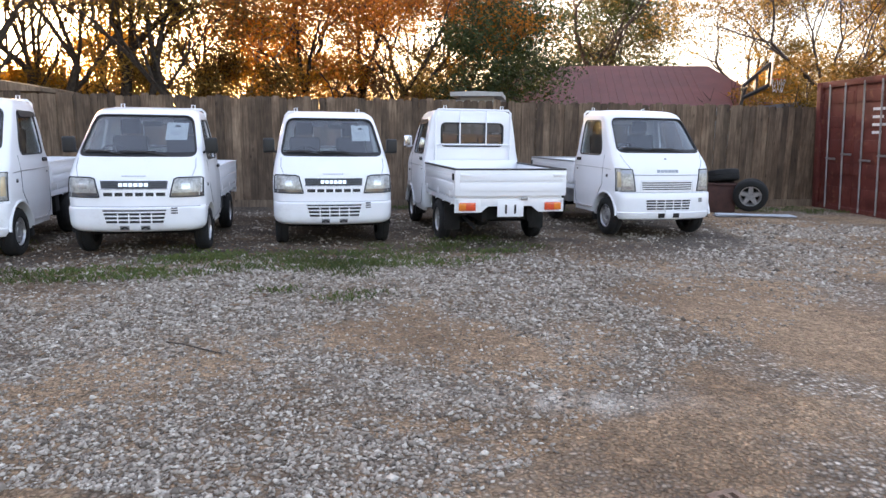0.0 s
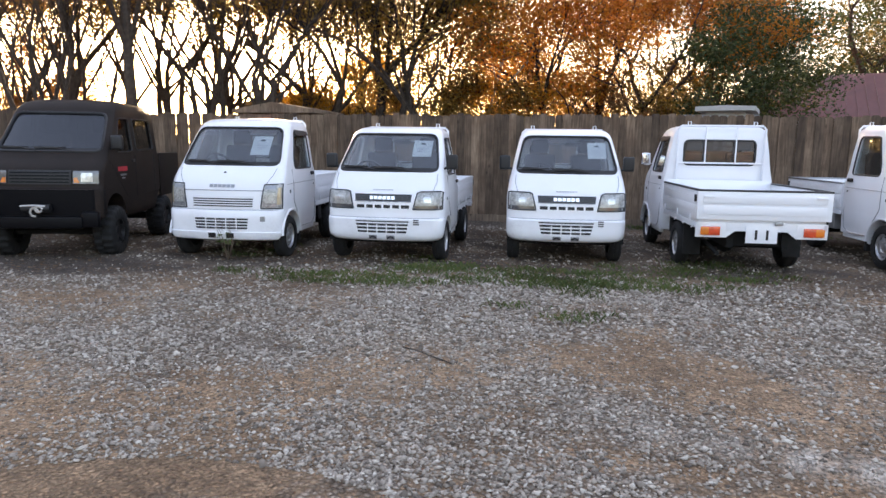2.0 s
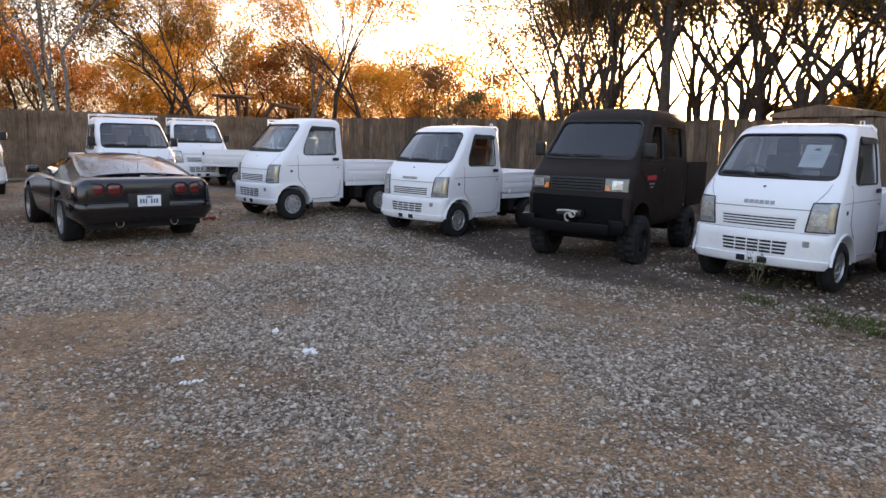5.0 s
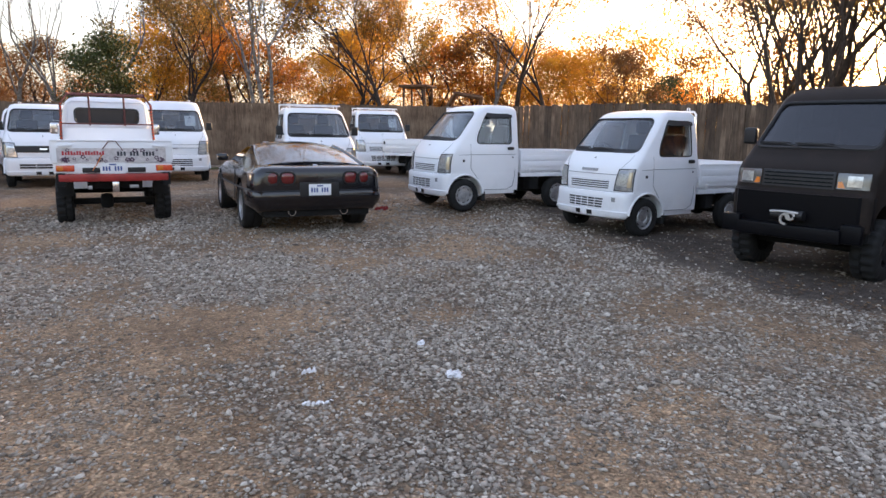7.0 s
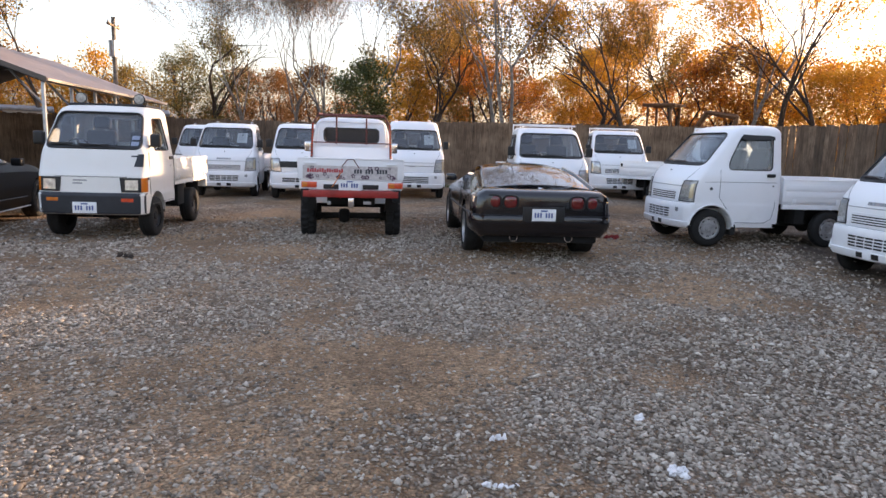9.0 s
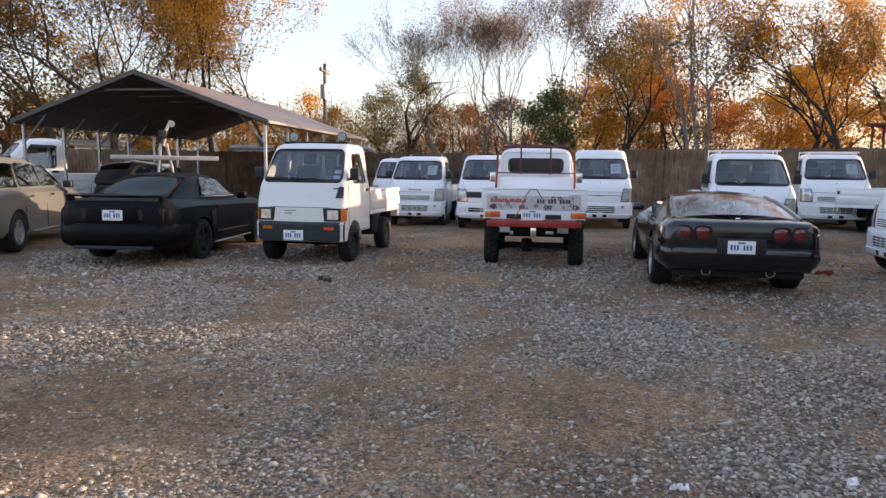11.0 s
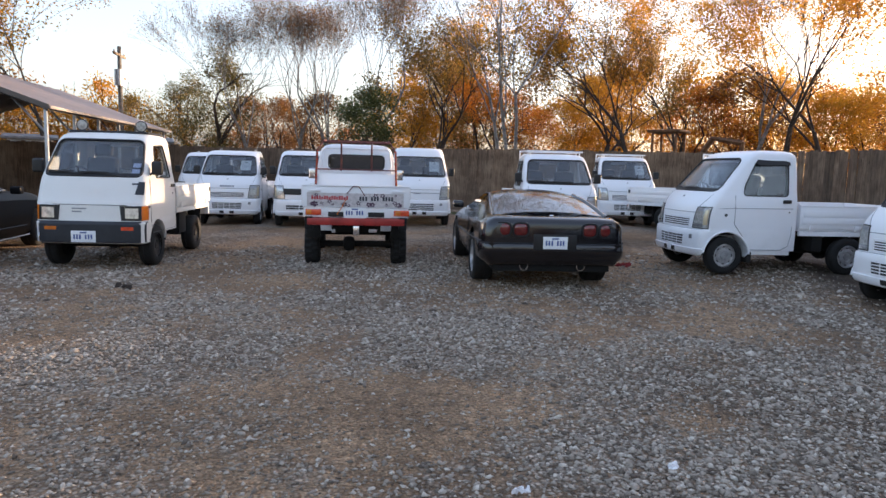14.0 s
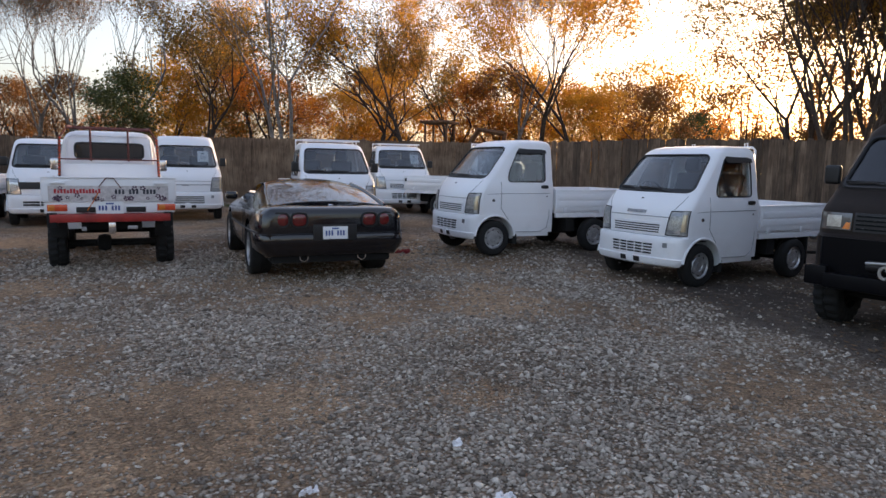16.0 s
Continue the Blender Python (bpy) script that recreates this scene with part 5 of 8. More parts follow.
    for s in (-1, 1):
        q = [(s * 0.478, 0.650), (s * 0.722, 0.650), (s * 0.724, 0.952), (s * 0.520, 0.944)]
        hl = part("headlight", cab.patch(q, 0.004, 0.02, 8), lamp or LAMPGLASS, top)
        part("bezel", cab.line(q + q[:1], 0.008, 0.004, sides=6), BUMPERGREY, hl)
        part("reflector", cab.patch([(s * 0.53, 0.70), (s * 0.645, 0.70), (s * 0.655, 0.84), (s * 0.55, 0.84)], 0.007, 0.004, 4), REFLECTOR, hl)
        part("low_beam", cab.patch([(s * 0.50, 0.668), (s * 0.67, 0.668), (s * 0.665, 0.715), (s * 0.51, 0.715)], 0.009, 0.004, 4), CLEARLAMP, hl)
        part("indicator", cab.patch([(s * 0.67, 0.70), (s * 0.712, 0.70), (s * 0.712, 0.91), (s * 0.68, 0.905)], 0.008, 0.004, 3), simple_amber_clear, hl)
        part("upper_lens", cab.patch([(s * 0.53, 0.885), (s * 0.66, 0.89), (s * 0.66, 0.93), (s * 0.535, 0.925)], 0.008, 0.004, 3), BADGE, hl)
        part("tow_slot", cab.patch([(s * 0.115 - 0.048, 0.285), (s * 0.115 + 0.048, 0.285), (s * 0.115 + 0.048, 0.348), (s * 0.115 - 0.048, 0.348)], 0.003, 0.012, 2), PLASTIC, top)
    part("plate_mount", cab.patch([(-0.055, 0.275), (0.055, 0.275), (0.055, 0.395), (-0.055, 0.395)], 0.012, 0.01, 2), W, top)
    part("bumper_vent", cab.patch([(0.485, 0.495), (0.545, 0.495), (0.545, 0.555), (0.485, 0.555)], 0.003, 0.01, 2), BADGE, top)
    part("washer_jet", cab.patch([(-0.012, 1.08), (0.012, 1.08), (0.012, 1.095), (-0.012, 1.095)], 0.012, 0.004, 1), PLASTIC, top)
    if sheet is not None:
        price_sheet(top, cab, sheet, 1.30, 1.535)
    truck_bed(top, -1.10, -2.88, 0.72, 0.685, 0.30, wb, r, W, rail, guard=guard, cabz=1.765 + tall, plate_kind=plate_kind)
    for x in (0.0, -wb):
        for s in (-1, 1):
            wheel(top, x, s * 0.645, r, 0.145, 0.165, s, tyre)
    if headrack:
        b = tube([(-1.10, -0.6, 0.99), (-1.10, -0.6, 1.83 + tall), (-1.10, 0.6, 1.83 + tall), (-1.10, 0.6, 0.99)], 0.022, 6)
        for s in (-1, 1):
            tube([(-1.10, s * 0.56, 1.83 + tall), (-0.40, s * 0.56, 1.82 + tall)], 0.018, 6, bm=b)
            tube([(-0.40, s * 0.5, 1.82 + tall), (-0.40, s * 0.5, 1.73 + tall)], 0.012, 6, bm=b)
        tube([(-0.40, -0.56, 1.82 + tall), (-0.40, 0.56, 1.82 + tall)], 0.018, 6, bm=b)
        part("ladder_rack", b, W, top)
    return top


simple_amber_clear = simple("pale_amber_lens", (0.60, 0.50, 0.34), 0.15, 0.2, vary=0.2, coat=0.8)


# ---------------------------------------------------------------- small white trucks, older model with a dark upper grille
def carry_old_truck(label, at, sheet):
    top = thing("small_truck", label, "truck", "white small trucks", at)
    cab = Cab([(0.285, 0.285, 0.63), (0.298, 0.325, 0.675), (0.33, 0.350, 0.715), (0.40, 0.362, 0.733), (0.55, 0.362, 0.7365), (0.562, 0.352, 0.7365), (0.572, 0.325, 0.735), (0.68, 0.320, 0.7375), (0.80, 0.308, 0.737), (0.875, 0.285, 0.733), (0.96, 0.235, 0.724), (1.06, 0.170, 0.707), (1.115, 0.130, 0.695), (1.35, -0.10, 0.650), (1.53, -0.265, 0.610), (1.59, -0.325, 0.594), (1.635, -0.39, 0.572), (1.668, -0.47, 0.53), (1.686, -0.57, 0.46), (1.694, -0.68, 0.36)], -1.06, bow=0.095, corner=0.13)
    cab.roof_from = 1.58
    r, wb = 0.265, 2.05
    sides = [[(-0.90, 1.08), (-0.30, 1.08), (-0.34, 1.23), (-0.53, 1.545), (-0.91, 1.55)]]
    cab_shell(top, cab, WHITE, GLASS, "older", (1.125, 0.635, 1.590, 0.540), sides, (0.46, 1.20, 1.50), lambda: arches([(-0.17, r)], 0.735, 0.310) + [box(-1.4, -0.48, -0.9, 0.9, 0.1, 0.35)], 0.60, 1.63, PLASTIC)
    arch_liner(top, -0.17, r, 0.312, 0.735)
    for s in (-1, 1):
        y = s * 0.7385
        seam = tube([(-0.97, y - s * 0.03, 1.08), (-0.97, y, 0.60), (-0.93, y, 0.42), (-0.50, y - s * 0.004, 0.36)], 0.005, 4)
        tube([(-0.20, s * 0.71, 1.08), (-0.20, y, 0.75), (-0.36, y, 0.55)], 0.005, 4, bm=seam)
        part("door_seam", seam, BADGE, top)
        part("door_handle", box(-0.94, -0.81, s * 0.727, s * 0.752, 0.955, 1.0, 0.016, 3), PLASTIC, top)
        part("side_marker", lathe([(0.0, s * 0.748), (0.020, s * 0.744), (0.024, s * 0.730)], 10), simple_smokelamp, top, at=pose(-0.02, 0, 0.80))
        part("sill", box(-0.98, -0.50, s * 0.66, s * 0.715, 0.29, 0.352, 0.012), WHITE, top)
    part("dashboard", box(-0.20, 0.04, -0.62, 0.62, 0.86, 1.08, 0.05, 3), DASH, top)
    part("cab_floor", box(-1.0, 0.20, -0.66, 0.66, 0.54, 0.58), DASH, top)
    seats(top, -0.80, 0.64, 0.60, 1.46)
    steering_wheel(top, -0.30, -0.32, 1.09)
    part("bumper_seam", cab.line([(-0.735, 0.570), (0.735, 0.570)], 0.005, 0.003), BADGE, top)
    for s in (-1, 1):
        part("hood_seam", cab.line([(s * 0.60, 0.895), (s * 0.635, 1.0), (s * 0.63, 1.10)], 0.0045, 0.001), BADGE, top)
    g = part("grille", cab.patch([(-0.345, 0.772), (0.345, 0.772), (0.355, 0.858), (-0.355, 0.858)], 0.006, 0.012), simple_dark_grille, top)
    for z in (0.782, 0.803, 0.824, 0.844):
        part("slat", cab.patch([(-0.335, z), (0.335, z), (0.335, z + 0.006), (-0.335, z + 0.006)], 0.011, 0.004, 4), PLASTIC, g)
    part("grille_trim", cab.line([(-0.352, 0.768), (0.352, 0.768)], 0.005, 0.006), CHROME, g)
    bars(g, cab, -0.16, 0.16, 0.795, 0.835, 6, CHROME, 0.015, 0.8)
    bars(top, cab, -0.13, 0.13, 0.905, 0.914, 8, BADGE, 0.004)
    lv = part("upper_vent", cab.patch([(-0.325, 0.688), (0.325, 0.688), (0.325, 0.728), (-0.325, 0.728)], 0.002, 0.01), PLASTIC, top)
    for k in range(1, 6):
        yv = -0.325 + 0.65 * k / 6
        part("slat", cab.patch([(yv - 0.012, 0.686), (yv + 0.012, 0.686), (yv + 0.012, 0.73), (yv - 0.012, 0.73)], 0.006, 0.004, 1), WHITE, lv)
    blank_slats(top, cab, 0.295, 0.375, 0.565, 4, 0.58, WHITE, "lower_grille", 0.045, 4, 0.013)
    for k in range(3):
        part("bumper_slot", cab.patch([(0.385, 0.492 + k * 0.027), (0.452, 0.492 + k * 0.027), (0.452, 0.506 + k * 0.027), (0.385, 0.506 + k * 0.027)], 0.003, 0.01, 2), PLASTIC, top)
    for s in (-1, 1):
        q = [(s * 0.372, 0.678), (s * 0.718, 0.682), (s * 0.716, 0.885), (s * 0.690, 0.897), (s * 0.46, 0.893), (s * 0.418, 0.875)]
        hl = part("headlight", cab.patch([q[0], q[1], (s * 0.717, 0.893), (s * 0.42, 0.890)], 0.004, 0.02, 8), LAMPGLASS, top)
        part("bezel", cab.line(q + q[:1], 0.008, 0.005, sides=6), BUMPERGREY, hl)
        part("indicator", cab.patch([(s * 0.385, 0.684), (s * 0.712, 0.688), (s * 0.712, 0.728), (s * 0.395, 0.722)], 0.007, 0.004, 6), simple_smokelamp, hl)
        part("reflector", cab.patch([(s * 0.46, 0.745), (s * 0.62, 0.745), (s * 0.63, 0.86), (s * 0.475, 0.86)], 0.007, 0.004, 4), REFLECTOR, hl)
        part("low_beam", cab.patch([(s * 0.50, 0.765), (s * 0.585, 0.765), (s * 0.585, 0.83), (s * 0.50, 0.83)], 0.010, 0.004, 3), CLEARLAMP, hl)
        part("tow_slot", cab.patch([(s * 0.11 - 0.05, 0.312), (s * 0.11 + 0.05, 0.312), (s * 0.11 + 0.05, 0.362), (s * 0.11 - 0.05, 0.362)], 0.012, 0.012, 2), BADGE, top)
        part("tow_hook", cab.line([(s * 0.11 - 0.04, 0.325), (s * 0.11, 0.35), (s * 0.11 + 0.04, 0.325)], 0.008, 0.014), PLASTIC, top)
    part("plate_mount", cab.patch([(-0.165, 0.300), (0.165, 0.300), (0.165, 0.375), (-0.165, 0.375)], 0.008, 0.01, 4), WHITE, top)
    price_sheet(top, cab, sheet, 1.31, 1.51)
    part("inner_mirror", box(-0.36, -0.34, -0.02, 0.20, 1.46, 1.52, 0.01), PLASTIC, top)
    truck_bed(top, -1.10, -2.90, 0.72, 0.655, 0.285, wb, r, WHITE, cabz=1.69)
    for x in (-0.17, -wb):
        for s in (-1, 1):
            wheel(top, x, s * 0.645, r, 0.145, 0.16, s, "steel")
    return top


simple_dark_grille = simple("dark_grey_grille", (0.05, 0.055, 0.065), 0.4, vary=0.2)


# ---------------------------------------------------------------- old flat-fronted truck with roof lamps
def old_flat_truck(label, at):
    top = thing("small_truck", label, "truck", "", at)
    cab = Cab([(0.345, 0.49, 0.655), (0.365, 0.53, 0.69), (0.62, 0.535, 0.695), (0.635, 0.505, 0.69), (0.88, 0.485, 0.695), (0.90, 0.475, 0.695), (1.19, 0.392, 0.677), (1.225, 0.378, 0.668), (1.50, 0.19, 0.63), (1.74, 0.02, 0.592), (1.78, -0.03, 0.575), (1.815, -0.11, 0.535), (1.835, -0.21, 0.46), (1.843, -0.34, 0.36)], -0.82, bow=0.05, corner=0.08)
    cab.roof_from = 1.74
    r, wb = 0.29, 1.86
    cab_shell(top, cab, CREAM, GLASS, "flat", (1.235, 0.612, 1.725, 0.540), [[(-0.62, 1.22), (-0.01, 1.22), (-0.11, 1.66), (-0.50, 1.68)]], (0.45, 1.32, 1.66), lambda: arches([(0.0, r + 0.03)], 0.69, 0.33) + [box(-1.2, -0.33, -0.9, 0.9, 0.2, 0.46)], 0.66, 1.775, PLASTIC, gasket=0.016)
    arch_liner(top, 0.0, r + 0.03, 0.332, 0.692)
    part("dashboard", box(0.1, 0.34, -0.6, 0.6, 0.95, 1.19, 0.04, 3), DASH, top)
    seats(top, -0.60, 0.62, 0.68, 1.60)
    steering_wheel(top, 0.02, -0.3, 1.2)
    part("front_bumper", cab.patch([(-0.685, 0.36), (0.685, 0.36), (0.69, 0.645), (-0.69, 0.645)], 0.016, 0.04, 16), BUMPERGREY, top, "dark grey plastic bumper")
    part("hood_seam", cab.patch([(-0.46, 0.855), (0.46, 0.855), (0.46, 0.862), (-0.46, 0.862)], 0.003, 0.008, 12), PLASTIC, top)
    for k, (a, b) in enumerate(((0.04, 0.22), (0.10, 0.22))):
        part("badge_bar", cab.patch([(-b, 0.80 - k * 0.04), (-a, 0.80 - k * 0.04), (-a, 0.818 - k * 0.04), (-b, 0.818 - k * 0.04)], 0.004, 0.004, 2), BADGE, top)
    part("badge_bar", cab.patch([(0.50, 1.13), (0.62, 1.13), (0.62, 1.15), (0.50, 1.15)], 0.004, 0.004, 2), INK, top)
    for s in (-1, 1):
        q = [(s * 0.39, 0.655), (s * 0.655, 0.655), (s * 0.655, 0.85), (s * 0.37, 0.85)]
        bz = part("headlight", cab.patch(q, 0.006, 0.02, 6), PLASTIC, top)
        part("lens", cab.patch([(s * 0.44, 0.685), (s * 0.60, 0.685), (s * 0.60, 0.82), (s * 0.44, 0.82)], 0.014, 0.004, 4), CLEARLAMP, bz)
        part("corner_lamp", cab.patch([(s * 0.638, 0.66), (s * 0.694, 0.66), (s * 0.694, 0.85), (s * 0.638, 0.85)], 0.010, 0.01, 4), AMBER, bz)
        part("bumper_lamp", cab.patch([(s * 0.40, 0.53), (s * 0.55, 0.53), (s * 0.55, 0.575), (s * 0.40, 0.575)], 0.018, 0.004, 3), AMBER if s < 0 else ORANGERED, top)
    part("bumper_slot", cab.patch([(-0.12, 0.51), (0.12, 0.51), (0.12, 0.54), (-0.12, 0.54)], 0.014, 0.004, 2), PLASTIC, top)
    plate(top, cab.front(0, 0.46) + 0.02, -0.06, 0.445, 1)
    part("tow_ring", tube([(0.50 + 0.02 * math.cos(a), -0.62, 0.43 + 0.05 * math.sin(a)) for a in [k * math.pi / 6 for k in range(13)]], 0.008, 6), CHROME, top)
    part("tank_sticker", slab([(cab.front(0.57, z) + 0.006, y, z) for y, z in ((0.54, 1.0), (0.66, 1.0), (0.66, 1.17), (0.58, 1.17))], 0.002), BUMPERGREY, top)
    for z in (1.28, 1.36):
        part("inspection_sticker", slab([(cab.front(y, zz) - 0.01, y, zz) for y, zz in ((0.47, z), (0.565, z), (0.565, z + 0.055), (0.47, z + 0.055))], 0.002), simple_sticker, top)
    rack = tube([(-0.2, -0.5, 1.84), (-0.2, 0.5, 1.84)], 0.02, 6)
    tube([(-0.2, -0.5, 1.84), (-0.75, -0.5, 1.84)], 0.02, 6, bm=rack)
    tube([(-0.2, 0.5, 1.84), (-0.75, 0.5, 1.84)], 0.02, 6, bm=rack)
    part("roof_rack", rack, PLASTIC, top)
    for y in (-0.36, 0.42):
        lp = part("roof_lamp", lathe([(0.0, -0.05), (0.06, -0.045), (0.078, 0.0), (0.078, 0.03), (0.0, 0.032)], 16), PLASTIC, top, at=pose(-0.25, y, 1.93, 0, 0, -90))
        part("lens", lathe([(0.0, 0.036), (0.068, 0.033)], 16), LAMPGLASS, lp)
        part("stalk", tube([(0, 0, -0.1), (0, 0, -0.06)], 0.012, 6), PLASTIC, lp)
    side_details(top, 0.692, 0.26, -0.77, 1.20, 0.48, 1.08)
    truck_bed(top, -0.86, -2.70, 0.69, 0.80, 0.27, wb, r, CREAM, guard=False, plate_kind="us", tail=("orange", 0.62))
    for x in (0.0, -wb):
        for s in (-1, 1):
            wheel(top, x, s * 0.60, r, 0.17, 0.16, s, "black")
    return top


simple_sticker = simple("blue_white_sticker", (0.30, 0.36, 0.50), 0.5, vary=0.4, scale=60)


# ---------------------------------------------------------------- lifted white truck with a red bumper, seen from behind
def red_bumper_truck(label, at):
    """Origin under the rear axle."""
    top = thing("small_truck", label, "truck", "", at)
    off = 1.86
    cabm = new("cab")
    cabm.parent, cabm.matrix_basis = top, pose(off, 0, 0.10)
    cab = Cab([(0.30, 0.50, 0.64), (0.40, 0.53, 0.68), (0.64, 0.52, 0.69), (0.90, 0.475, 0.69), (1.10, 0.385, 0.675), (1.125, 0.37, 0.665), (1.40, 0.15, 0.620), (1.63, -0.04, 0.578), (1.69, -0.10, 0.552), (1.74, -0.18, 0.505), (1.768, -0.28, 0.43), (1.778, -0.40, 0.33)], -0.80, bow=0.05, corner=0.09)
    cab.roof_from = 1.62
    r, wb = 0.30, 1.86
    cab_shell(cabm, cab, WHITE, DARKGLASS, "lifted", (1.14, 0.60, 1.62, 0.52), [[(-0.62, 1.14), (-0.02, 1.14), (-0.16, 1.58), (-0.55, 1.60)]], (0.44, 1.36, 1.59), lambda: [], 0.66, 1.70, CHROME)
    part("rear_frame", tube([(-0.815, y, z) for y, z in ((-0.56, 1.30), (-0.53, 1.66), (-0.47, 1.70), (0.47, 1.70), (0.53, 1.66), (0.56, 1.30))], 0.014, 6), WHITE, cabm)
    part("cab_rear_panel", box(-0.86, -0.83, -0.64, 0.64, 0.75, 1.28, 0.01), WHITE, cabm)
    # red rope lights along the rack round the cab's back
    rk = [(-0.90, -0.64, 1.0), (-0.88, -0.62, 1.66), (-0.85, -0.53, 1.80), (-0.85, 0.53, 1.80), (-0.88, 0.62, 1.66), (-0.90, 0.64, 1.0)]
    part("rack", tube(rk, 0.018, 6), simple_rustbar, cabm)
    b = tube([(-0.90, -0.62, 1.345), (-0.90, 0.62, 1.345)], 0.012, 6)
    for y in (-0.24, 0.24):
        tube([(-0.88, y, 1.32), (-0.86, y, 1.80)], 0.014, 6, bm=b)
    tube([(-0.85, -0.53, 1.83), (-0.1, -0.5, 1.85), (-0.1, 0.5, 1.85), (-0.85, 0.53, 1.83)], 0.016, 6, bm=b)
    part("rack_guard", b, simple_rustbar, cabm)
    for k in range(14):
        t = k / 13
        for s in (-1, 1):
            part("reflector_dot", box(-0.925, -0.915, s * (0.64 - 0.03 * t) - 0.012, s * (0.64 - 0.03 * t) + 0.012, 1.02 + 0.62 * t, 1.04 + 0.62 * t), ORANGERED, cabm)
    # bed and tailgate
    x0, x1, hw, fl, h = off - 0.88, -0.78, 0.72, 0.92, 0.28
    part("bed_floor", box(x1 + 0.03, x0, -hw + 0.03, hw - 0.03, fl - 0.05, fl, 0.006), WHITE, top)
    for s in (-1, 1):
        part("side_gate", box(x1 + 0.012, x0, s * (hw - 0.03), s * hw, fl - 0.015, fl + h, 0.008), WHITE, top)
        part("corner_cap", box(x1 - 0.012, x1 + 0.06, s * (hw - 0.03), s * (hw + 0.015), fl + 0.02, fl + h + 0.02, 0.01), WHITE, top)
    tg = part("tailgate", box(x1 - 0.02, x1 + 0.012, -hw, hw, fl - 0.015, fl + h, 0.008), WHITE, top)
    part("top_rail", box(x1 - 0.03, x1 + 0.02, -hw, hw, fl + h + 0.001, fl + h + 0.025, 0.008), WHITE, tg)
    for s in (-1, 1):
        part("gate_handle", box(x1 - 0.05, x1 - 0.02, s * 0.48, s * 0.64, fl + h - 0.07, fl + h - 0.04, 0.008), WHITE, tg)
    ban = part("banner", box(x1 - 0.027, x1 - 0.022, -0.64, 0.66, fl + 0.0, fl + 0.19), simple_banner, tg, "pale vinyl banner with red and dark bars")
    rnd = random.Random(5)
    for k in range(15):
        y = 0.60 - k * 0.033
        part("bar", box(x1 - 0.029, x1 - 0.027, y - 0.024, y, fl + 0.095, fl + 0.15 - 0.015 * (k % 3 == 1)), REDINK, ban)
    for k in range(12):
        if k in (3, 7):
            continue
        y = -0.04 - k * 0.039
        part("bar", box(x1 - 0.029, x1 - 0.027, y - 0.027, y, fl + 0.085, fl + 0.145), INK, ban)
    for k in range(26):
        y, z, q = rnd.uniform(-0.6, 0.62), fl + rnd.uniform(0.01, 0.17), rnd.uniform(0.012, 0.028)
        if abs(z - fl - 0.115) < 0.04 and (y > 0.08 or y < -0.02):
            z = fl + 0.03
        f = bmesh.new()
        for j in range(5):
            a = j * 1.257 + k
            bmesh.ops.create_circle(f, cap_ends=True, segments=6, radius=q * 0.55, matrix=Matrix.Translation((x1 - 0.0283 - 0.0002 * (k % 5), y + q * math.cos(a), z + q * math.sin(a))) @ Matrix.Rotation(-math.pi / 2, 4, "Y"))
        part("flower_print", f, simple_plum, ban)
    pan = part("rear_panel", box(x1 + 0.0, x1 + 0.04, -hw + 0.01, hw - 0.01, fl - 0.16, fl - 0.02, 0.01), WHITE, top)
    for s in (-1, 1):
        tl = part("tail_light", box(x1 - 0.02, x1 - 0.002, s * 0.595 - 0.125, s * 0.595 + 0.125 - 0.04, fl - 0.13, fl - 0.045, 0.008), ORANGERED, top, "orange-red tail lamp")
        part("indicator", box(x1 - 0.024, x1 - 0.019, s * 0.60 + 0.0, s * 0.60 + 0.07, fl - 0.125, fl - 0.05, 0.002), AMBER, tl)
        part("lamp_recess", box(x1 - 0.006, x1 - 0.001, s * 0.27 - 0.11, s * 0.27 + 0.11, fl - 0.15, fl - 0.08, 0.004), PLASTIC, top)
    plate(top, x1 - 0.012, 0.02, fl - 0.09, -1)
    part("rear_bumper", box(x1 - 0.06, x1 + 0.06, -0.66, 0.66, fl - 0.27, fl - 0.165, 0.012), REDPAINT, top, "red painted steel bumper")
    for s in (-1, 1):
        part("bumper_end", box(x1 - 0.058, x1 + 0.1, s * 0.58, s * 0.685, fl - 0.33, fl - 0.15, 0.01), CHASSIS, top)
    part("hitch", box(x1 - 0.10, x1 - 0.02, -0.04, 0.04, fl - 0.42, fl - 0.275, 0.008), CHROME, top)
    part("hitch_plate", box(x1 - 0.03, x1 - 0.02, -0.28, -0.17, fl - 0.37, fl - 0.325, 0.006), GALV, top)
    part("tow_light", box(x1 - 0.03, x1 - 0.02, 0.28, 0.33, fl - 0.38, fl - 0.33, 0.004), GALV, top)
    part("cable", tube([(x1 - 0.03, 0.13, fl + h - 0.1), (x1 - 0.045, 0.05, fl + h + 0.01), (x1 - 0.045, -0.03, fl + h + 0.01), (x1 - 0.03, -0.11, fl + h - 0.12)], 0.006, 5), simple_rustbar, tg)
    part("rope", tube([(x1 - 0.03, 0.14, fl + 0.1), (x1 - 0.04, 0.2, fl - 0.02), (x1 - 0.05, 0.26, fl - 0.12)], 0.006, 5), AMBER, tg)
    f = bmesh.new()
    for s in (-1, 1):
        box(x1 + 0.1, off + 0.3, s * 0.30 - 0.035, s * 0.30 + 0.035, 0.52, fl - 0.055, 0.004, bm=f)
    tube([(0, -0.55, r), (0, 0.55, r)], 0.05, 10, bm=f)
    tube([(off, -0.55, r), (off, 0.55, r)], 0.045, 10, bm=f)
    for xx in (x1 + 0.15, 0.3, 1.0):
        box(xx - 0.03, xx + 0.03, -0.3, 0.3, 0.54, fl - 0.07, bm=f)
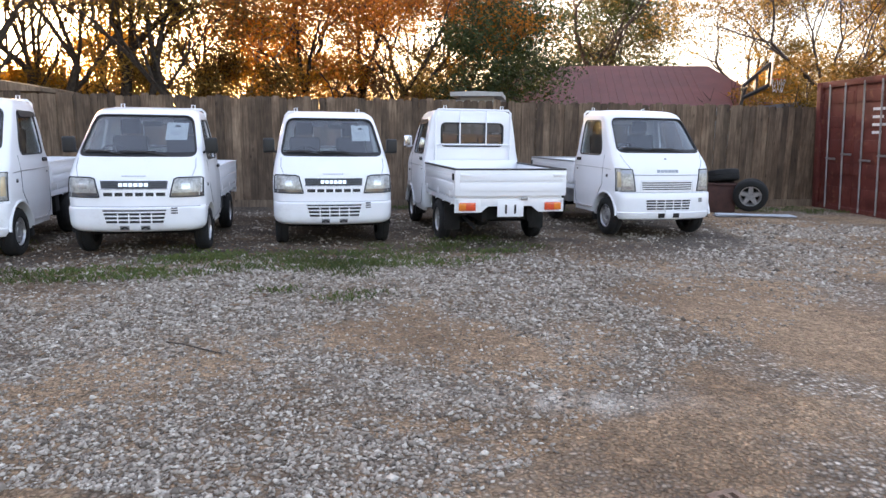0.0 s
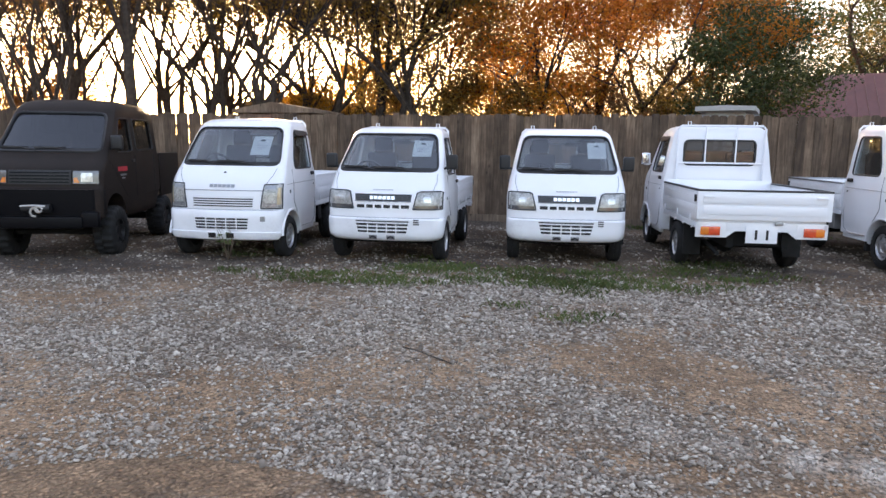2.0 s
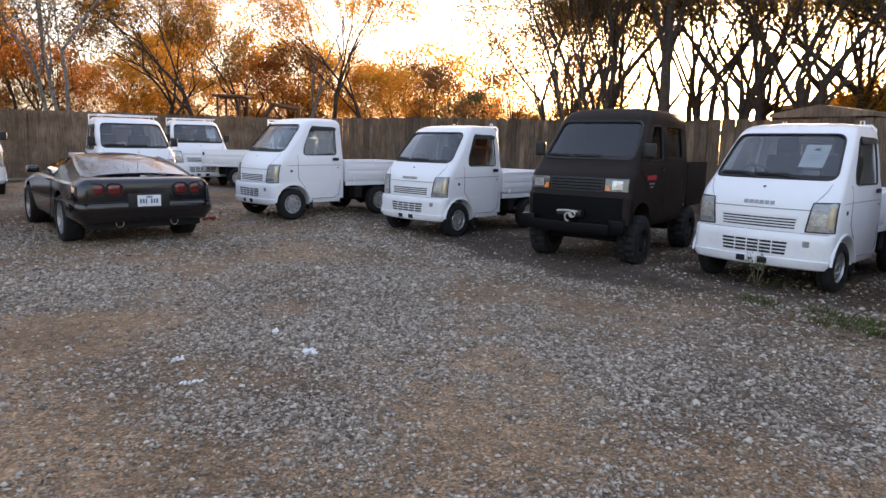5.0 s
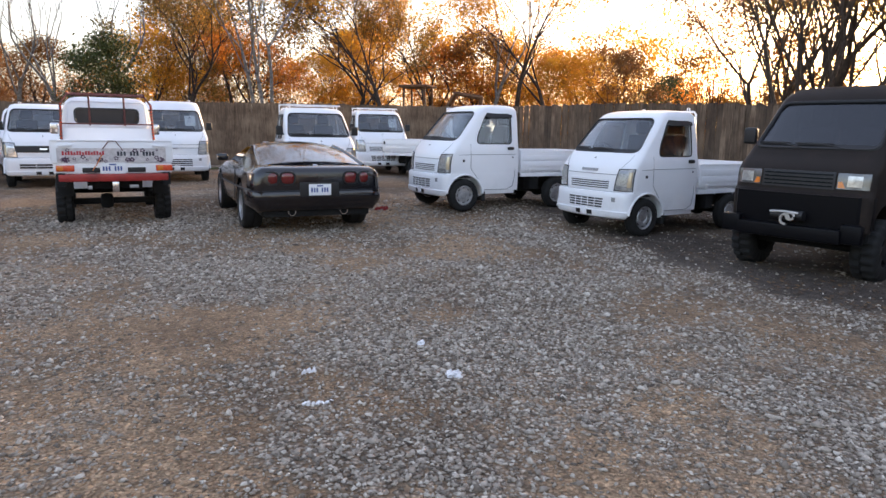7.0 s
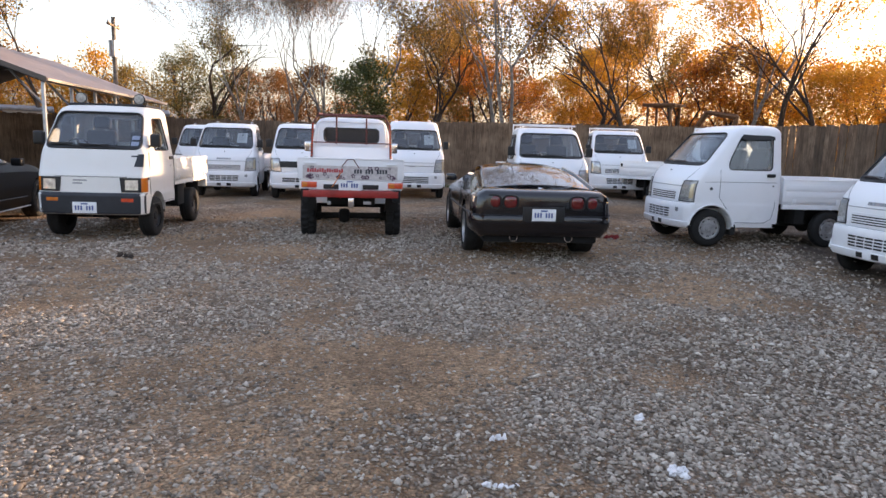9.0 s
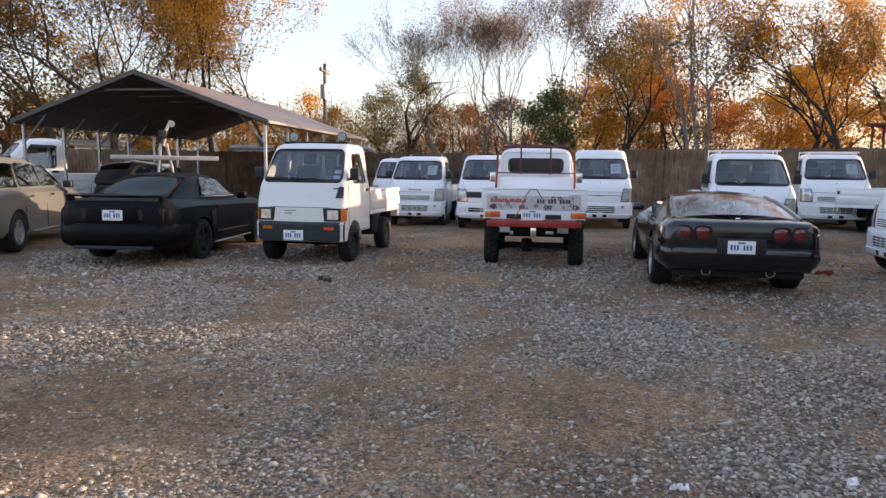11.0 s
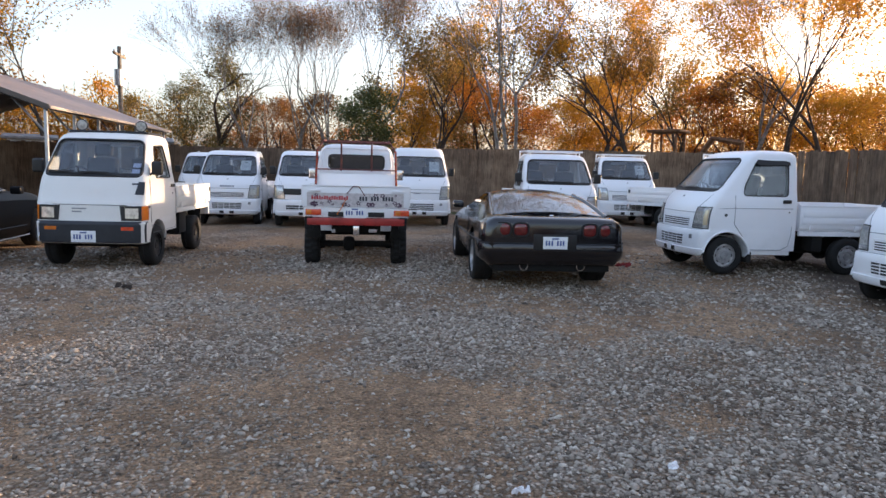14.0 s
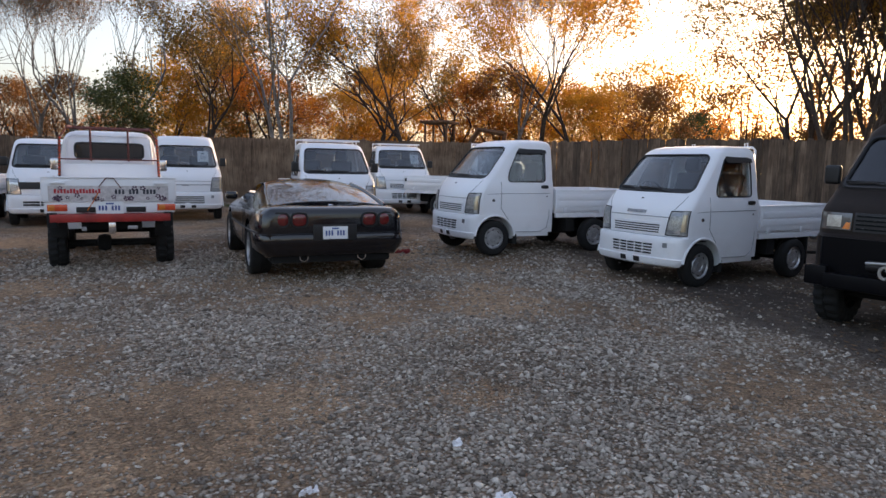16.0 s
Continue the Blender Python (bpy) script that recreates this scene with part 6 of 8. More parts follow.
    part("frame", f, CHASSIS, top)
    part("differential", lathe([(0, -0.1), (0.1, -0.07), (0.12, 0), (0.1, 0.07), (0, 0.1)], 14), CHASSIS, top, at=pose(0, 0.1, r))
    for s in (-1, 1):
        part("mudguard", box(-0.36, -0.345, s * 0.5, s * 0.69, 0.42, fl - 0.05, 0.003), RUBBER, top)
        for x in (0, off):
            wheel(top, x, s * 0.625, r, 0.20, 0.16, s, "offroad")
    return top


simple_rustbar = simple("rusty_red_bar", (0.15, 0.04, 0.03), 0.7, vary=0.5, scale=20)
simple_banner = simple("vinyl_banner", (0.62, 0.58, 0.58), 0.5, vary=0.25, scale=18)
simple_plum = simple("plum_print", (0.09, 0.04, 0.08), 0.6, vary=0.4, scale=50)


# ---------------------------------------------------------------- lifted dark crew truck
def dark_crew_truck(label, at):
    top = thing("crew_truck", label, "truck", "", at)
    cab = Cab([(0.46, 0.44, 0.665), (0.52, 0.50, 0.695), (0.86, 0.51, 0.70), (0.89, 0.475, 0.70), (1.08, 0.45, 0.70), (1.13, 0.41, 0.698), (1.25, 0.275, 0.69), (1.29, 0.24, 0.682), (1.55, 0.0, 0.655), (1.80, -0.215, 0.622), (1.87, -0.28, 0.606), (1.93, -0.36, 0.565), (1.97, -0.48, 0.50), (1.99, -0.64, 0.40)], -1.82, bow=0.055, corner=0.10)
    cab.roof_from = 1.80
    r, wb = 0.305, 1.95
    cab_shell(top, cab, MUDBROWN, DARKGLASS, "crew", (1.31, 0.615, 1.80, 0.555), [[(-1.60, 1.33), (-0.88, 1.33), (-0.88, 1.76), (-1.58, 1.76)], [(-0.74, 1.31), (-0.16, 1.31), (-0.20, 1.44), (-0.40, 1.75), (-0.74, 1.76)]], (0.45, 1.42, 1.72), lambda: arches([(0.0, 0.42)], 0.70, 0.37) + arches([(-1.95, 0.42)], 0.70, 0.37), 0.80, 1.92, PLASTIC, gasket=0.02)
    arch_liner(top, 0.0, 0.42, 0.372, 0.70)
    seats(top, -0.55, 0.62, 0.85, 1.65)
    part("dashboard", box(0.0, 0.2, -0.6, 0.6, 1.05, 1.26, 0.04), DASH, top)
    g = part("grille", cab.patch([(-0.36, 0.92), (0.36, 0.92), (0.36, 1.09), (-0.36, 1.09)], 0.008, 0.02), PLASTIC, top)
    for k in range(4):
        part("slat", cab.patch([(-0.34, 0.94 + k * 0.038), (0.34, 0.94 + k * 0.038), (0.34, 0.955 + k * 0.038), (-0.34, 0.955 + k * 0.038)], 0.014, 0.004, 4), MATTBLACK, g)
    for s in (-1, 1):
        hl = part("headlight", cab.patch([(s * 0.38, 0.93), (s * 0.66, 0.93), (s * 0.66, 1.085), (s * 0.38, 1.085)], 0.008, 0.02, 6), simple_smokelamp, top, "smoked headlamp")
        part("reflector", cab.patch([(s * 0.47, 0.955), (s * 0.60, 0.955), (s * 0.60, 1.06), (s * 0.47, 1.06)], 0.012, 0.004, 4), CLEARLAMP, hl)
        part("indicator", cab.patch([(s * 0.39, 0.94), (s * 0.455, 0.94), (s * 0.425, 1.0), (s * 0.39, 1.0)], 0.012, 0.004, 2), AMBER, hl)
    part("front_bumper", cab.patch([(-0.70, 0.54), (0.70, 0.54), (0.70, 0.86), (-0.70, 0.86)], 0.02, 0.05, 14), MATTBLACK, top)
    bb = box(0.50, 0.62, -0.52, 0.52, 0.40, 0.54, 0.02)
    box(0.50, 0.60, -0.70, -0.50, 0.41, 0.60, 0.03, bm=bb)
    box(0.50, 0.60, 0.50, 0.70, 0.41, 0.60, 0.03, bm=bb)
    part("bull_bar", bb, MATTBLACK, top)
    wch = part("winch", lathe([(0.0, -0.16), (0.05, -0.16), (0.05, 0.16), (0.0, 0.16)], 14), PLASTIC, top, at=pose(0.59, 0, 0.64))
    hk = tube([(0.64, -0.16, 0.67), (0.65, 0.0, 0.68), (0.64, 0.12, 0.67)], 0.012, 6)
    tube([(0.65 , 0.045 * math.cos(a), 0.60 + 0.05 * math.sin(a)) for a in [k * math.pi / 7 for k in range(12)]], 0.014, 6, bm=hk)
    tube([(0.65, 0.05 + 0.04 * math.cos(a), 0.635 + 0.035 * math.sin(a)) for a in [k * math.pi / 7 for k in range(14)]], 0.012, 6, bm=hk)
    part("winch_hook", hk, simple_palesteel, top, "pale steel winch hook")
    for s in (-1, 1):
        part("body_print", box(-0.45, -0.12, s * 0.701, s * 0.7035, 1.06, 1.12), REDINK, top)
        part("body_print", box(-0.40, -0.20, s * 0.701, s * 0.7035, 1.0, 1.025), BADGE, top)
        part("body_print", box(-0.36, -0.24, s * 0.701, s * 0.7035, 0.96, 0.98), BADGE, top)
        part("door_handle", box(-0.74, -0.62, s * 0.70, s * 0.716, 1.17, 1.21, 0.012), PLASTIC, top)
        part("door_seam", tube([(-0.78, s * 0.70, 1.27), (-0.78, s * 0.70, 0.70)], 0.005, 4), PLASTIC, top)
        part("door_seam", tube([(0.12, s * 0.70, 1.2), (0.0 - 0.42, s * 0.70, 0.72)], 0.004, 4), PLASTIC, top)
        part("rear_seam", tube([(-1.55, s * 0.70, 1.27), (-1.55, s * 0.70, 0.70)], 0.005, 4), PLASTIC, top)
    # short open bed behind the crew cab
    for s in (-1, 1):
        part("bed_side", box(-2.80, -1.84, s * 0.66, s * 0.70, 0.62, 1.28, 0.015), MUDBROWN, top)
    part("bed_floor", box(-2.78, -1.84, -0.66, 0.66, 0.78, 0.83), MUDBROWN, top)
    part("tailgate", box(-2.82, -2.78, -0.66, 0.66, 0.62, 1.26, 0.01), MUDBROWN, top)
    f = bmesh.new()
    for s in (-1, 1):
        box(-2.5, 0.4, s * 0.30 - 0.04, s * 0.30 + 0.04, 0.46, 0.56, 0.004, bm=f)
    tube([(-wb, -0.55, r), (-wb, 0.55, r)], 0.055, 10, bm=f)
    tube([(0, -0.55, r), (0, 0.55, r)], 0.05, 10, bm=f)
    box(-1.5, -0.45, -0.6, 0.6, 0.42, 0.55, 0.02, bm=f)
    part("frame", f, CHASSIS, top)
    for x in (0.0, -wb):
        for s in (-1, 1):
            wheel(top, x, s * 0.62, r, 0.23, 0.165, s, "offroad")
    return top


simple_smokelamp = simple("smoked_lamp", (0.10, 0.10, 0.105), 0.1, 0.3, coat=1.0, vary=0.3)
simple_palesteel = simple("pale_steel", (0.62, 0.60, 0.56), 0.35, 0.5, vary=0.2)


# ---------------------------------------------------------------- cars
def car_shell(stations, n=44):
    """Skin from stations (x, half width, floor z, shoulder z, top z, top half width), eased into one another along x."""
    rings = []
    xs = sorted({st[0] for st in stations} | {stations[0][0] + (stations[-1][0] - stations[0][0]) * k / n for k in range(n + 1)})
    stations = [[x] + curve_through(stations, x) for x in xs]
    for x, hw, z0, zs, zt, tw in stations:
        pts = [(x, hw * 0.90, z0), (x, hw * 0.99, z0 + 0.10), (x, hw, (z0 + zs) * 0.55), (x, hw * 0.985, zs - 0.05), (x, hw * 0.93, zs)]
        pts += [(x, tw + (hw * 0.93 - tw) * 0.35, zs + (zt - zs) * 0.62), (x, tw, zt - (zt - zs) * 0.12), (x, tw * 0.75, zt - (zt - zs) * 0.02), (x, 0, zt)]
        rings.append(pts + [(px, -py, pz) for px, py, pz in pts[-2::-1]])
    return loft(rings)


def wedge_coupe(label, at):
    """Low black hatchback coupe; origin under the rear axle, nose towards +x."""
    top = thing("sports_car", label, "car", "", at)
    S = [(-0.985, 0.775, 0.42, 0.80, 0.835, 0.67), (-0.975, 0.81, 0.38, 0.835, 0.872, 0.705), (-0.94, 0.855, 0.34, 0.862, 0.902, 0.735), (-0.85, 0.885, 0.31, 0.878, 0.926, 0.745), (-0.60, 0.905, 0.30, 0.884, 0.940, 0.75), (-0.2, 0.91, 0.27, 0.884, 0.948, 0.745), (0.4, 0.905, 0.24, 0.875, 0.945, 0.735),
         (1.2, 0.895, 0.23, 0.86, 0.93, 0.73), (1.9, 0.89, 0.23, 0.84, 0.91, 0.74), (2.44, 0.885, 0.23, 0.81, 0.875, 0.74), (3.0, 0.86, 0.25, 0.70, 0.76, 0.72), (3.42, 0.78, 0.30, 0.60, 0.64, 0.64), (3.55, 0.66, 0.35, 0.54, 0.56, 0.5)]
    r = 0.325
    part("body", cut(car_shell(S, 60), arches([(0.0, r + 0.02), (2.44, r + 0.02)], 0.905, 0.375, 0.36)), BLACKPAINT, top)
    arch_liner(top, 0.0, r + 0.02, 0.377, 0.90)
    arch_liner(top, 2.44, r + 0.02, 0.377, 0.885)

    def lens(keys, nm, m, rise, n=14, rows=12, thick=0.006):
        """A domed pane through keys of (x, edge z, half width)."""
        b = bmesh.new()
        hi, lo = [], []
        for j in range(rows + 1):
            x = keys[0][0] + (keys[-1][0] - keys[0][0]) * j / rows
            z, w = curve_through(keys, x)
            line = [Vector((x - 0.03 * (u * u) * (1 if keys[0][0] < 0 else 0), u * w, z + rise * (1 - abs(u) ** 2.4))) for u in (-1 + 2 * k / n for k in range(n + 1))]
            hi.append([b.verts.new(p) for p in line])
            lo.append([b.verts.new(p - Vector((0, 0, thick))) for p in line])
        for j in range(rows):
            for k in range(n):
                b.faces.new((hi[j][k], hi[j][k + 1], hi[j + 1][k + 1], hi[j + 1][k]))
                b.faces.new((lo[j][k], lo[j + 1][k], lo[j + 1][k + 1], lo[j][k + 1]))
            for k in (0, n):
                b.faces.new((hi[j][k], hi[j + 1][k], lo[j + 1][k], lo[j][k]))
        return part(nm, b, m, top)
    HATCH = [(-0.64, 0.922, 0.725), (-0.30, 1.002, 0.70), (0.10, 1.09, 0.66), (0.40, 1.142, 0.61), (0.52, 1.155, 0.60)]
    lens(HATCH, "hatch_glass", DARKGLASS, 0.055)
    lens([(0.52, 1.155, 0.60), (0.85, 1.165, 0.585), (1.15, 1.145, 0.57)], "roof_panel", BLACKPAINT, 0.06)
    lens([(1.15, 1.145, 0.57), (1.5, 1.03, 0.62), (1.92, 0.87, 0.68)], "windshield", DARKGLASS, 0.06)
    for s in (-1, 1):
        part("hatch_rail", tube([(x - 0.03, s * w, z + 0.004) for x, z, w in HATCH], 0.024, 6), BLACKPAINT, top)
        q = [(x, s * w, z) for x, z, w in HATCH]
        low = [(x, s * 0.865, 0.868) for x, _, _ in HATCH]
        b = bmesh.new()
        rows = [[b.verts.new(p) for p in line] for line in (q, [tuple((Vector(u) + Vector(v)) * 0.5 + Vector((0, s * 0.035, 0.0))) for u, v in zip(q, low)], low)]
        for r0, r1 in zip(rows, rows[1:]):
            for k in range(len(HATCH) - 1):
                b.faces.new((r0[k], r0[k + 1], r1[k + 1], r1[k]))
        bmesh.ops.solidify(b, geom=b.faces[:], thickness=0.012)
        part("quarter_panel", b, BLACKPAINT, top)
        part("side_window", slab([(0.62, s * 0.82, 0.915), (1.66, s * 0.80, 0.90), (1.14, s * 0.59, 1.13), (0.66, s * 0.615, 1.14)][:: s], 0.006), DARKGLASS, top)
        part("door_mirror", box(1.40, 1.56, s * 0.87, s * 1.04, 0.90, 1.01, 0.04, 3), BLACKPAINT, top)
        part("side_strip", tube([(-0.86, s * 0.895, 0.615), (-0.4, s * 0.915, 0.60), (0.4, s * 0.918, 0.585), (2.0, s * 0.905, 0.57)], 0.010, 5), PLASTIC, top)
        part("door_seam", tube([(0.52, s * 0.895, 0.87), (0.50, s * 0.913, 0.6), (0.6, s * 0.905, 0.30)], 0.005, 4), PLASTIC, top)
        for y in (0.43, 0.645):
            def ring(rad, x):
                pts = []
                for k in range(24):
                    a = k * math.pi / 12
                    c, d = math.cos(a), math.sin(a)
                    f = (abs(c) ** 3.2 + abs(d) ** 3.2) ** (-1 / 3.2)
                    pts.append((x, rad * 1.06 * f * c, rad * 0.94 * f * d))
                return pts
            at_y = pose(-0.985 + (0.014 if y > 0.6 else 0.0), s * y, 0.772, 0, 0, s * (-9 if y > 0.6 else -3))
            tl = part("tail_light", loft([ring(0.078, 0.02), ring(0.078, -0.006), ring(0.066, -0.016), ring(0.03, -0.021)]), REDLENS, top, "round-cornered dark red lamp", at=at_y)
            rr = ring(0.089, -0.006)
            part("lamp_ring", tube(rr + rr[:1], 0.013, 6), PLASTIC, tl)
        part("exhaust", lathe([(0.045, -0.06), (0.055, -0.06), (0.055, 0.25), (0.045, 0.25)], 14), CHROME, top, at=pose(-0.84, s * 0.36, 0.31, 0, 0, -90))
        for x in (0.0, 2.44):
            wheel(top, x, s * 0.775, r, 0.26, 0.225, s, "star")
    # lower bumper skin with its groove and the recessed plate
    out = ((-1.002, 0.0), (-1.0, 0.5), (-0.992, 0.74), (-0.968, 0.835), (-0.90, 0.892), (-0.72, 0.918), (-0.48, 0.922))
    plan = list(out) + [(x, -y) for x, y in out[:0:-1]]
    part("bumper", loft([[(x + dx * (1 if x < -0.8 else 0.3), y * ky, z) for x, y in plan] for z, dx, ky in ((0.33, 0.16, 0.90), (0.355, 0.09, 0.95), (0.40, 0.035, 0.985), (0.47, 0.0, 1.0), (0.575, 0.0, 1.0), (0.598, 0.012, 0.99))]), BLACKPAINT, top)
    groove = [(x + 0.004, y * 0.995, 0.604) for x, y in out[::-1]] + [(x + 0.004, -y * 0.995, 0.604) for x, y in out[1:]]
    part("bumper_groove", tube(groove, 0.006, 5), BUMPERGREY, top)
    part("plate_recess", box(-1.004, -0.96, -0.27, 0.27, 0.52, 0.715, 0.01), PLASTIC, top)
    plate(top, -1.006, 0, 0.615, -1)
    part("high_brake_light", box(-0.962, -0.90, -0.12, 0.12, 0.858, 0.885, 0.008), REDLENS, top)
    part("rear_valance", box(-0.88, -0.5, -0.74, 0.74, 0.24, 0.345, 0.03), CHASSIS, top)
    part("deck_badge", lathe([(0.0, 0.949), (0.03, 0.948), (0.034, 0.935)], 14, axis="z"), CHROME, top, at=pose(-0.76, 0, 0))
    part("interior", box(-0.2, 1.7, -0.62, 0.62, 0.55, 0.86, 0.05), DASH, top)
    for s in (-1, 1):
        part("seat", box(0.55, 0.68, s * 0.36 - 0.22, s * 0.36 + 0.22, 0.8, 1.06, 0.05, 3), SEAT, top)
    return top


def rear_coupe(label, at):
    """Matt black two-door coupe with a spoiler; origin under the rear axle."""
    top = thing("coupe", label, "car", "", at)
    S = [(-1.07, 0.72, 0.40, 0.78, 0.86, 0.66), (-1.0, 0.83, 0.32, 0.88, 0.97, 0.74), (-0.80, 0.89, 0.27, 0.91, 1.0, 0.76), (-0.3, 0.915, 0.24, 0.92, 0.99, 0.76), (0.3, 0.915, 0.22, 0.91, 0.97, 0.76), (1.2, 0.90, 0.21, 0.88, 0.95, 0.76),
         (1.8, 0.90, 0.21, 0.87, 0.96, 0.76), (2.57, 0.90, 0.22, 0.83, 0.92, 0.74), (3.2, 0.86, 0.25, 0.70, 0.80, 0.7), (3.5, 0.74, 0.3, 0.6, 0.66, 0.6)]
    r = 0.325
    body = cut(car_shell(S), arches([(0.0, r), (2.57, r)], 0.915, 0.37, 0.36))
    part("body", body, MATTBLACK, top)
    arch_liner(top, 0.0, r, 0.372, 0.915)
    arch_liner(top, 2.57, r, 0.372, 0.90)
    roof = loft([[(x, y, z) for y, z in ((0.76 * w, 0.95 + 0.0 * h), (0.66 * w, 0.95 + 0.55 * h), (0.56 * w, 0.95 + 0.9 * h), (0.3 * w, 0.95 + h), (-0.3 * w, 0.95 + h), (-0.56 * w, 0.95 + 0.9 * h), (-0.66 * w, 0.95 + 0.55 * h), (-0.76 * w, 0.95))] for x, h, w in ((-0.60, 0.03, 0.96), (-0.25, 0.19, 1.0), (0.05, 0.315, 1.0), (0.3, 0.395, 1.0), (0.6, 0.435, 1.0), (0.95, 0.425, 1.0), (1.25, 0.33, 1.0), (1.85, 0.01, 0.96))])
    part("roof", roof, MATTBLACK, top)
    prof = ((-0.56, 0.88), (-0.42, 0.955), (-0.2, 1.0), (0.0, 1.0), (0.2, 1.0), (0.42, 0.955), (0.56, 0.88))
    pane = [[(x - 0.012 * k, y * w, 0.95 + h * u + 0.014 * k) for y, u in prof] for k in (1,) for x, h, w in ((-0.56, 0.045, 1.08), (-0.25, 0.19, 1.02), (0.05, 0.315, 0.96), (0.24, 0.378, 0.92))]
    b = bmesh.new()
    rows = [[b.verts.new(p) for p in ring] for ring in pane]
    for r0, r1 in zip(rows, rows[1:]):
        for k in range(6):
            b.faces.new((r0[k], r0[k + 1], r1[k + 1], r1[k]))
    bmesh.ops.solidify(b, geom=b.faces[:], thickness=0.006)
    part("rear_glass", b, simple_backglass, top, "smoked rear window")
    for s in (-1, 1):
        part("side_window", slab(rounded([(0.30, s * 0.745, 1.02), (1.52, s * 0.745, 1.0), (1.12, s * 0.625, 1.27), (0.50, s * 0.605, 1.315)], 0.04)[:: s], 0.006), DARKGLASS, top)
        part("window_strip", tube([(0.25, s * 0.765, 1.0), (1.6, s * 0.765, 0.98)], 0.010, 5), GALV, top)
        part("side_crease", tube([(0.5, s * 0.92, 0.42), (2.0, s * 0.905, 0.40)], 0.012, 5), BUMPERGREY, top)
        part("sill_strip", tube([(0.45, s * 0.90, 0.24), (2.1, s * 0.90, 0.24)], 0.012, 5), GALV, top)
        part("door_handle", box(0.58, 0.72, s * 0.905, s * 0.925, 0.80, 0.84, 0.01), PLASTIC, top)
        part("door_mirror", box(1.42, 1.56, s * 0.90, s * 1.06, 0.93, 1.05, 0.03, 3), MATTBLACK, top)
        part("tail_light", loft([[(-1.075, s * 0.40, z) for z in (0.70, 0.86)] + [(-1.045, s * 0.76, z) for z in (0.87, 0.68)], [(-1.0, s * 0.40, z) for z in (0.70, 0.86)] + [(-0.95, s * 0.80, z) for z in (0.87, 0.68)]]), simple_smokered, top, "blacked-out tail lamp")
        part("quarter_scoop", box(0.30, 0.48, s * 0.905, s * 0.922, 0.55, 0.78, 0.02), PLASTIC, top)
        for x in (0.0, 2.57):
            wheel(top, x, s * 0.79, r, 0.235, 0.215, s, "dark")
    part("trunk_panel", box(-1.085, -1.0, -0.40, 0.40, 0.62, 0.89, 0.02), MATTBLACK, top)
    plate(top, -1.092, -0.02, 0.765, -1)
    part("bumper", loft([[(x + dx, y * ky, z) for x, y in ((-1.12, 0.0), (-1.11, 0.5), (-1.06, 0.80), (-0.92, 0.90), (-0.5, 0.92), (-0.5, -0.92), (-0.92, -0.90), (-1.06, -0.80), (-1.11, -0.5))] for z, dx, ky in ((0.28, 0.10, 0.92), (0.33, 0.03, 0.97), (0.40, 0.0, 1.0), (0.58, 0.0, 1.0), (0.64, 0.03, 0.975))]), MATTBLACK, top)
    part("valance", box(-1.10, -0.6, -0.6, 0.6, 0.26, 0.315, 0.02), BUMPERGREY, top)
    sp = loft([[(-1.05 + 0.05 * abs(y), y, 1.03), (-0.90, y, 1.045), (-0.90, y, 1.065), (-1.06 + 0.05 * abs(y), y, 1.05)] for y in (-0.74, -0.4, 0.0, 0.4, 0.74)])
    part("spoiler", sp, MATTBLACK, top)
    for s in (-1, 1):
        part("spoiler_foot", box(-1.0, -0.88, s * 0.70 - 0.03, s * 0.70 + 0.03, 0.97, 1.04, 0.01), MATTBLACK, top)
    return top


simple_backglass = simple("smoked_back_glass", (0.006, 0.007, 0.009), 0.05, coat=0.0, vary=0.1)
simple_smokered = simple("smoked_red_lens", (0.02, 0.010, 0.012), 0.12, coat=1.0, vary=0.3)


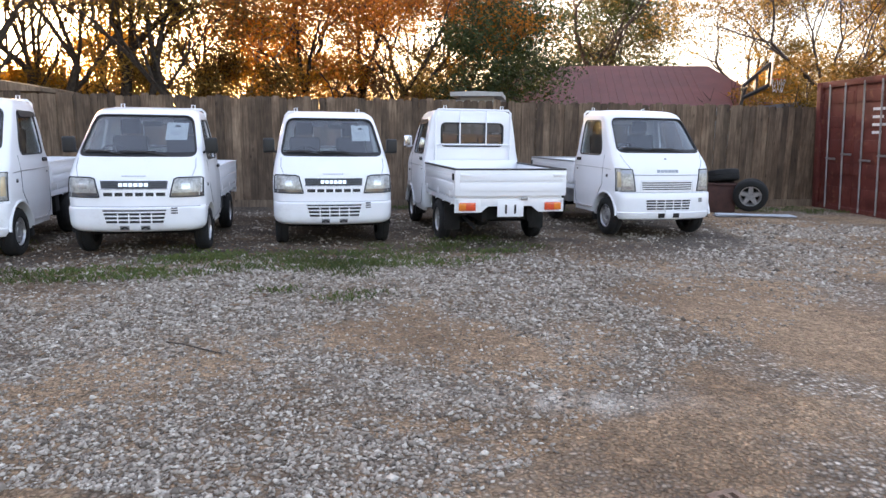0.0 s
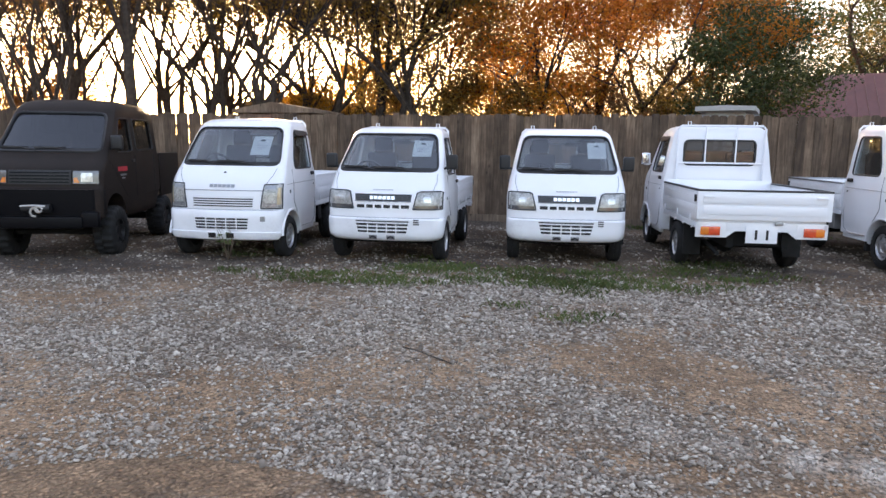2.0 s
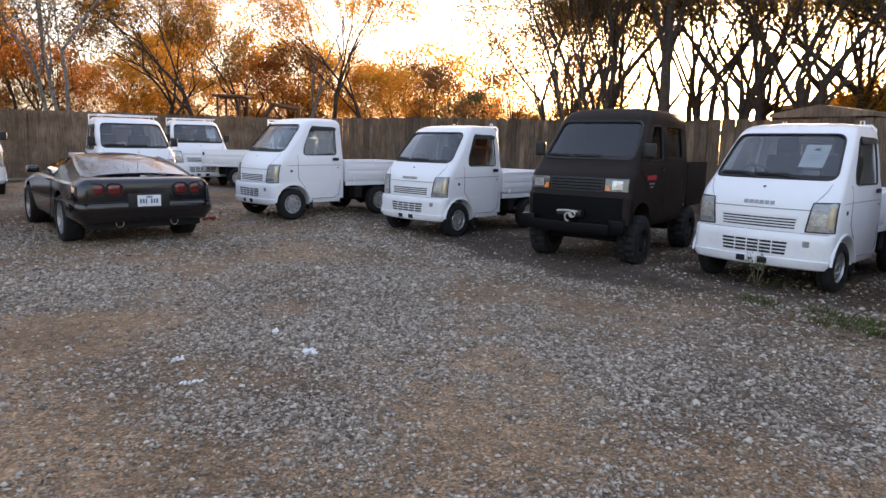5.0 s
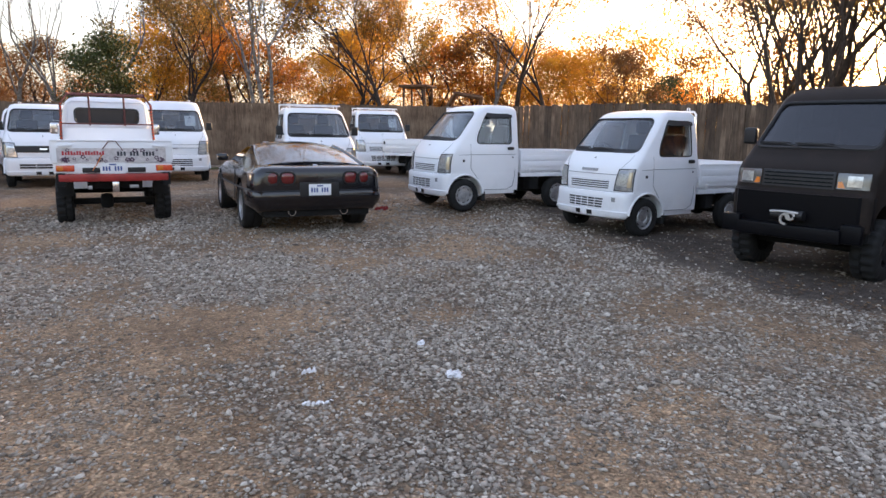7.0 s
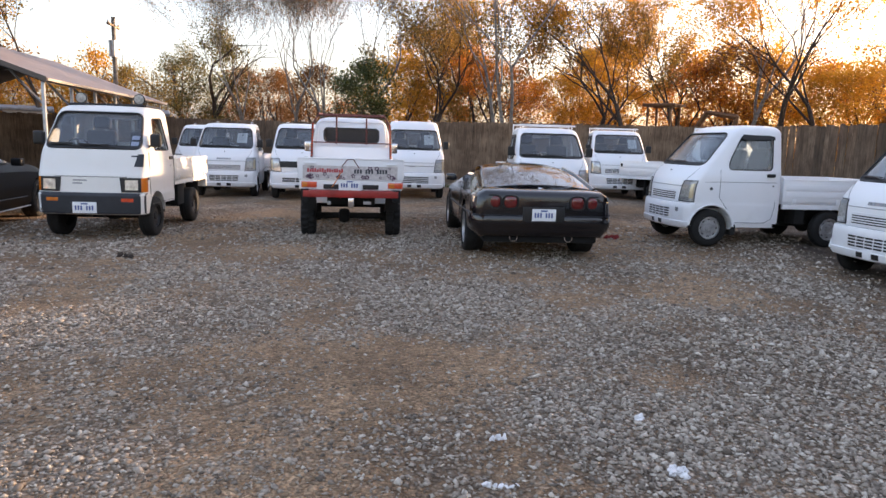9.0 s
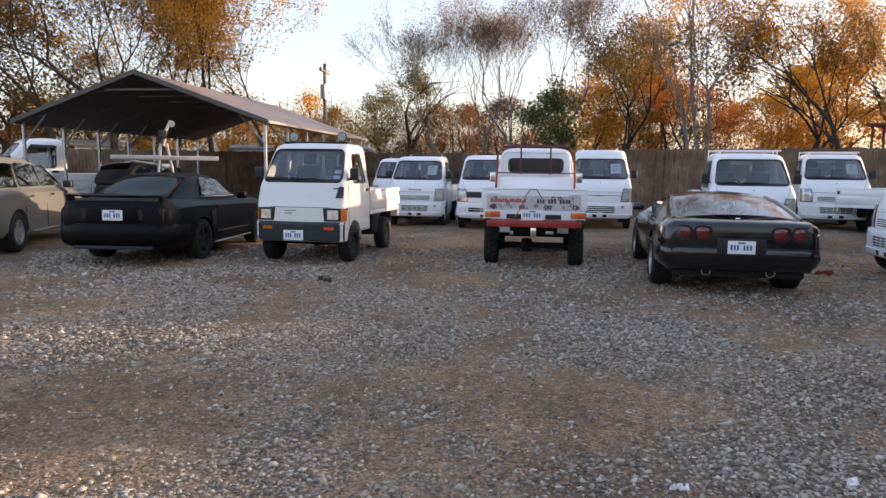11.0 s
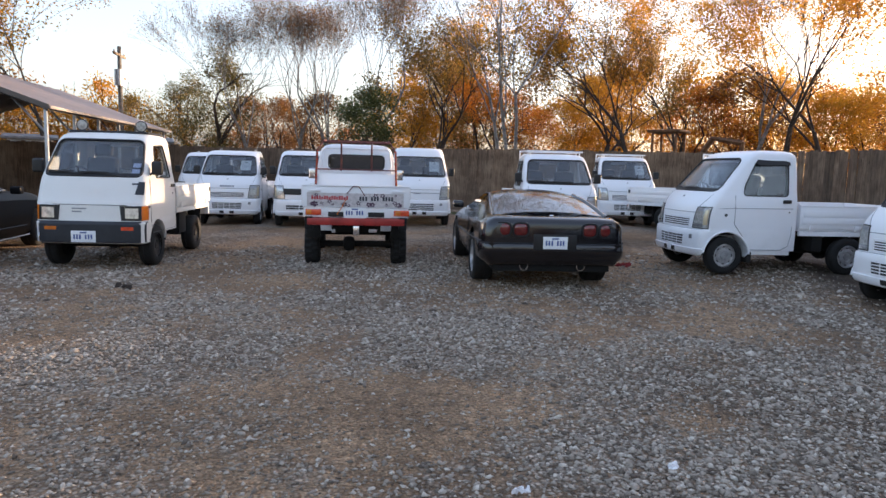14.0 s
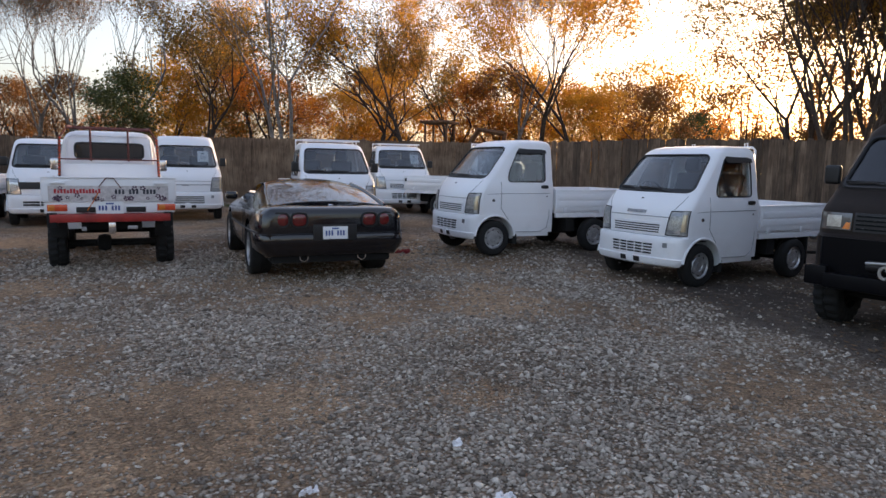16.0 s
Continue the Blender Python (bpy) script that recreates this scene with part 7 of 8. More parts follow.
def silver_sedan(label, at, SILVER=SILVER):
    top = thing("minivan", label, "car", "", at)
    S = [(-1.0, 0.74, 0.40, 0.85, 0.95, 0.66), (-0.9, 0.84, 0.30, 0.95, 1.02, 0.74), (0.0, 0.90, 0.24, 0.98, 1.02, 0.78), (1.5, 0.90, 0.22, 0.96, 1.0, 0.78), (2.2, 0.90, 0.22, 0.94, 0.99, 0.78), (2.85, 0.88, 0.24, 0.86, 0.95, 0.74), (3.4, 0.82, 0.28, 0.70, 0.80, 0.68), (3.65, 0.68, 0.34, 0.58, 0.64, 0.55)]
    r = 0.32
    part("body", cut(car_shell(S), arches([(0.0, r), (2.85, r)], 0.90, 0.37, 0.36)), SILVER, top)
    roof = loft([[(x, y, z) for y, z in ((0.80 * w, 0.98), (0.71 * w, 0.98 + 0.6 * h), (0.62 * w, 0.98 + 0.92 * h), (0.3 * w, 0.98 + h), (-0.3 * w, 0.98 + h), (-0.62 * w, 0.98 + 0.92 * h), (-0.71 * w, 0.98 + 0.6 * h), (-0.80 * w, 0.98))] for x, h, w in ((-0.9, 0.35, 0.96), (-0.6, 0.50, 1.0), (0.2, 0.56, 1.0), (1.0, 0.54, 1.0), (1.6, 0.40, 1.0), (2.45, 0.01, 0.97))])
    part("roof", roof, SILVER, top)
    for s in (-1, 1):
        for x0, x1, t0, t1 in ((-0.55, 0.25, -0.45, 0.22), (0.33, 1.12, 0.33, 1.0), (1.20, 2.05, 1.08, 1.38)):
            part("side_window", slab(rounded([(x0, s * 0.797, 1.03), (x1, s * 0.795, 1.02), (t1, s * 0.715, 1.40 if t1 < 1.3 else 1.36), (t0, s * 0.71, 1.42)], 0.04)[:: s], 0.006), DARKGLASS, top)
        for x in (0.28, 1.16):
            part("door_seam", tube([(x, s * 0.79, 1.0), (x - 0.02, s * 0.905, 0.7), (x, s * 0.90, 0.32)], 0.006, 4), PLASTIC, top)
        for x in (0.42, 1.28):
            part("door_handle", box(x, x + 0.15, s * 0.895, s * 0.925, 0.86, 0.895, 0.01), CHROME, top)
        part("sill_strip", tube([(0.45, s * 0.915, 0.30), (2.4, s * 0.915, 0.28)], 0.02, 6), GALV, top)
        part("door_mirror", box(1.9, 2.03, s * 0.90, s * 1.06, 0.98, 1.11, 0.03, 3), PLASTIC, top)
        for x in (0.0, 2.85):
            wheel(top, x, s * 0.78, r, 0.215, 0.20, s, "star")
    part("windshield", slab([(1.68, -0.64, 1.385), (1.68, 0.64, 1.385), (2.40, 0.72, 1.02), (2.40, -0.72, 1.02)], -0.006), DARKGLASS, top)
    return top


# ---------------------------------------------------------------- parked along the long fence
carry_truck("white small flatbed truck with a price sheet inside its windshield", pose(-5.876, 7.651, 0, 0, 0, -73.4), sheet=0.34, mirror=None)
carry_old_truck("white older small flatbed truck with a dark upper grille", pose(-3.949, 8.219, 0, 0, 0, -76), 0.385)
carry_old_truck("white older small flatbed truck parked nose out by the fence", pose(-1.92, 9.163, 0, 0, 0, -73.6), 0.385)
carry_truck("white small flatbed truck parked tail out with black bed rails", pose(-0.485, 11.75, 0, 0, 0, 106.9), rail=RAILDARK, mirror=CHROME)
carry_truck("white small flatbed truck parked beside the spare wheels", pose(2.43, 10.55, 0.02, 0, 0, -72.2), rail=GALV, mirror=None, visor=False)
dark_crew_truck("lifted muddy dark crew-cab truck with off-road tyres and a winch", pose(-7.89, 6.67, 0, 0, 0, -61))
carry_truck("white small flatbed truck with window visors beside the dark crew truck", pose(-10.847, 5.583, 0, 0, 0, -67.7), mirror=None)
carry_truck("white small flatbed truck with an empty low bed by the fence", pose(-13.02, 3.46, ground_height(-13.02, 3.46), 0, 0, -71.5), guard=False, wide_badge=False, mirror=None)
# ---------------------------------------------------------------- across the lot
wedge_coupe("low black sports coupe with four square dark-red tail lamps", on_ground(-10.82, 1.02, 196))
red_bumper_truck("lifted white small truck with a red bumper and a banner tailgate", on_ground(-11.47, -1.65, 199)).scale = (1.0, 1.06, 1.0)
old_flat_truck("old cream-white flat-fronted truck with roof lamps and a grey bumper", pose(-10.74, -5.0, 0, 0, 0, 16.3)).scale = (1.05, 1.05, 1.03)
rear_coupe("matt black two-door coupe with a rear spoiler", on_ground(-8.95, -6.88, 203))
silver_sedan("dusty silver family van beside the carport", on_ground(-7.8, -9.85, 218)).scale = (1.07, 1.07, 1.07)
silver_sedan("dark family van parked under the carport", on_ground(-13.6, -13.0, 215), BLACKPAINT).scale = (1.04, 1.04, 1.04)
# ---------------------------------------------------------------- back row
carry_truck("white small flatbed truck in the back row with a price sheet", on_ground(-16.5, -6.45, 18, 0.97), sheet=0.36)
carry_truck("white small truck half hidden in the back row", on_ground(-18.6, -8.3, 20, 0.97))
carry_truck("white small truck standing behind the back row", on_ground(-20.2, -6.3, 20, 0.97))
carry_truck("white small truck with a black grille band in the back row", on_ground(-16.5, -4.55, 20, 0.97), grille="dark", lamp=CLEARLAMP, wide_badge=False)
carry_truck("white small box truck with a tall body and a price sheet", on_ground(-17.6, -2.2, 16, 0.96), sheet=0.36, grille="band", tall=0.10, wide_badge=False)
carry_truck("white small truck with a roof rack behind the sports car", on_ground(-16.6, 1.05, 14, 0.87), headrack=True, lamp=CLEARLAMP, grille="band", wide_badge=False)
carry_truck("white small truck with a ladder rack near the fence corner", on_ground(-21.6, 2.75, 8, 0.87), headrack=True, lamp=CLEARLAMP, sheet=0.36, wide_badge=False)
carry_truck("white small truck with its bed turned outwards by the fence", on_ground(-19.6, 5.75, 62, 0.90), headrack=True, wide_badge=False)
carry_truck("white flatbed truck under the carport", on_ground(-12.2, -16.2, 335)).scale = (1.25, 1.25, 1.25)


def mast_trailer():
    """Galvanised launching trailer: frame, drawbar mast with a winch, cross bar and two wheels."""
    top = thing("trailer", "galvanised trailer with a winch mast and a long cross bar", "trailer", at=pose(-11.85, -9.67, ground_height(-11.85, -9.67), 0, 0, 50))
    part("frame", tube([(0, -0.8, 0.45), (1.6, 0, 0.45), (0, 0.8, 0.45), (-1.6, 0.8, 0.45), (-1.6, -0.8, 0.45), (0, -0.8, 0.45)], 0.04, 6), GALV, top)
    for y in (-0.10, 0.16):
        part("mast_leg", tube([(0.0, y * 2.2, 0.45), (0.02, y * 0.4, 1.95)], 0.028, 6), GALV, top)
    part("mast", tube([(0.02, 0.02, 1.9), (0.02, 0.06, 2.2), (0.02, 0.16, 2.42)], 0.032, 8), GALV, top)
    part("pulley", lathe([(0.0, -0.03), (0.065, -0.03), (0.05, 0.0), (0.065, 0.03), (0.0, 0.03)], 18), GALV, top, at=pose(0.02, 0.18, 2.36, 0, 0, 90))
    part("winch", box(-0.10, 0.10, -0.08, 0.08, 2.05, 2.22, 0.02), PLASTIC, top)
    part("cross_bar", box(-0.05, 0.05, -0.98, 1.08, 1.62, 1.71, 0.008), GALV, top, "long galvanised cross bar")
    part("stay", tube([(0.0, -0.75, 1.62), (0.0, -0.1, 1.52)], 0.03, 6), GALV, top)
    for y in (-0.95, 0.95):
        wheel(top, -0.6, y, 0.33, 0.18, 0.2, 1 if y > 0 else -1, "star")
    wheel_up = new("spare_mount")
    wheel_up.parent, wheel_up.matrix_basis = top, pose(-0.1, -0.38, 0.95, 0, 0, 90)
    wheel(wheel_up, 0, 0, 0.33, 0.18, 0.2, 1, "star")
    return top


mast_trailer()


def excavator():
    """Small brown digger beyond the fence: tracks, slewing body, open cab with roof, boom and bucket."""
    top = thing("excavator", "small rusty-brown digger standing beyond the fence", "excavator", at=pose(-32.2, 5.2, 0, 0, 0, 60))
    rust = simple("rusty_brown_paint", (0.16, 0.075, 0.03), 0.7, vary=0.4, scale=5)
    for s in (-1, 1):
        part("track", box(-1.2, 1.2, s * 0.7 - 0.2, s * 0.7 + 0.2, -0.1, 0.6, 0.18, 4), PLASTIC, top)
    part("body", box(-1.1, 0.7, -0.8, 0.8, 0.6, 1.7, 0.1, 3), rust, top)
    for x in (-0.35, 0.65):
        for y in (-0.7, 0.2):
            part("cab_post", box(x - 0.04, x + 0.04, y - 0.04, y + 0.04, 1.65, 3.3), rust, top)
    part("cab_roof", box(-0.55, 0.85, -0.85, 0.35, 3.3, 3.42, 0.04), rust, top)
    part("seat", box(-0.25, 0.25, -0.5, 0.0, 1.7, 2.5, 0.08), PLASTIC, top)
    part("boom", tube([(0.7, 0.5, 1.5), (1.7, 0.5, 3.1), (2.9, 0.5, 2.9)], 0.13, 6), rust, top)
    part("stick", tube([(2.9, 0.5, 2.95), (2.7, 0.5, 1.0)], 0.10, 6), rust, top)
    part("bucket", loft([[(2.4, y, 1.0), (3.0, y, 1.0), (2.9, y, 0.3), (2.35, y, 0.45)] for y in (0.2, 0.8)]), rust, top)
    return top


excavator()


# ---------------------------------------------------------------- trees
def leaf_cloud(bm, centre, radius, count, size, rnd, squash=0.8):
    for _ in range(count):
        d = Vector((rnd.gauss(0, 1), rnd.gauss(0, 1), rnd.gauss(0, 1)))
        d = d.normalized() * radius * rnd.random() ** 0.45
        d.z *= squash
        p = Vector(centre) + d
        s = size * rnd.uniform(0.6, 1.4)
        u = Vector((rnd.gauss(0, 1), rnd.gauss(0, 1), rnd.gauss(0, 0.7))).normalized()
        v = u.cross(Vector((rnd.gauss(0, 1), rnd.gauss(0, 1), rnd.gauss(0, 1)))).normalized()
        LEAVES.extend((p - u * s, p + v * s * 0.9, p + u * s))


LEAVES = []


def grow(rnd, bm, p, d, length, r, depth, spread, up, tips, bend=0.22, low=3):
    """One limb as a bent tapering tube, then its forks."""
    pts, rad, q, dd = [p], [r], p.copy(), d.copy()
    steps = 4 if depth > 2 else (3 if depth else 1)
    for k in range(steps):
        dd = (dd + Vector((rnd.uniform(-bend, bend), rnd.uniform(-bend, bend), rnd.uniform(-bend, bend) + up * 0.12))).normalized()
        q = q + dd * (length / steps)
        pts.append(q.copy())
        rad.append(max(0.006, r * (1 - 0.42 * (k + 1) / steps)))
    tube(pts, 0, 7 if r > 0.08 else (4 if r > 0.03 else 3), bm=bm, taper=rad)
    if depth == 0:
        tips.append((q, length))
        return
    if depth <= 2:
        tips.append((pts[-2], length * 0.8))
    n = 2 + (rnd.random() < 0.55) + (depth >= low)
    for k in range(n):
        a = rnd.uniform(0, 2 * math.pi)
        side = dd.orthogonal()
        side.rotate(Matrix.Rotation(a, 3, dd))
        nd = (dd + side * spread * rnd.uniform(0.6, 1.25) + Vector((0, 0, up * 0.25))).normalized()
        start = pts[-1] if k < 2 else pts[-2]
        grow(rnd, bm, start.copy(), nd, length * rnd.uniform(0.62, 0.82), rad[-1] * (0.86 if k == 0 else 0.66), depth - 1, spread, up, tips, bend, low)


def tree(name, label, seed, height, trunk_r, leaf, density, size, bark=BARK, depth=4, spread=0.55, up=0.5, stems=1, first=0.3, lean=0.0, clump=0.42, bend=0.22, cap=7000):
    rnd = random.Random(seed)
    top = thing(name, label, "tree")
    bm, tips = bmesh.new(), []
    for s in range(stems):
        d = Vector((rnd.uniform(-0.25, 0.25) * (stems > 1) + lean, rnd.uniform(-0.25, 0.25) * (stems > 1), 1)).normalized()
        grow(rnd, bm, Vector((rnd.uniform(-0.2, 0.2) * (stems > 1), rnd.uniform(-0.2, 0.2) * (stems > 1), -0.2)), d, height * first, trunk_r * (1 if stems == 1 else 0.75), depth, spread, up, tips, bend)
    top_z = max(q.z for q, _ in tips)
    bm.transform(Matrix.Scale(height / top_z, 4))
    k = height / top_z
    part("trunk", bm, bark, top)
    if density:
        LEAVES.clear()
        for q, l in tips:
            if rnd.random() < 0.92:
                leaf_cloud(None, q * k, max(0.5, l * clump * 1.4) * k, int(1.9 * density * rnd.uniform(0.5, 1.5)), size * 0.74, rnd)
        me = bpy.data.meshes.new("crown")
        n = len(LEAVES) // 3
        if n > 1.9 * cap:
            pick = sorted(rnd.sample(range(n), int(1.9 * cap)))
            LEAVES[:] = [v for i in pick for v in LEAVES[3 * i:3 * i + 3]]
            n = len(pick)
        me.from_pydata([tuple(v) for v in LEAVES], [], [(3 * i, 3 * i + 1, 3 * i + 2) for i in range(n)])
        me.materials.append(LEAF[leaf])
        o = new("crown", me)
        o.parent = top
    return top


def bush_tree(name, label, seed, height, width, leaf, n, size):
    """A dense tree or shrub leafy to the ground: trunk, inner limbs and shaggy clumps."""
    rnd = random.Random(seed)
    top = thing(name, label, "tree")
    bm, tips = bmesh.new(), []
    grow(rnd, bm, Vector((0, 0, -0.2)), Vector((0, 0, 1)), height * 0.35, 0.05 + height * 0.016, 3, 0.6, 0.5, tips)
    tz = max(q.z for q, _ in tips)
    bm.transform(Matrix.Scale(height * 0.9 / tz, 4))
    part("trunk", bm, BARK, top)
    LEAVES.clear()
    clumps = max(14, int(height * 5))
    for _ in range(clumps):
        t = rnd.random() ** 0.8
        z = height * (0.12 + 0.82 * t)
        rr = width * 0.5 * math.sqrt(max(0.05, 1 - (2 * t - 0.85) ** 2 * 0.75)) * rnd.random() ** 0.5
        a = rnd.uniform(0, 6.283)
        leaf_cloud(None, (rr * math.cos(a), rr * math.sin(a), z), rnd.uniform(0.12, 0.24) * width, int(1.9 * n) // clumps, size * 0.72, rnd, 0.75)
    me = bpy.data.meshes.new("crown")
    k = len(LEAVES) // 3
    me.from_pydata([tuple(v) for v in LEAVES], [], [(3 * i, 3 * i + 1, 3 * i + 2) for i in range(k)])
    me.materials.append(LEAF[leaf])
    o = new("crown", me)
    o.parent = top
    return top


# kinds, built once and copied
T_GOLD = tree("tree", "tall tree with thin golden autumn leaves", 3, 12, 0.15, "gold", 40, 0.085, depth=5, spread=0.42, up=0.6, bend=0.15)
T_GOLD2 = tree("tree", "broad golden-leaved tree in autumn colour", 9, 10, 0.15, "gold", 80, 0.065, depth=4, spread=0.6, stems=2, bend=0.16)
T_ORANGE = tree("tree", "orange-leaved tree in late autumn colour", 14, 9, 0.15, "orange", 110, 0.075, cap=9000, depth=4, spread=0.6, bend=0.16, first=0.26)
T_OLIVE = tree("tree", "olive-leaved tree with a twiggy crown", 21, 11, 0.16, "olive", 60, 0.085, cap=8500, depth=5, spread=0.55, bend=0.16, first=0.26)
T_BARE = tree("tree", "nearly bare tree with fine upright twigs", 33, 13, 0.15, "brown", 3, 0.06, bark=PALEBARK, depth=6, spread=0.45, up=0.6, bend=0.14)
T_PALE = tree("tree", "pale-barked tall tree with sparse golden leaves", 41, 15, 0.15, "olive", 16, 0.06, bark=PALEBARK, depth=5, spread=0.42, up=0.6, first=0.36, stems=3, bend=0.12)
T_OAK = tree("tree", "dark multi-stemmed tree against the low sun", 52, 11, 0.19, "olive", 60, 0.088, cap=9000, depth=5, spread=0.55, stems=4, up=0.4, first=0.36, bend=0.14)
T_STEMS = tree("tree", "clump of thin dark stems with few leaves", 61, 12, 0.12, "brown", 30, 0.075, cap=7000, depth=5, spread=0.38, stems=6, up=0.6, first=0.36, bend=0.12)
T_TRUNK = tree("tree", "thick straight dark trunk close behind the fence", 77, 15, 0.27, "olive", 50, 0.085, depth=4, spread=0.55, up=0.3, first=0.5, bend=0.05)
B_GREEN = bush_tree("tree", "dense dark evergreen tree behind the fence", 5, 6, 4.6, "green", 9000, 0.08)
B_GOLD = bush_tree("tree", "rounded golden autumn tree at the wood's edge", 6, 8, 6.5, "gold", 6000, 0.12)
B_ORANGE = bush_tree("tree", "rounded orange autumn tree at the wood's edge", 7, 8, 6.0, "orange", 6000, 0.12)
B_BROWN = bush_tree("tree", "rounded brown autumn tree at the wood's edge", 8, 9, 6.5, "brown", 6000, 0.12)
B_OLIVE = bush_tree("tree", "rounded olive tree at the wood's edge", 10, 9, 7.0, "olive", 6000, 0.12)
B_PINE = bush_tree("tree", "tall shaggy pine at the wood's edge", 12, 12, 6.0, "pine", 7000, 0.12)
S_OLIVE = bush_tree("shrub", "tangled olive shrub behind the fence", 15, 3.6, 3.6, "olive", 4500, 0.06)
S_GOLD = bush_tree("shrub", "tangled golden shrub behind the fence", 16, 4.0, 3.6, "gold", 4500, 0.06)
S_BROWN = bush_tree("shrub", "tangled brown shrub behind the fence", 17, 3.4, 3.4, "brown", 4500, 0.06)
USED = set()


def plant(kind, x, y, scale=1.0, turn=0.0, tall=1.0):
    m = pose(x, y, ground_height(x, y) - 0.05, 0, 0, turn)
    if kind.name not in USED:
        USED.add(kind.name)
        ob = kind
        ob.matrix_basis = m
    else:
        ob = copy_thing(kind, m)
    ob.scale = (scale, scale, scale * tall)
    return ob


def at_az(az, dist, ex=-1.0, ey=1.2):
    a = radians(az)
    return (ex + dist * math.cos(a)) * K, (ey + dist * math.sin(a)) * K


# ---------------------------------------------------------------- the woods behind: a thick belt of crowns, told apart only by colour
WOOD_KINDS = ["gold", "orange", "olive", "brown", "green", "pine"]


def belt(name, label, seed, spans, size, per_tree):
    """Crowns side by side along bearings (start, end, near, far, low top, high top, colours) with twigs among the leaves."""
    rng = np.random.default_rng(seed)
    quads, slots = [], []
    for a0, a1, d0, d1, h0, h1, kinds in spans:
        n = max(2, int(abs(a1 - a0) * math.pi / 180 * (d0 + d1) / 2 * 0.62))
        for k in range(n):
            az, dist = a0 + (a1 - a0) * (k + rng.uniform(0.1, 0.9)) / n, rng.uniform(d0, d1)
            cx, cy = at_az(az, dist)
            h, w = rng.uniform(h0, h1), rng.uniform(1.5, 2.4)
            kind = kinds[rng.integers(len(kinds))]
            m = int(per_tree * h / 6)
            # leaves gather in clumps over the crown's outside and inside
            c = 26
            t = rng.random(c) ** 0.85
            r = w * np.sqrt(np.clip(1 - (2 * t - 0.8) ** 2 * 0.72, 0.06, 1)) * rng.random(c) ** 0.5
            a = rng.uniform(0, 6.2832, c)
            mid = np.stack([cx + r * np.cos(a), cy + r * np.sin(a), h * (0.08 + 0.86 * t)], 1)
            pick = rng.integers(c, size=m)
            p = mid[pick] + rng.normal(0, 0.42, (m, 3)) * np.array([1, 1, 0.8])
            u = rng.normal(0, 1, (m, 3))
            u /= np.linalg.norm(u, axis=1)[:, None]
            v = np.cross(u, rng.normal(0, 1, (m, 3)))
            v /= np.linalg.norm(v, axis=1)[:, None]
            s = size * rng.uniform(0.6, 1.4, (m, 1))
            quads.append(np.stack([p - u * s, p + v * s * 0.5, p + u * s, p - v * s * 0.5], 1))
            slots += [WOOD_KINDS.index(kind)] * m
            # stems and twigs rising through the crown
            g = 42
            a = rng.uniform(0, 6.2832, g)
            q0 = np.stack([cx + 0.25 * w * np.cos(a), cy + 0.25 * w * np.sin(a), h * rng.uniform(0.0, 0.7, g)], 1)
            q1 = q0 + np.stack([np.cos(a) * rng.uniform(0.2, 1.1, g), np.sin(a) * rng.uniform(0.2, 1.1, g), rng.uniform(0.8, 2.6, g)], 1)
            wd = np.stack([-np.sin(a), np.cos(a), 0 * a], 1) * rng.uniform(0.012, 0.045, (g, 1))
            quads.append(np.stack([q0 - wd, q0 + wd, q1 + wd * 0.3, q1 - wd * 0.3], 1))
            slots += [len(WOOD_KINDS)] * g
    vs = np.concatenate(quads).reshape(-1, 3)
    n = len(vs) // 4
    me = bpy.data.meshes.new(name)
    me.vertices.add(4 * n)
    me.vertices.foreach_set("co", vs.ravel())
    me.loops.add(4 * n)
    me.loops.foreach_set("vertex_index", np.arange(4 * n))
    me.polygons.add(n)
    me.polygons.foreach_set("loop_start", np.arange(0, 4 * n, 4))
    me.polygons.foreach_set("material_index", np.array(slots))
    for kd in WOOD_KINDS:
        me.materials.append(LEAF[kd])
    me.materials.append(BARK)
    me.update(calc_edges=True)
    return tagged(new(name, me), label, "woods", kind="stuff")


belt("far_woods", "far belt of gold, brown and olive autumn woods", 31, [
    (149, 160, 42, 50, 7.6, 9.8, ["gold", "brown", "orange", "gold"]),
    (158, 172, 44, 52, 8.0, 10.6, ["gold", "brown", "olive", "gold", "orange"]),
    (170, 184, 44, 52, 7.2, 9.6, ["gold", "olive", "brown", "gold"]),
    (184, 198, 42, 50, 7.0, 10.0, ["gold", "brown", "olive", "orange", "pine"]),
    (197, 214, 44, 54, 3.6, 5.6, ["brown", "olive", "brown", "pine", "orange"]),
    (212, 246, 40, 48, 4.8, 7.4, ["gold", "olive", "gold", "brown", "olive"]),
    (50, 68, 34, 42, 5.0, 7.4, ["olive", "brown", "olive"])], 0.10, 1500)
belt("near_woods", "thick tangle of golden and brown autumn trees", 32, [
    (118.5, 124.0, 25, 30, 5.0, 7.6, ["olive", "gold", "brown"]),
    (104, 119, 25, 31, 6.6, 9.2, ["olive", "gold", "olive", "brown", "olive"]),
    (91, 105, 25, 31, 5.0, 8.4, ["orange", "gold", "brown", "orange", "olive"]),
    (139.5, 150, 28, 33, 3.6, 5.0, ["brown", "orange", "olive", "gold"]),
    (84, 92, 26, 30, 6.0, 8.0, ["green", "olive", "green"])], 0.06, 2200)

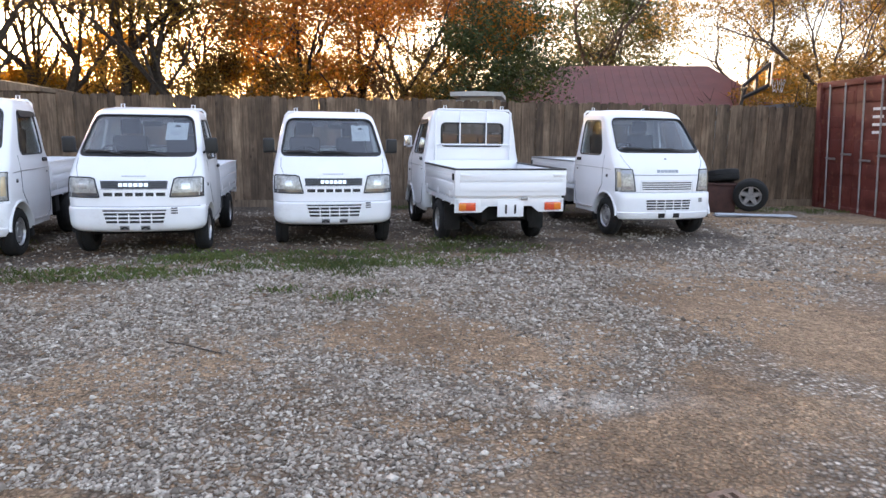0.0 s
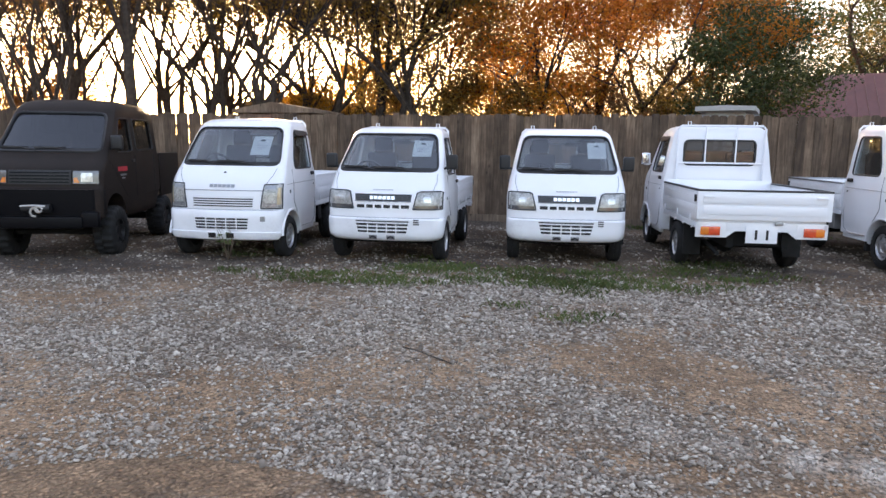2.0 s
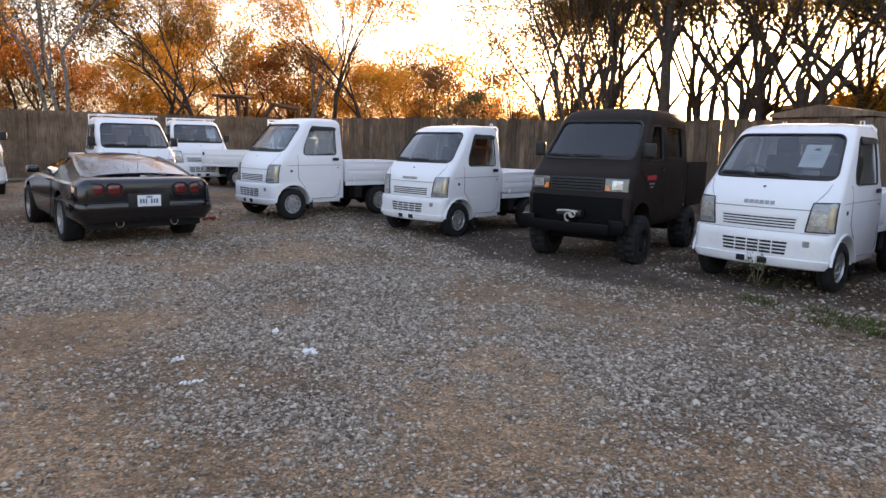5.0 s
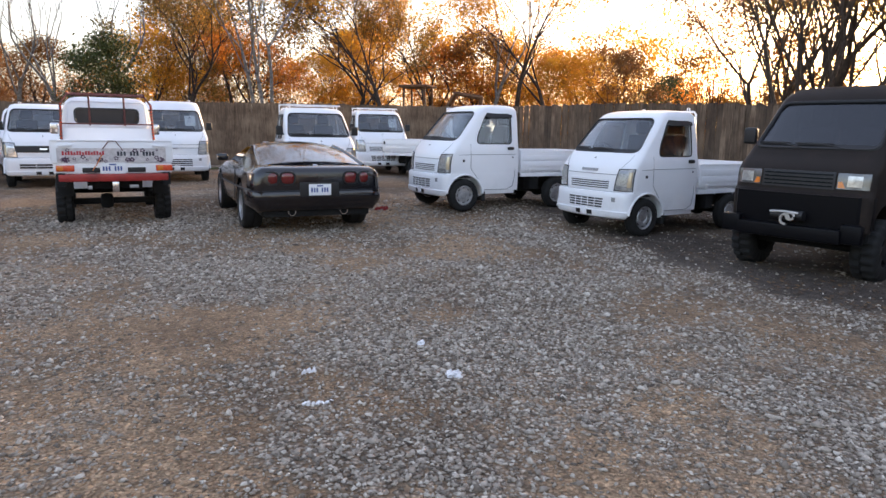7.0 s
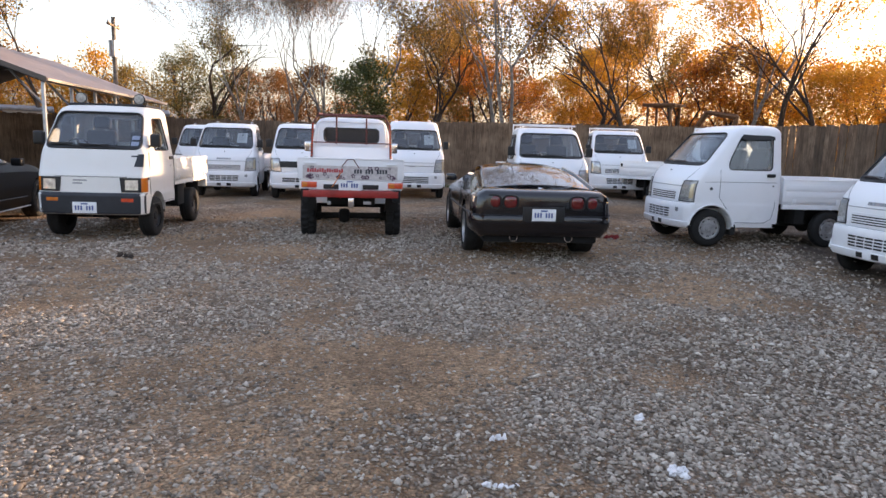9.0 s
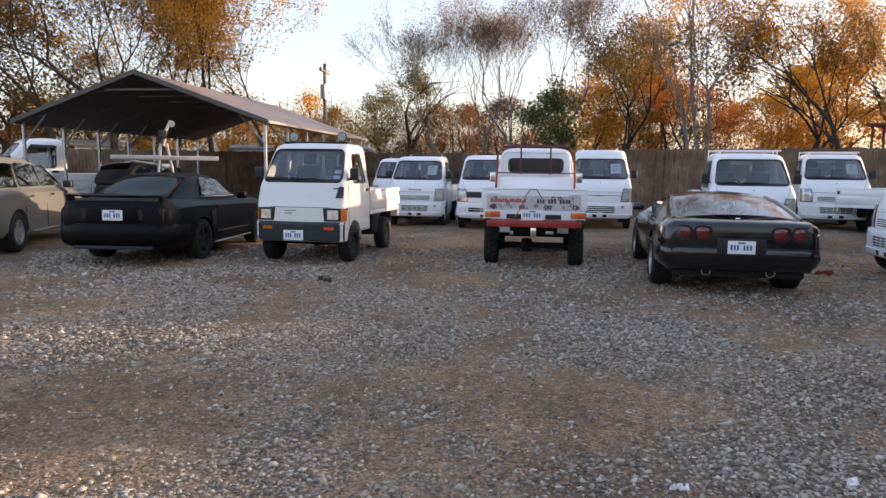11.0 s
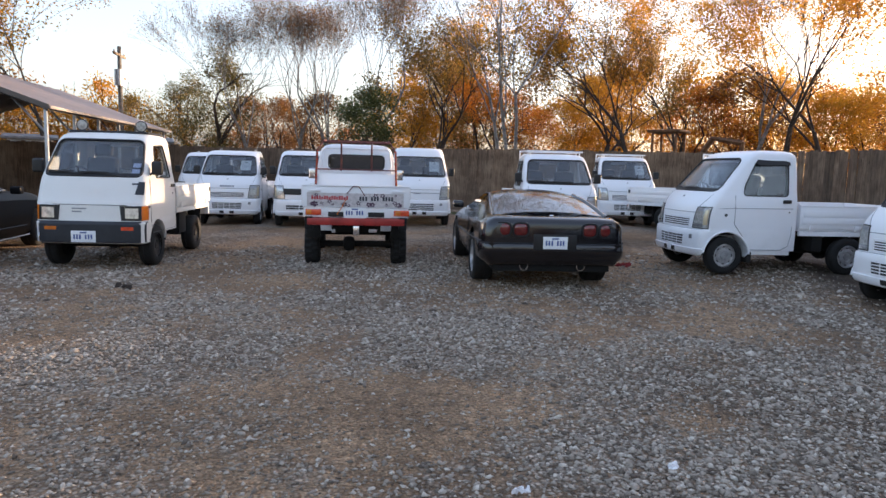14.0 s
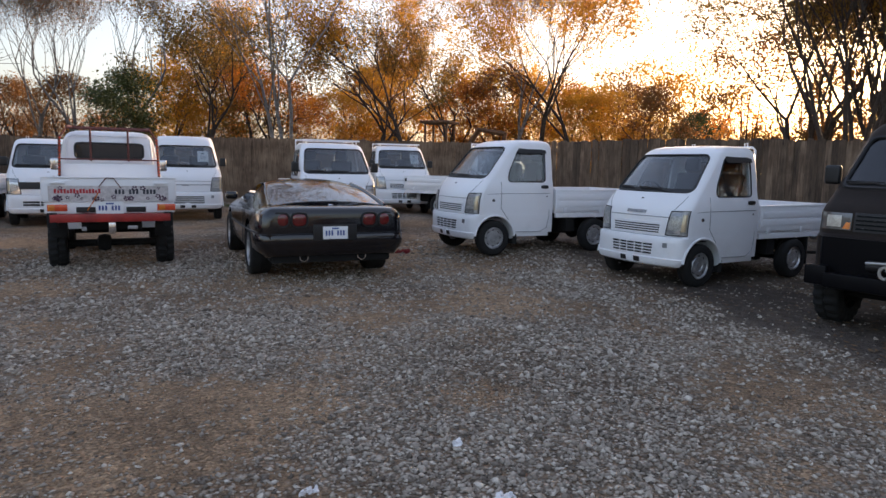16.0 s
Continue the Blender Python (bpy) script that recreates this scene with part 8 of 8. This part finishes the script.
rt = random.Random(4)
UNDER = [(S_OLIVE, 127.5, 26.0, 0.8), (S_GOLD, 122.5, 24.0, 1.0), (S_OLIVE, 118.5, 22.0, 1.15), (S_BROWN, 115.0, 21.5, 1.15), (S_OLIVE, 112.0, 22.0, 1.2), (S_GOLD, 108.5, 23.0, 1.1), (S_OLIVE, 106.0, 21.0, 1.05), (S_BROWN, 103.0, 23.5, 1.25), (S_GOLD, 100.0, 22.0, 1.15),
         (S_BROWN, 97.0, 21.0, 1.1), (S_OLIVE, 93.5, 22.0, 1.2), (S_OLIVE, 90.0, 23.0, 1.2), (S_GOLD, 66.5, 27.0, 1.0), (S_OLIVE, 63.0, 25.0, 1.15), (S_BROWN, 60.0, 25.0, 1.1), (S_OLIVE, 140.0, 27.0, 0.8), (S_BROWN, 145.5, 27.0, 0.8), (S_GOLD, 148.5, 28.0, 0.75), (S_BROWN, 151.0, 30.0, 0.8)]

# distances and bearings round the lot: (kind, bearing, distance, scale)
WOODS = [
    (T_TRUNK, 136.6, 17.5, 1.0), (T_OLIVE, 113.0, 20.5, 1.1), (T_OLIVE, 117.5, 21.0, 1.15), (T_OLIVE, 121.5, 21.5, 1.1), (T_OAK, 124.5, 24.0, 1.15), (T_OLIVE, 142.0, 23.0, 1.05), (B_BROWN, 144.5, 30.0, 0.95), (T_OLIVE, 132.0, 28.0, 1.2), (T_OAK, 131.5, 20.0, 1.0), (T_OAK, 126.0, 19.0, 1.05), (T_STEMS, 143.5, 19.5, 1.0), (T_STEMS, 140.5, 21.0, 1.0), (T_OAK, 134.0, 24.0, 1.1), (T_OAK, 129.0, 26.0, 1.1), (T_OLIVE, 123.5, 23.0, 1.0), (T_OAK, 145.5, 25.0, 1.0), (T_OLIVE, 138.5, 27.0, 1.0), 
    (T_OLIVE, 115.5, 21.0, 0.9), (T_OLIVE, 110.0, 24.0, 0.9), (T_OLIVE, 120.0, 27.0, 0.95), (B_GOLD, 118.0, 33.0, 0.8), (T_BARE, 108.5, 23.0, 0.8),
    (T_ORANGE, 103.0, 22.0, 1.05), (T_ORANGE, 98.5, 24.0, 1.1), (T_ORANGE, 95.0, 21.5, 1.05), (B_GOLD, 105.5, 30.0, 0.8), (T_OLIVE, 93.0, 26.0, 0.9), (B_GREEN, 88.0, 21.0, 1.0), (B_GREEN, 85.0, 22.5, 1.05), (T_OLIVE, 90.5, 30.0, 1.0),
    (B_PINE, 79.5, 38.0, 1.1), (B_GREEN, 77.5, 40.0, 1.8), (T_OLIVE, 67.0, 33.0, 1.0), (T_OLIVE, 62.5, 27.0, 1.0), (T_GOLD2, 60.0, 30.0, 0.9), (B_OLIVE, 64.0, 34.0, 0.75), (B_OLIVE, 57.0, 28.0, 0.8), (T_OLIVE, 52.0, 30.0, 1.0),
    (B_BROWN, 156.0, 36.0, 0.65), (B_GOLD, 159.5, 38.0, 0.75), (B_GOLD, 162.0, 40.0, 0.8), (B_GOLD, 165.5, 40.0, 0.85), (B_BROWN, 168.0, 38.0, 0.82), (B_ORANGE, 170.5, 37.0, 0.85), (B_GREEN, 153.0, 38.0, 0.8), (B_ORANGE, 152.0, 42.0, 0.7), (B_BROWN, 158.0, 44.0, 0.7),
    (T_GOLD, 161.5, 33.0, 1.0), (T_GOLD, 164.5, 31.0, 1.1), (T_BARE, 167.0, 34.0, 0.95), (T_GOLD, 172.0, 33.0, 0.95), (T_GOLD, 175.0, 31.0, 1.0), (T_OLIVE, 178.0, 34.0, 0.9), (T_PALE, 184.8, 29.0, 1.05), (B_GOLD, 176.5, 42.0, 0.95), (B_GOLD, 181.0, 43.0, 0.85), (B_BROWN, 179.0, 48.0, 0.95),
    (T_GOLD, 188.0, 36.0, 0.95), (T_ORANGE, 186.5, 35.0, 0.8), (T_OLIVE, 191.5, 33.0, 1.0), (B_OLIVE, 191.0, 40.0, 0.8), (B_GOLD, 193.5, 37.0, 0.8), (B_GREEN, 197.0, 31.0, 0.85), (T_BARE, 196.5, 33.0, 0.95), (T_BARE, 199.5, 35.0, 0.95), (B_ORANGE, 189.5, 45.0, 0.8),
    (B_BROWN, 201.0, 42.0, 0.7), (B_BROWN, 204.0, 45.0, 0.7), (T_BARE, 202.5, 37.0, 0.95), (B_PINE, 208.8, 45.0, 0.85), (B_PINE, 211.0, 50.0, 0.7), (B_BROWN, 206.5, 48.0, 0.75), (T_BARE, 206.0, 36.0, 0.85),
    (B_OLIVE, 214.5, 42.0, 0.6), (B_GOLD, 218.0, 40.0, 0.55), (B_BROWN, 216.5, 40.0, 0.5), (T_GOLD, 220.0, 31.0, 1.0), (T_GOLD, 223.5, 30.0, 1.05), (T_GOLD2, 226.5, 32.0, 1.1), (T_OLIVE, 231.0, 30.0, 1.1), (B_GOLD, 222.0, 38.0, 0.6), (B_GOLD, 228.0, 38.0, 0.6), (B_OLIVE, 233.0, 34.0, 0.8), (T_GOLD, 234.0, 30.0, 1.05), (B_BROWN, 238.0, 34.0, 1.0), (B_OLIVE, 244.0, 34.0, 1.0),
]
for kind, az, dist, sc in WOODS + UNDER:
    plant(kind, *at_az(az, dist), sc * rt.uniform(0.95, 1.05), rt.uniform(0, 360), rt.uniform(0.95, 1.05))
# unseen trees added behind the camera, to close the ring and fill reflections
for k in range(9):
    plant(rt.choice([B_OLIVE, B_BROWN, B_GOLD, B_PINE]), *at_az(254 + k * 17, rt.uniform(36, 50)), rt.uniform(0.8, 1.05), rt.uniform(0, 360))


# ---------------------------------------------------------------- loose stones, leaves and weeds on the lot
def on_lot(x, y):
    return ground_height(x, y) + 0.014 * noise.fractal((x * 0.6, y * 0.6, 0), 0.8, 2.0, 4)


GRID = [[max(dirt_at(-16 + 0.14 * (i + 0.5), -14 + 0.14 * (j + 0.5)), 1.35 * damp_shade_at(-16 + 0.14 * (i + 0.5), -14 + 0.14 * (j + 0.5)) - 0.1) for j in range(200)] for i in range(176)]


def scatter_stones(count, label):
    rng = np.random.default_rng(11)
    px, py, ps = [], [], []
    while len(px) < count:
        k = 4000
        a = np.radians(rng.uniform(48, 236, k))
        r = 1.7 + 11.5 * rng.random(k) ** 1.25
        for x, y, u, v in zip(-1.6 + r * np.cos(a), 1.4 + r * np.sin(a), rng.random(k), rng.random((k, 3))):
            if y > 12.5 or x > 8 or len(px) >= count:
                continue
            bare = GRID[int((x + 16) / 0.14)][int((y + 14) / 0.14)]
            if u < max(0.22 if bare < 0.95 else 0.10, min(1.0, 1.12 - 1.1 * bare)):
                px.append(x), py.append(y)
                # coarse stones lie together, chips everywhere
                ps.append((0.0055 + 0.0085 * v[0] ** 1.5) * (1.0 - 0.3 * bare) + (0.007 * v[1] if v[2] < 0.12 else 0))
                ps[-1] *= 1.0 + 0.09 * max(0.0, math.hypot(x + 1.6, y - 1.4) - 3.0)
    n = len(px)
    base = np.array([(1, 0, 0), (0, 1, 0), (-1, 0, 0), (0, -1, 0), (0, 0, 1), (0, 0, -1)], float)
    tri = np.array([(0, 1, 4), (1, 2, 4), (2, 3, 4), (3, 0, 4), (1, 0, 5), (2, 1, 5), (3, 2, 5), (0, 3, 5)])
    v = base[None] * rng.uniform(0.65, 1.35, (n, 6, 1)) + rng.normal(0, 0.16, (n, 6, 3))
    v *= np.array(ps)[:, None, None] * rng.uniform(0.6, 1.5, (n, 1, 3)) * np.array([1.35, 1.35, 0.85])
    t = rng.uniform(0, 6.2832, n)
    c, s = np.cos(t)[:, None], np.sin(t)[:, None]
    xy = np.stack([v[:, :, 0] * c - v[:, :, 1] * s, v[:, :, 0] * s + v[:, :, 1] * c, v[:, :, 2]], -1)
    xy += np.stack([px, py, [on_lot(x, y) for x, y in zip(px, py)]], -1)[:, None]
    xy[:, :, 2] += np.array(ps)[:, None] * 0.25
    faces = (tri[None] + 6 * np.arange(n)[:, None, None]).reshape(-1, 3)
    me = bpy.data.meshes.new("gravel")
    me.vertices.add(6 * n)
    me.vertices.foreach_set("co", xy.ravel())
    me.loops.add(faces.size)
    me.loops.foreach_set("vertex_index", faces.ravel())
    me.polygons.add(len(faces))
    me.polygons.foreach_set("loop_start", np.arange(0, faces.size, 3))
    me.update(calc_edges=True)
    me.materials.append(STONE)
    return tagged(new("gravel", me), label, "gravel", kind="stuff")


scatter_stones(104000, "loose grey and tan crushed stones strewn over the lot")


def blades(name, patches, count, h, mat_, label, category, flat=False):
    rnd = random.Random(8)
    vs, fs = [], []
    tufts = []
    for k in range(150):
        cx, cy, rx, ry = rnd.choices(patches, [p[2] * p[3] + 0.02 for p in patches])[0]
        tufts.append(lot(cx + rnd.gauss(0, 0.9) * rx, cy + rnd.gauss(0, 1.3) * ry))
    for k in range(count):
        cx, cy = tufts[rnd.randrange(len(tufts))]
        x, y = cx + rnd.gauss(0, 0.13 if not flat else 0.4), cy + rnd.gauss(0, 0.07 if not flat else 0.3)
        z = on_lot(x, y)
        a = rnd.uniform(0, 6.283)
        i = len(vs)
        if flat:
            s = h * rnd.uniform(0.5, 1.3)
            dx, dy, t = math.cos(a) * s, math.sin(a) * s, rnd.uniform(0.0, 0.4) * s
            vs += [(x - dx, y - dy, z + 0.012), (x + dy * 0.5, y - dx * 0.5, z + 0.008 + t), (x + dx, y + dy, z + 0.015 + t * 0.6), (x - dy * 0.5, y + dx * 0.5, z + 0.01)]
            fs.append((i, i + 1, i + 2, i + 3))
        else:
            hh = h * rnd.uniform(0.4, 1.3)
            lx, ly = math.cos(a) * hh * 0.8, math.sin(a) * hh * 0.8
            w = 0.0055
            vs += [(x - w * math.sin(a), y + w * math.cos(a), z), (x + w * math.sin(a), y - w * math.cos(a), z), (x + lx * 0.5, y + ly * 0.5, z + hh * 0.8), (x + lx, y + ly, z + hh * 0.9)]
            fs += [(i, i + 1, i + 2), (i, i + 2, i + 3)]
    me = bpy.data.meshes.new(name)
    me.from_pydata(vs, [], fs)
    me.materials.append(mat_)
    return tagged(new(name, me), label, category, kind="stuff")


WEEDS = [(-1.5, 7.5, 0.7, 0.25), (-1.1, 7.6, 0.6, 0.2), (-3.77, 6.3, 0.7, 0.2), (-3.1, 6.6, 0.5, 0.2), (-2.55, 6.95, 0.5, 0.25), (-2.4, 7.45, 0.6, 0.2), (-1.15, 5.9, 0.3, 0.12), (-1.45, 6.0, 0.25, 0.1), (-0.9, 7.45, 0.5, 0.2), (-5.35, 7.6, 0.2, 0.2), (5.1, 13.3, 0.9, 0.25), (-1.0, 12.6, 1.2, 0.15), (-21, -1.5, 0.4, 0.8), (-0.2, 8.5, 0.4, 0.3)]
blades("weeds", WEEDS, 9500, 0.05, GRASS, "low green weeds and grass tufts in the gravel", "weeds")
MOULD = [(-3.0, 7.6, 2.5, 0.9), (-6.2, 6.0, 2.6, 0.8), (0.2, 8.8, 2.0, 0.7), (-9.0, 5.6, 1.6, 0.7), (-3.5, 6.6, 2.0, 0.7), (-8.0, 8.5, 5.0, 1.5), (-1.0, 10.5, 4.0, 1.5)]
blades("leaf_litter", MOULD, 9000, 0.028, DRYLEAF, "dry brown fallen leaves under the vehicles", "leaves", flat=True)


def weed_plant(x, y, h):
    x, y = lot(x, y)
    top = thing("weed_plant", "thin dry weed stalk beside a truck's wheel", "weed", at=pose(x, y, on_lot(x, y)))
    rnd = random.Random(3)
    b = bmesh.new()
    for k in range(9):
        a = k * 0.7
        tube([(0, 0, 0), (0.08 * math.cos(a), 0.08 * math.sin(a), h * 0.55), (0.2 * math.cos(a) * rnd.random(), 0.2 * math.sin(a) * rnd.random(), h * rnd.uniform(0.7, 1.1))], 0.004, 4, bm=b)
    part("stalks", b, RAWWOOD, top)
    LEAVES.clear()
    leaf_cloud(None, (0, 0, h * 0.6), 0.18, 60, 0.03, rnd)
    me = bpy.data.meshes.new("leaves")
    k = len(LEAVES) // 3
    me.from_pydata([tuple(v) for v in LEAVES], [], [(3 * i, 3 * i + 1, 3 * i + 2) for i in range(k)])
    me.materials.append(GRASS)
    o = new("leaves", me)
    o.parent = top


weed_plant(-5.30, 6.75, 0.45)


def crumple(name, x, y, pts, r, mat_, label, category):
    """A lump of torn stuffing or cloth lying on the ground: overlapping uneven lobes in one mesh."""
    rnd = random.Random(int(abs(x * 100)))
    x, y = lot(x, y)
    b = bmesh.new()
    for dx, dy in pts:
        m = Matrix.LocRotScale((dx, dy, r * 0.55), Euler((rnd.random(), rnd.random(), rnd.random())), (r * rnd.uniform(0.8, 1.3), r * rnd.uniform(0.8, 1.3), r * rnd.uniform(0.6, 0.9)))
        bmesh.ops.create_icosphere(b, subdivisions=3, radius=1.0, matrix=m)
    for v in b.verts:
        v.co += Vector((noise.noise(v.co * 60), noise.noise(v.co * 60 + Vector((5, 0, 0))), noise.noise(v.co * 60 + Vector((0, 7, 0))))) * r * 0.9
        v.co.z = max(v.co.z, -0.002)
    ob = new(name, mesh_of(b, name, mat_))
    ob.matrix_world = pose(x, y, on_lot(x, y))
    return tagged(ob, label, category)


FLUFF = simple("white_stuffing", (0.82, 0.81, 0.82), 0.95, vary=0.1, scale=20, relief=0.5)
REDCLOTH = simple("red_cloth", (0.30, 0.03, 0.03), 0.9, vary=0.3, scale=20)
crumple("foam_scrap", -4.82, 2.13, [(0, 0), (0.035, 0.02), (-0.03, 0.03), (0.01, -0.035), (-0.035, -0.02)], 0.018, FLUFF, "torn tuft of white stuffing on the gravel", "litter")
crumple("foam_scrap", -5.38, 2.00, [(0, 0), (0.03, 0.012), (-0.02, 0.02)], 0.016, FLUFF, "small tuft of white stuffing on the dirt", "litter")
crumple("foam_scrap", -4.96, 1.33, [(0, 0), (0.022, -0.025), (-0.01, 0.03)], 0.015, FLUFF, "flat scrap of white stuffing on the dirt", "litter")
crumple("foam_scrap", -4.53, 1.39, [(0.0, 0.07), (0.012, 0.05), (0.02, 0.028), (0.024, 0.005), (0.022, -0.02), (0.02, -0.045), (0.024, -0.068)], 0.011, FLUFF, "curved strip of white stuffing on the dirt", "litter")
crumple("cloth_scrap", -12.2, 2.2, [(0, 0), (0.06, 0.05), (-0.05, 0.08), (0.02, -0.08)], 0.035, REDCLOTH, "crumpled dark red rag near a parked car", "litter")
crumple("dirt_clod", -8.55, -3.3, [(0, 0), (0.05, 0.1), (-0.03, -0.1)], 0.03, simple("dark_clod", (0.06, 0.045, 0.035), 0.95, vary=0.4, scale=20), "dark clod of earth on the gravel", "clod")
stick = part("stick", tube([(0, 0, 0.012), (0.15, -0.06, 0.02), (0.29, -0.12, 0.014), (0.46, -0.19, 0.012)], 0.0045, 6), BARK, at=on_ground(-1.95, 4.6, 0))
tagged(stick, "thin dead stick lying on the gravel", "stick")
br = part("brick", cut(box(-0.07, 0.07, -0.05, 0.05, 0, 0.06, 0.006), [box(-0.035, -0.005, -0.02, 0.02, 0.02, 0.1), box(0.015, 0.04, -0.02, 0.02, 0.02, 0.1)]), simple("broken_brick", (0.26, 0.17, 0.12), 0.9, vary=0.3, scale=20, relief=0.5), at=on_ground(0.93, 2.95, 25))
tagged(br, "broken tan brick with core holes half sunk in the dirt", "brick")


# ---------------------------------------------------------------- spare wheels and bars by the fence
def spare_wheel(label, m, rim_mat="star"):
    top = thing("spare_wheel", label, "wheel", "spare wheels", m)
    w = wheel(top, 0, 0, 0.30, 0.20, 0.19, 1, rim_mat)
    w.matrix_basis = pose(0, 0, 0.30)
    return top


spare_wheel("black tyre on a silver spoked rim leaning by the fence", on_ground(4.62, 12.55, 160) @ pose(0, 0, 0.08, -14, 0, 0))
spare_wheel("bare black tyre lying on top of a crate", on_ground(4.25, 13.0, 20) @ pose(0, 0.25, 0.62, 78, 0, 0), "black")
CRATE = simple("rusted_crate_steel", (0.06, 0.022, 0.016), 0.8, vary=0.4, scale=6)
crate = thing("crate", "rusty brown metal crate under a tyre", "crate", at=on_ground(4.15, 12.95, -15))
part("body", box(-0.35, 0.35, -0.3, 0.3, 0.0, 0.52, 0.01), CRATE, crate)
part("lid", box(-0.37, 0.37, -0.32, 0.32, 0.524, 0.56, 0.01), CRATE, crate)
for k in range(4):
    o = part("steel_bar", tube([(0, -k * 0.07, 0.02 + 0.036 * (k % 2)), (1.4, 0.15 - k * 0.10, 0.03)], 0.018, 6), GALV, at=on_ground(3.9, 12.2, 0))
    tagged(o, "grey steel bar lying on the gravel by the fence", "bar", "steel bars")
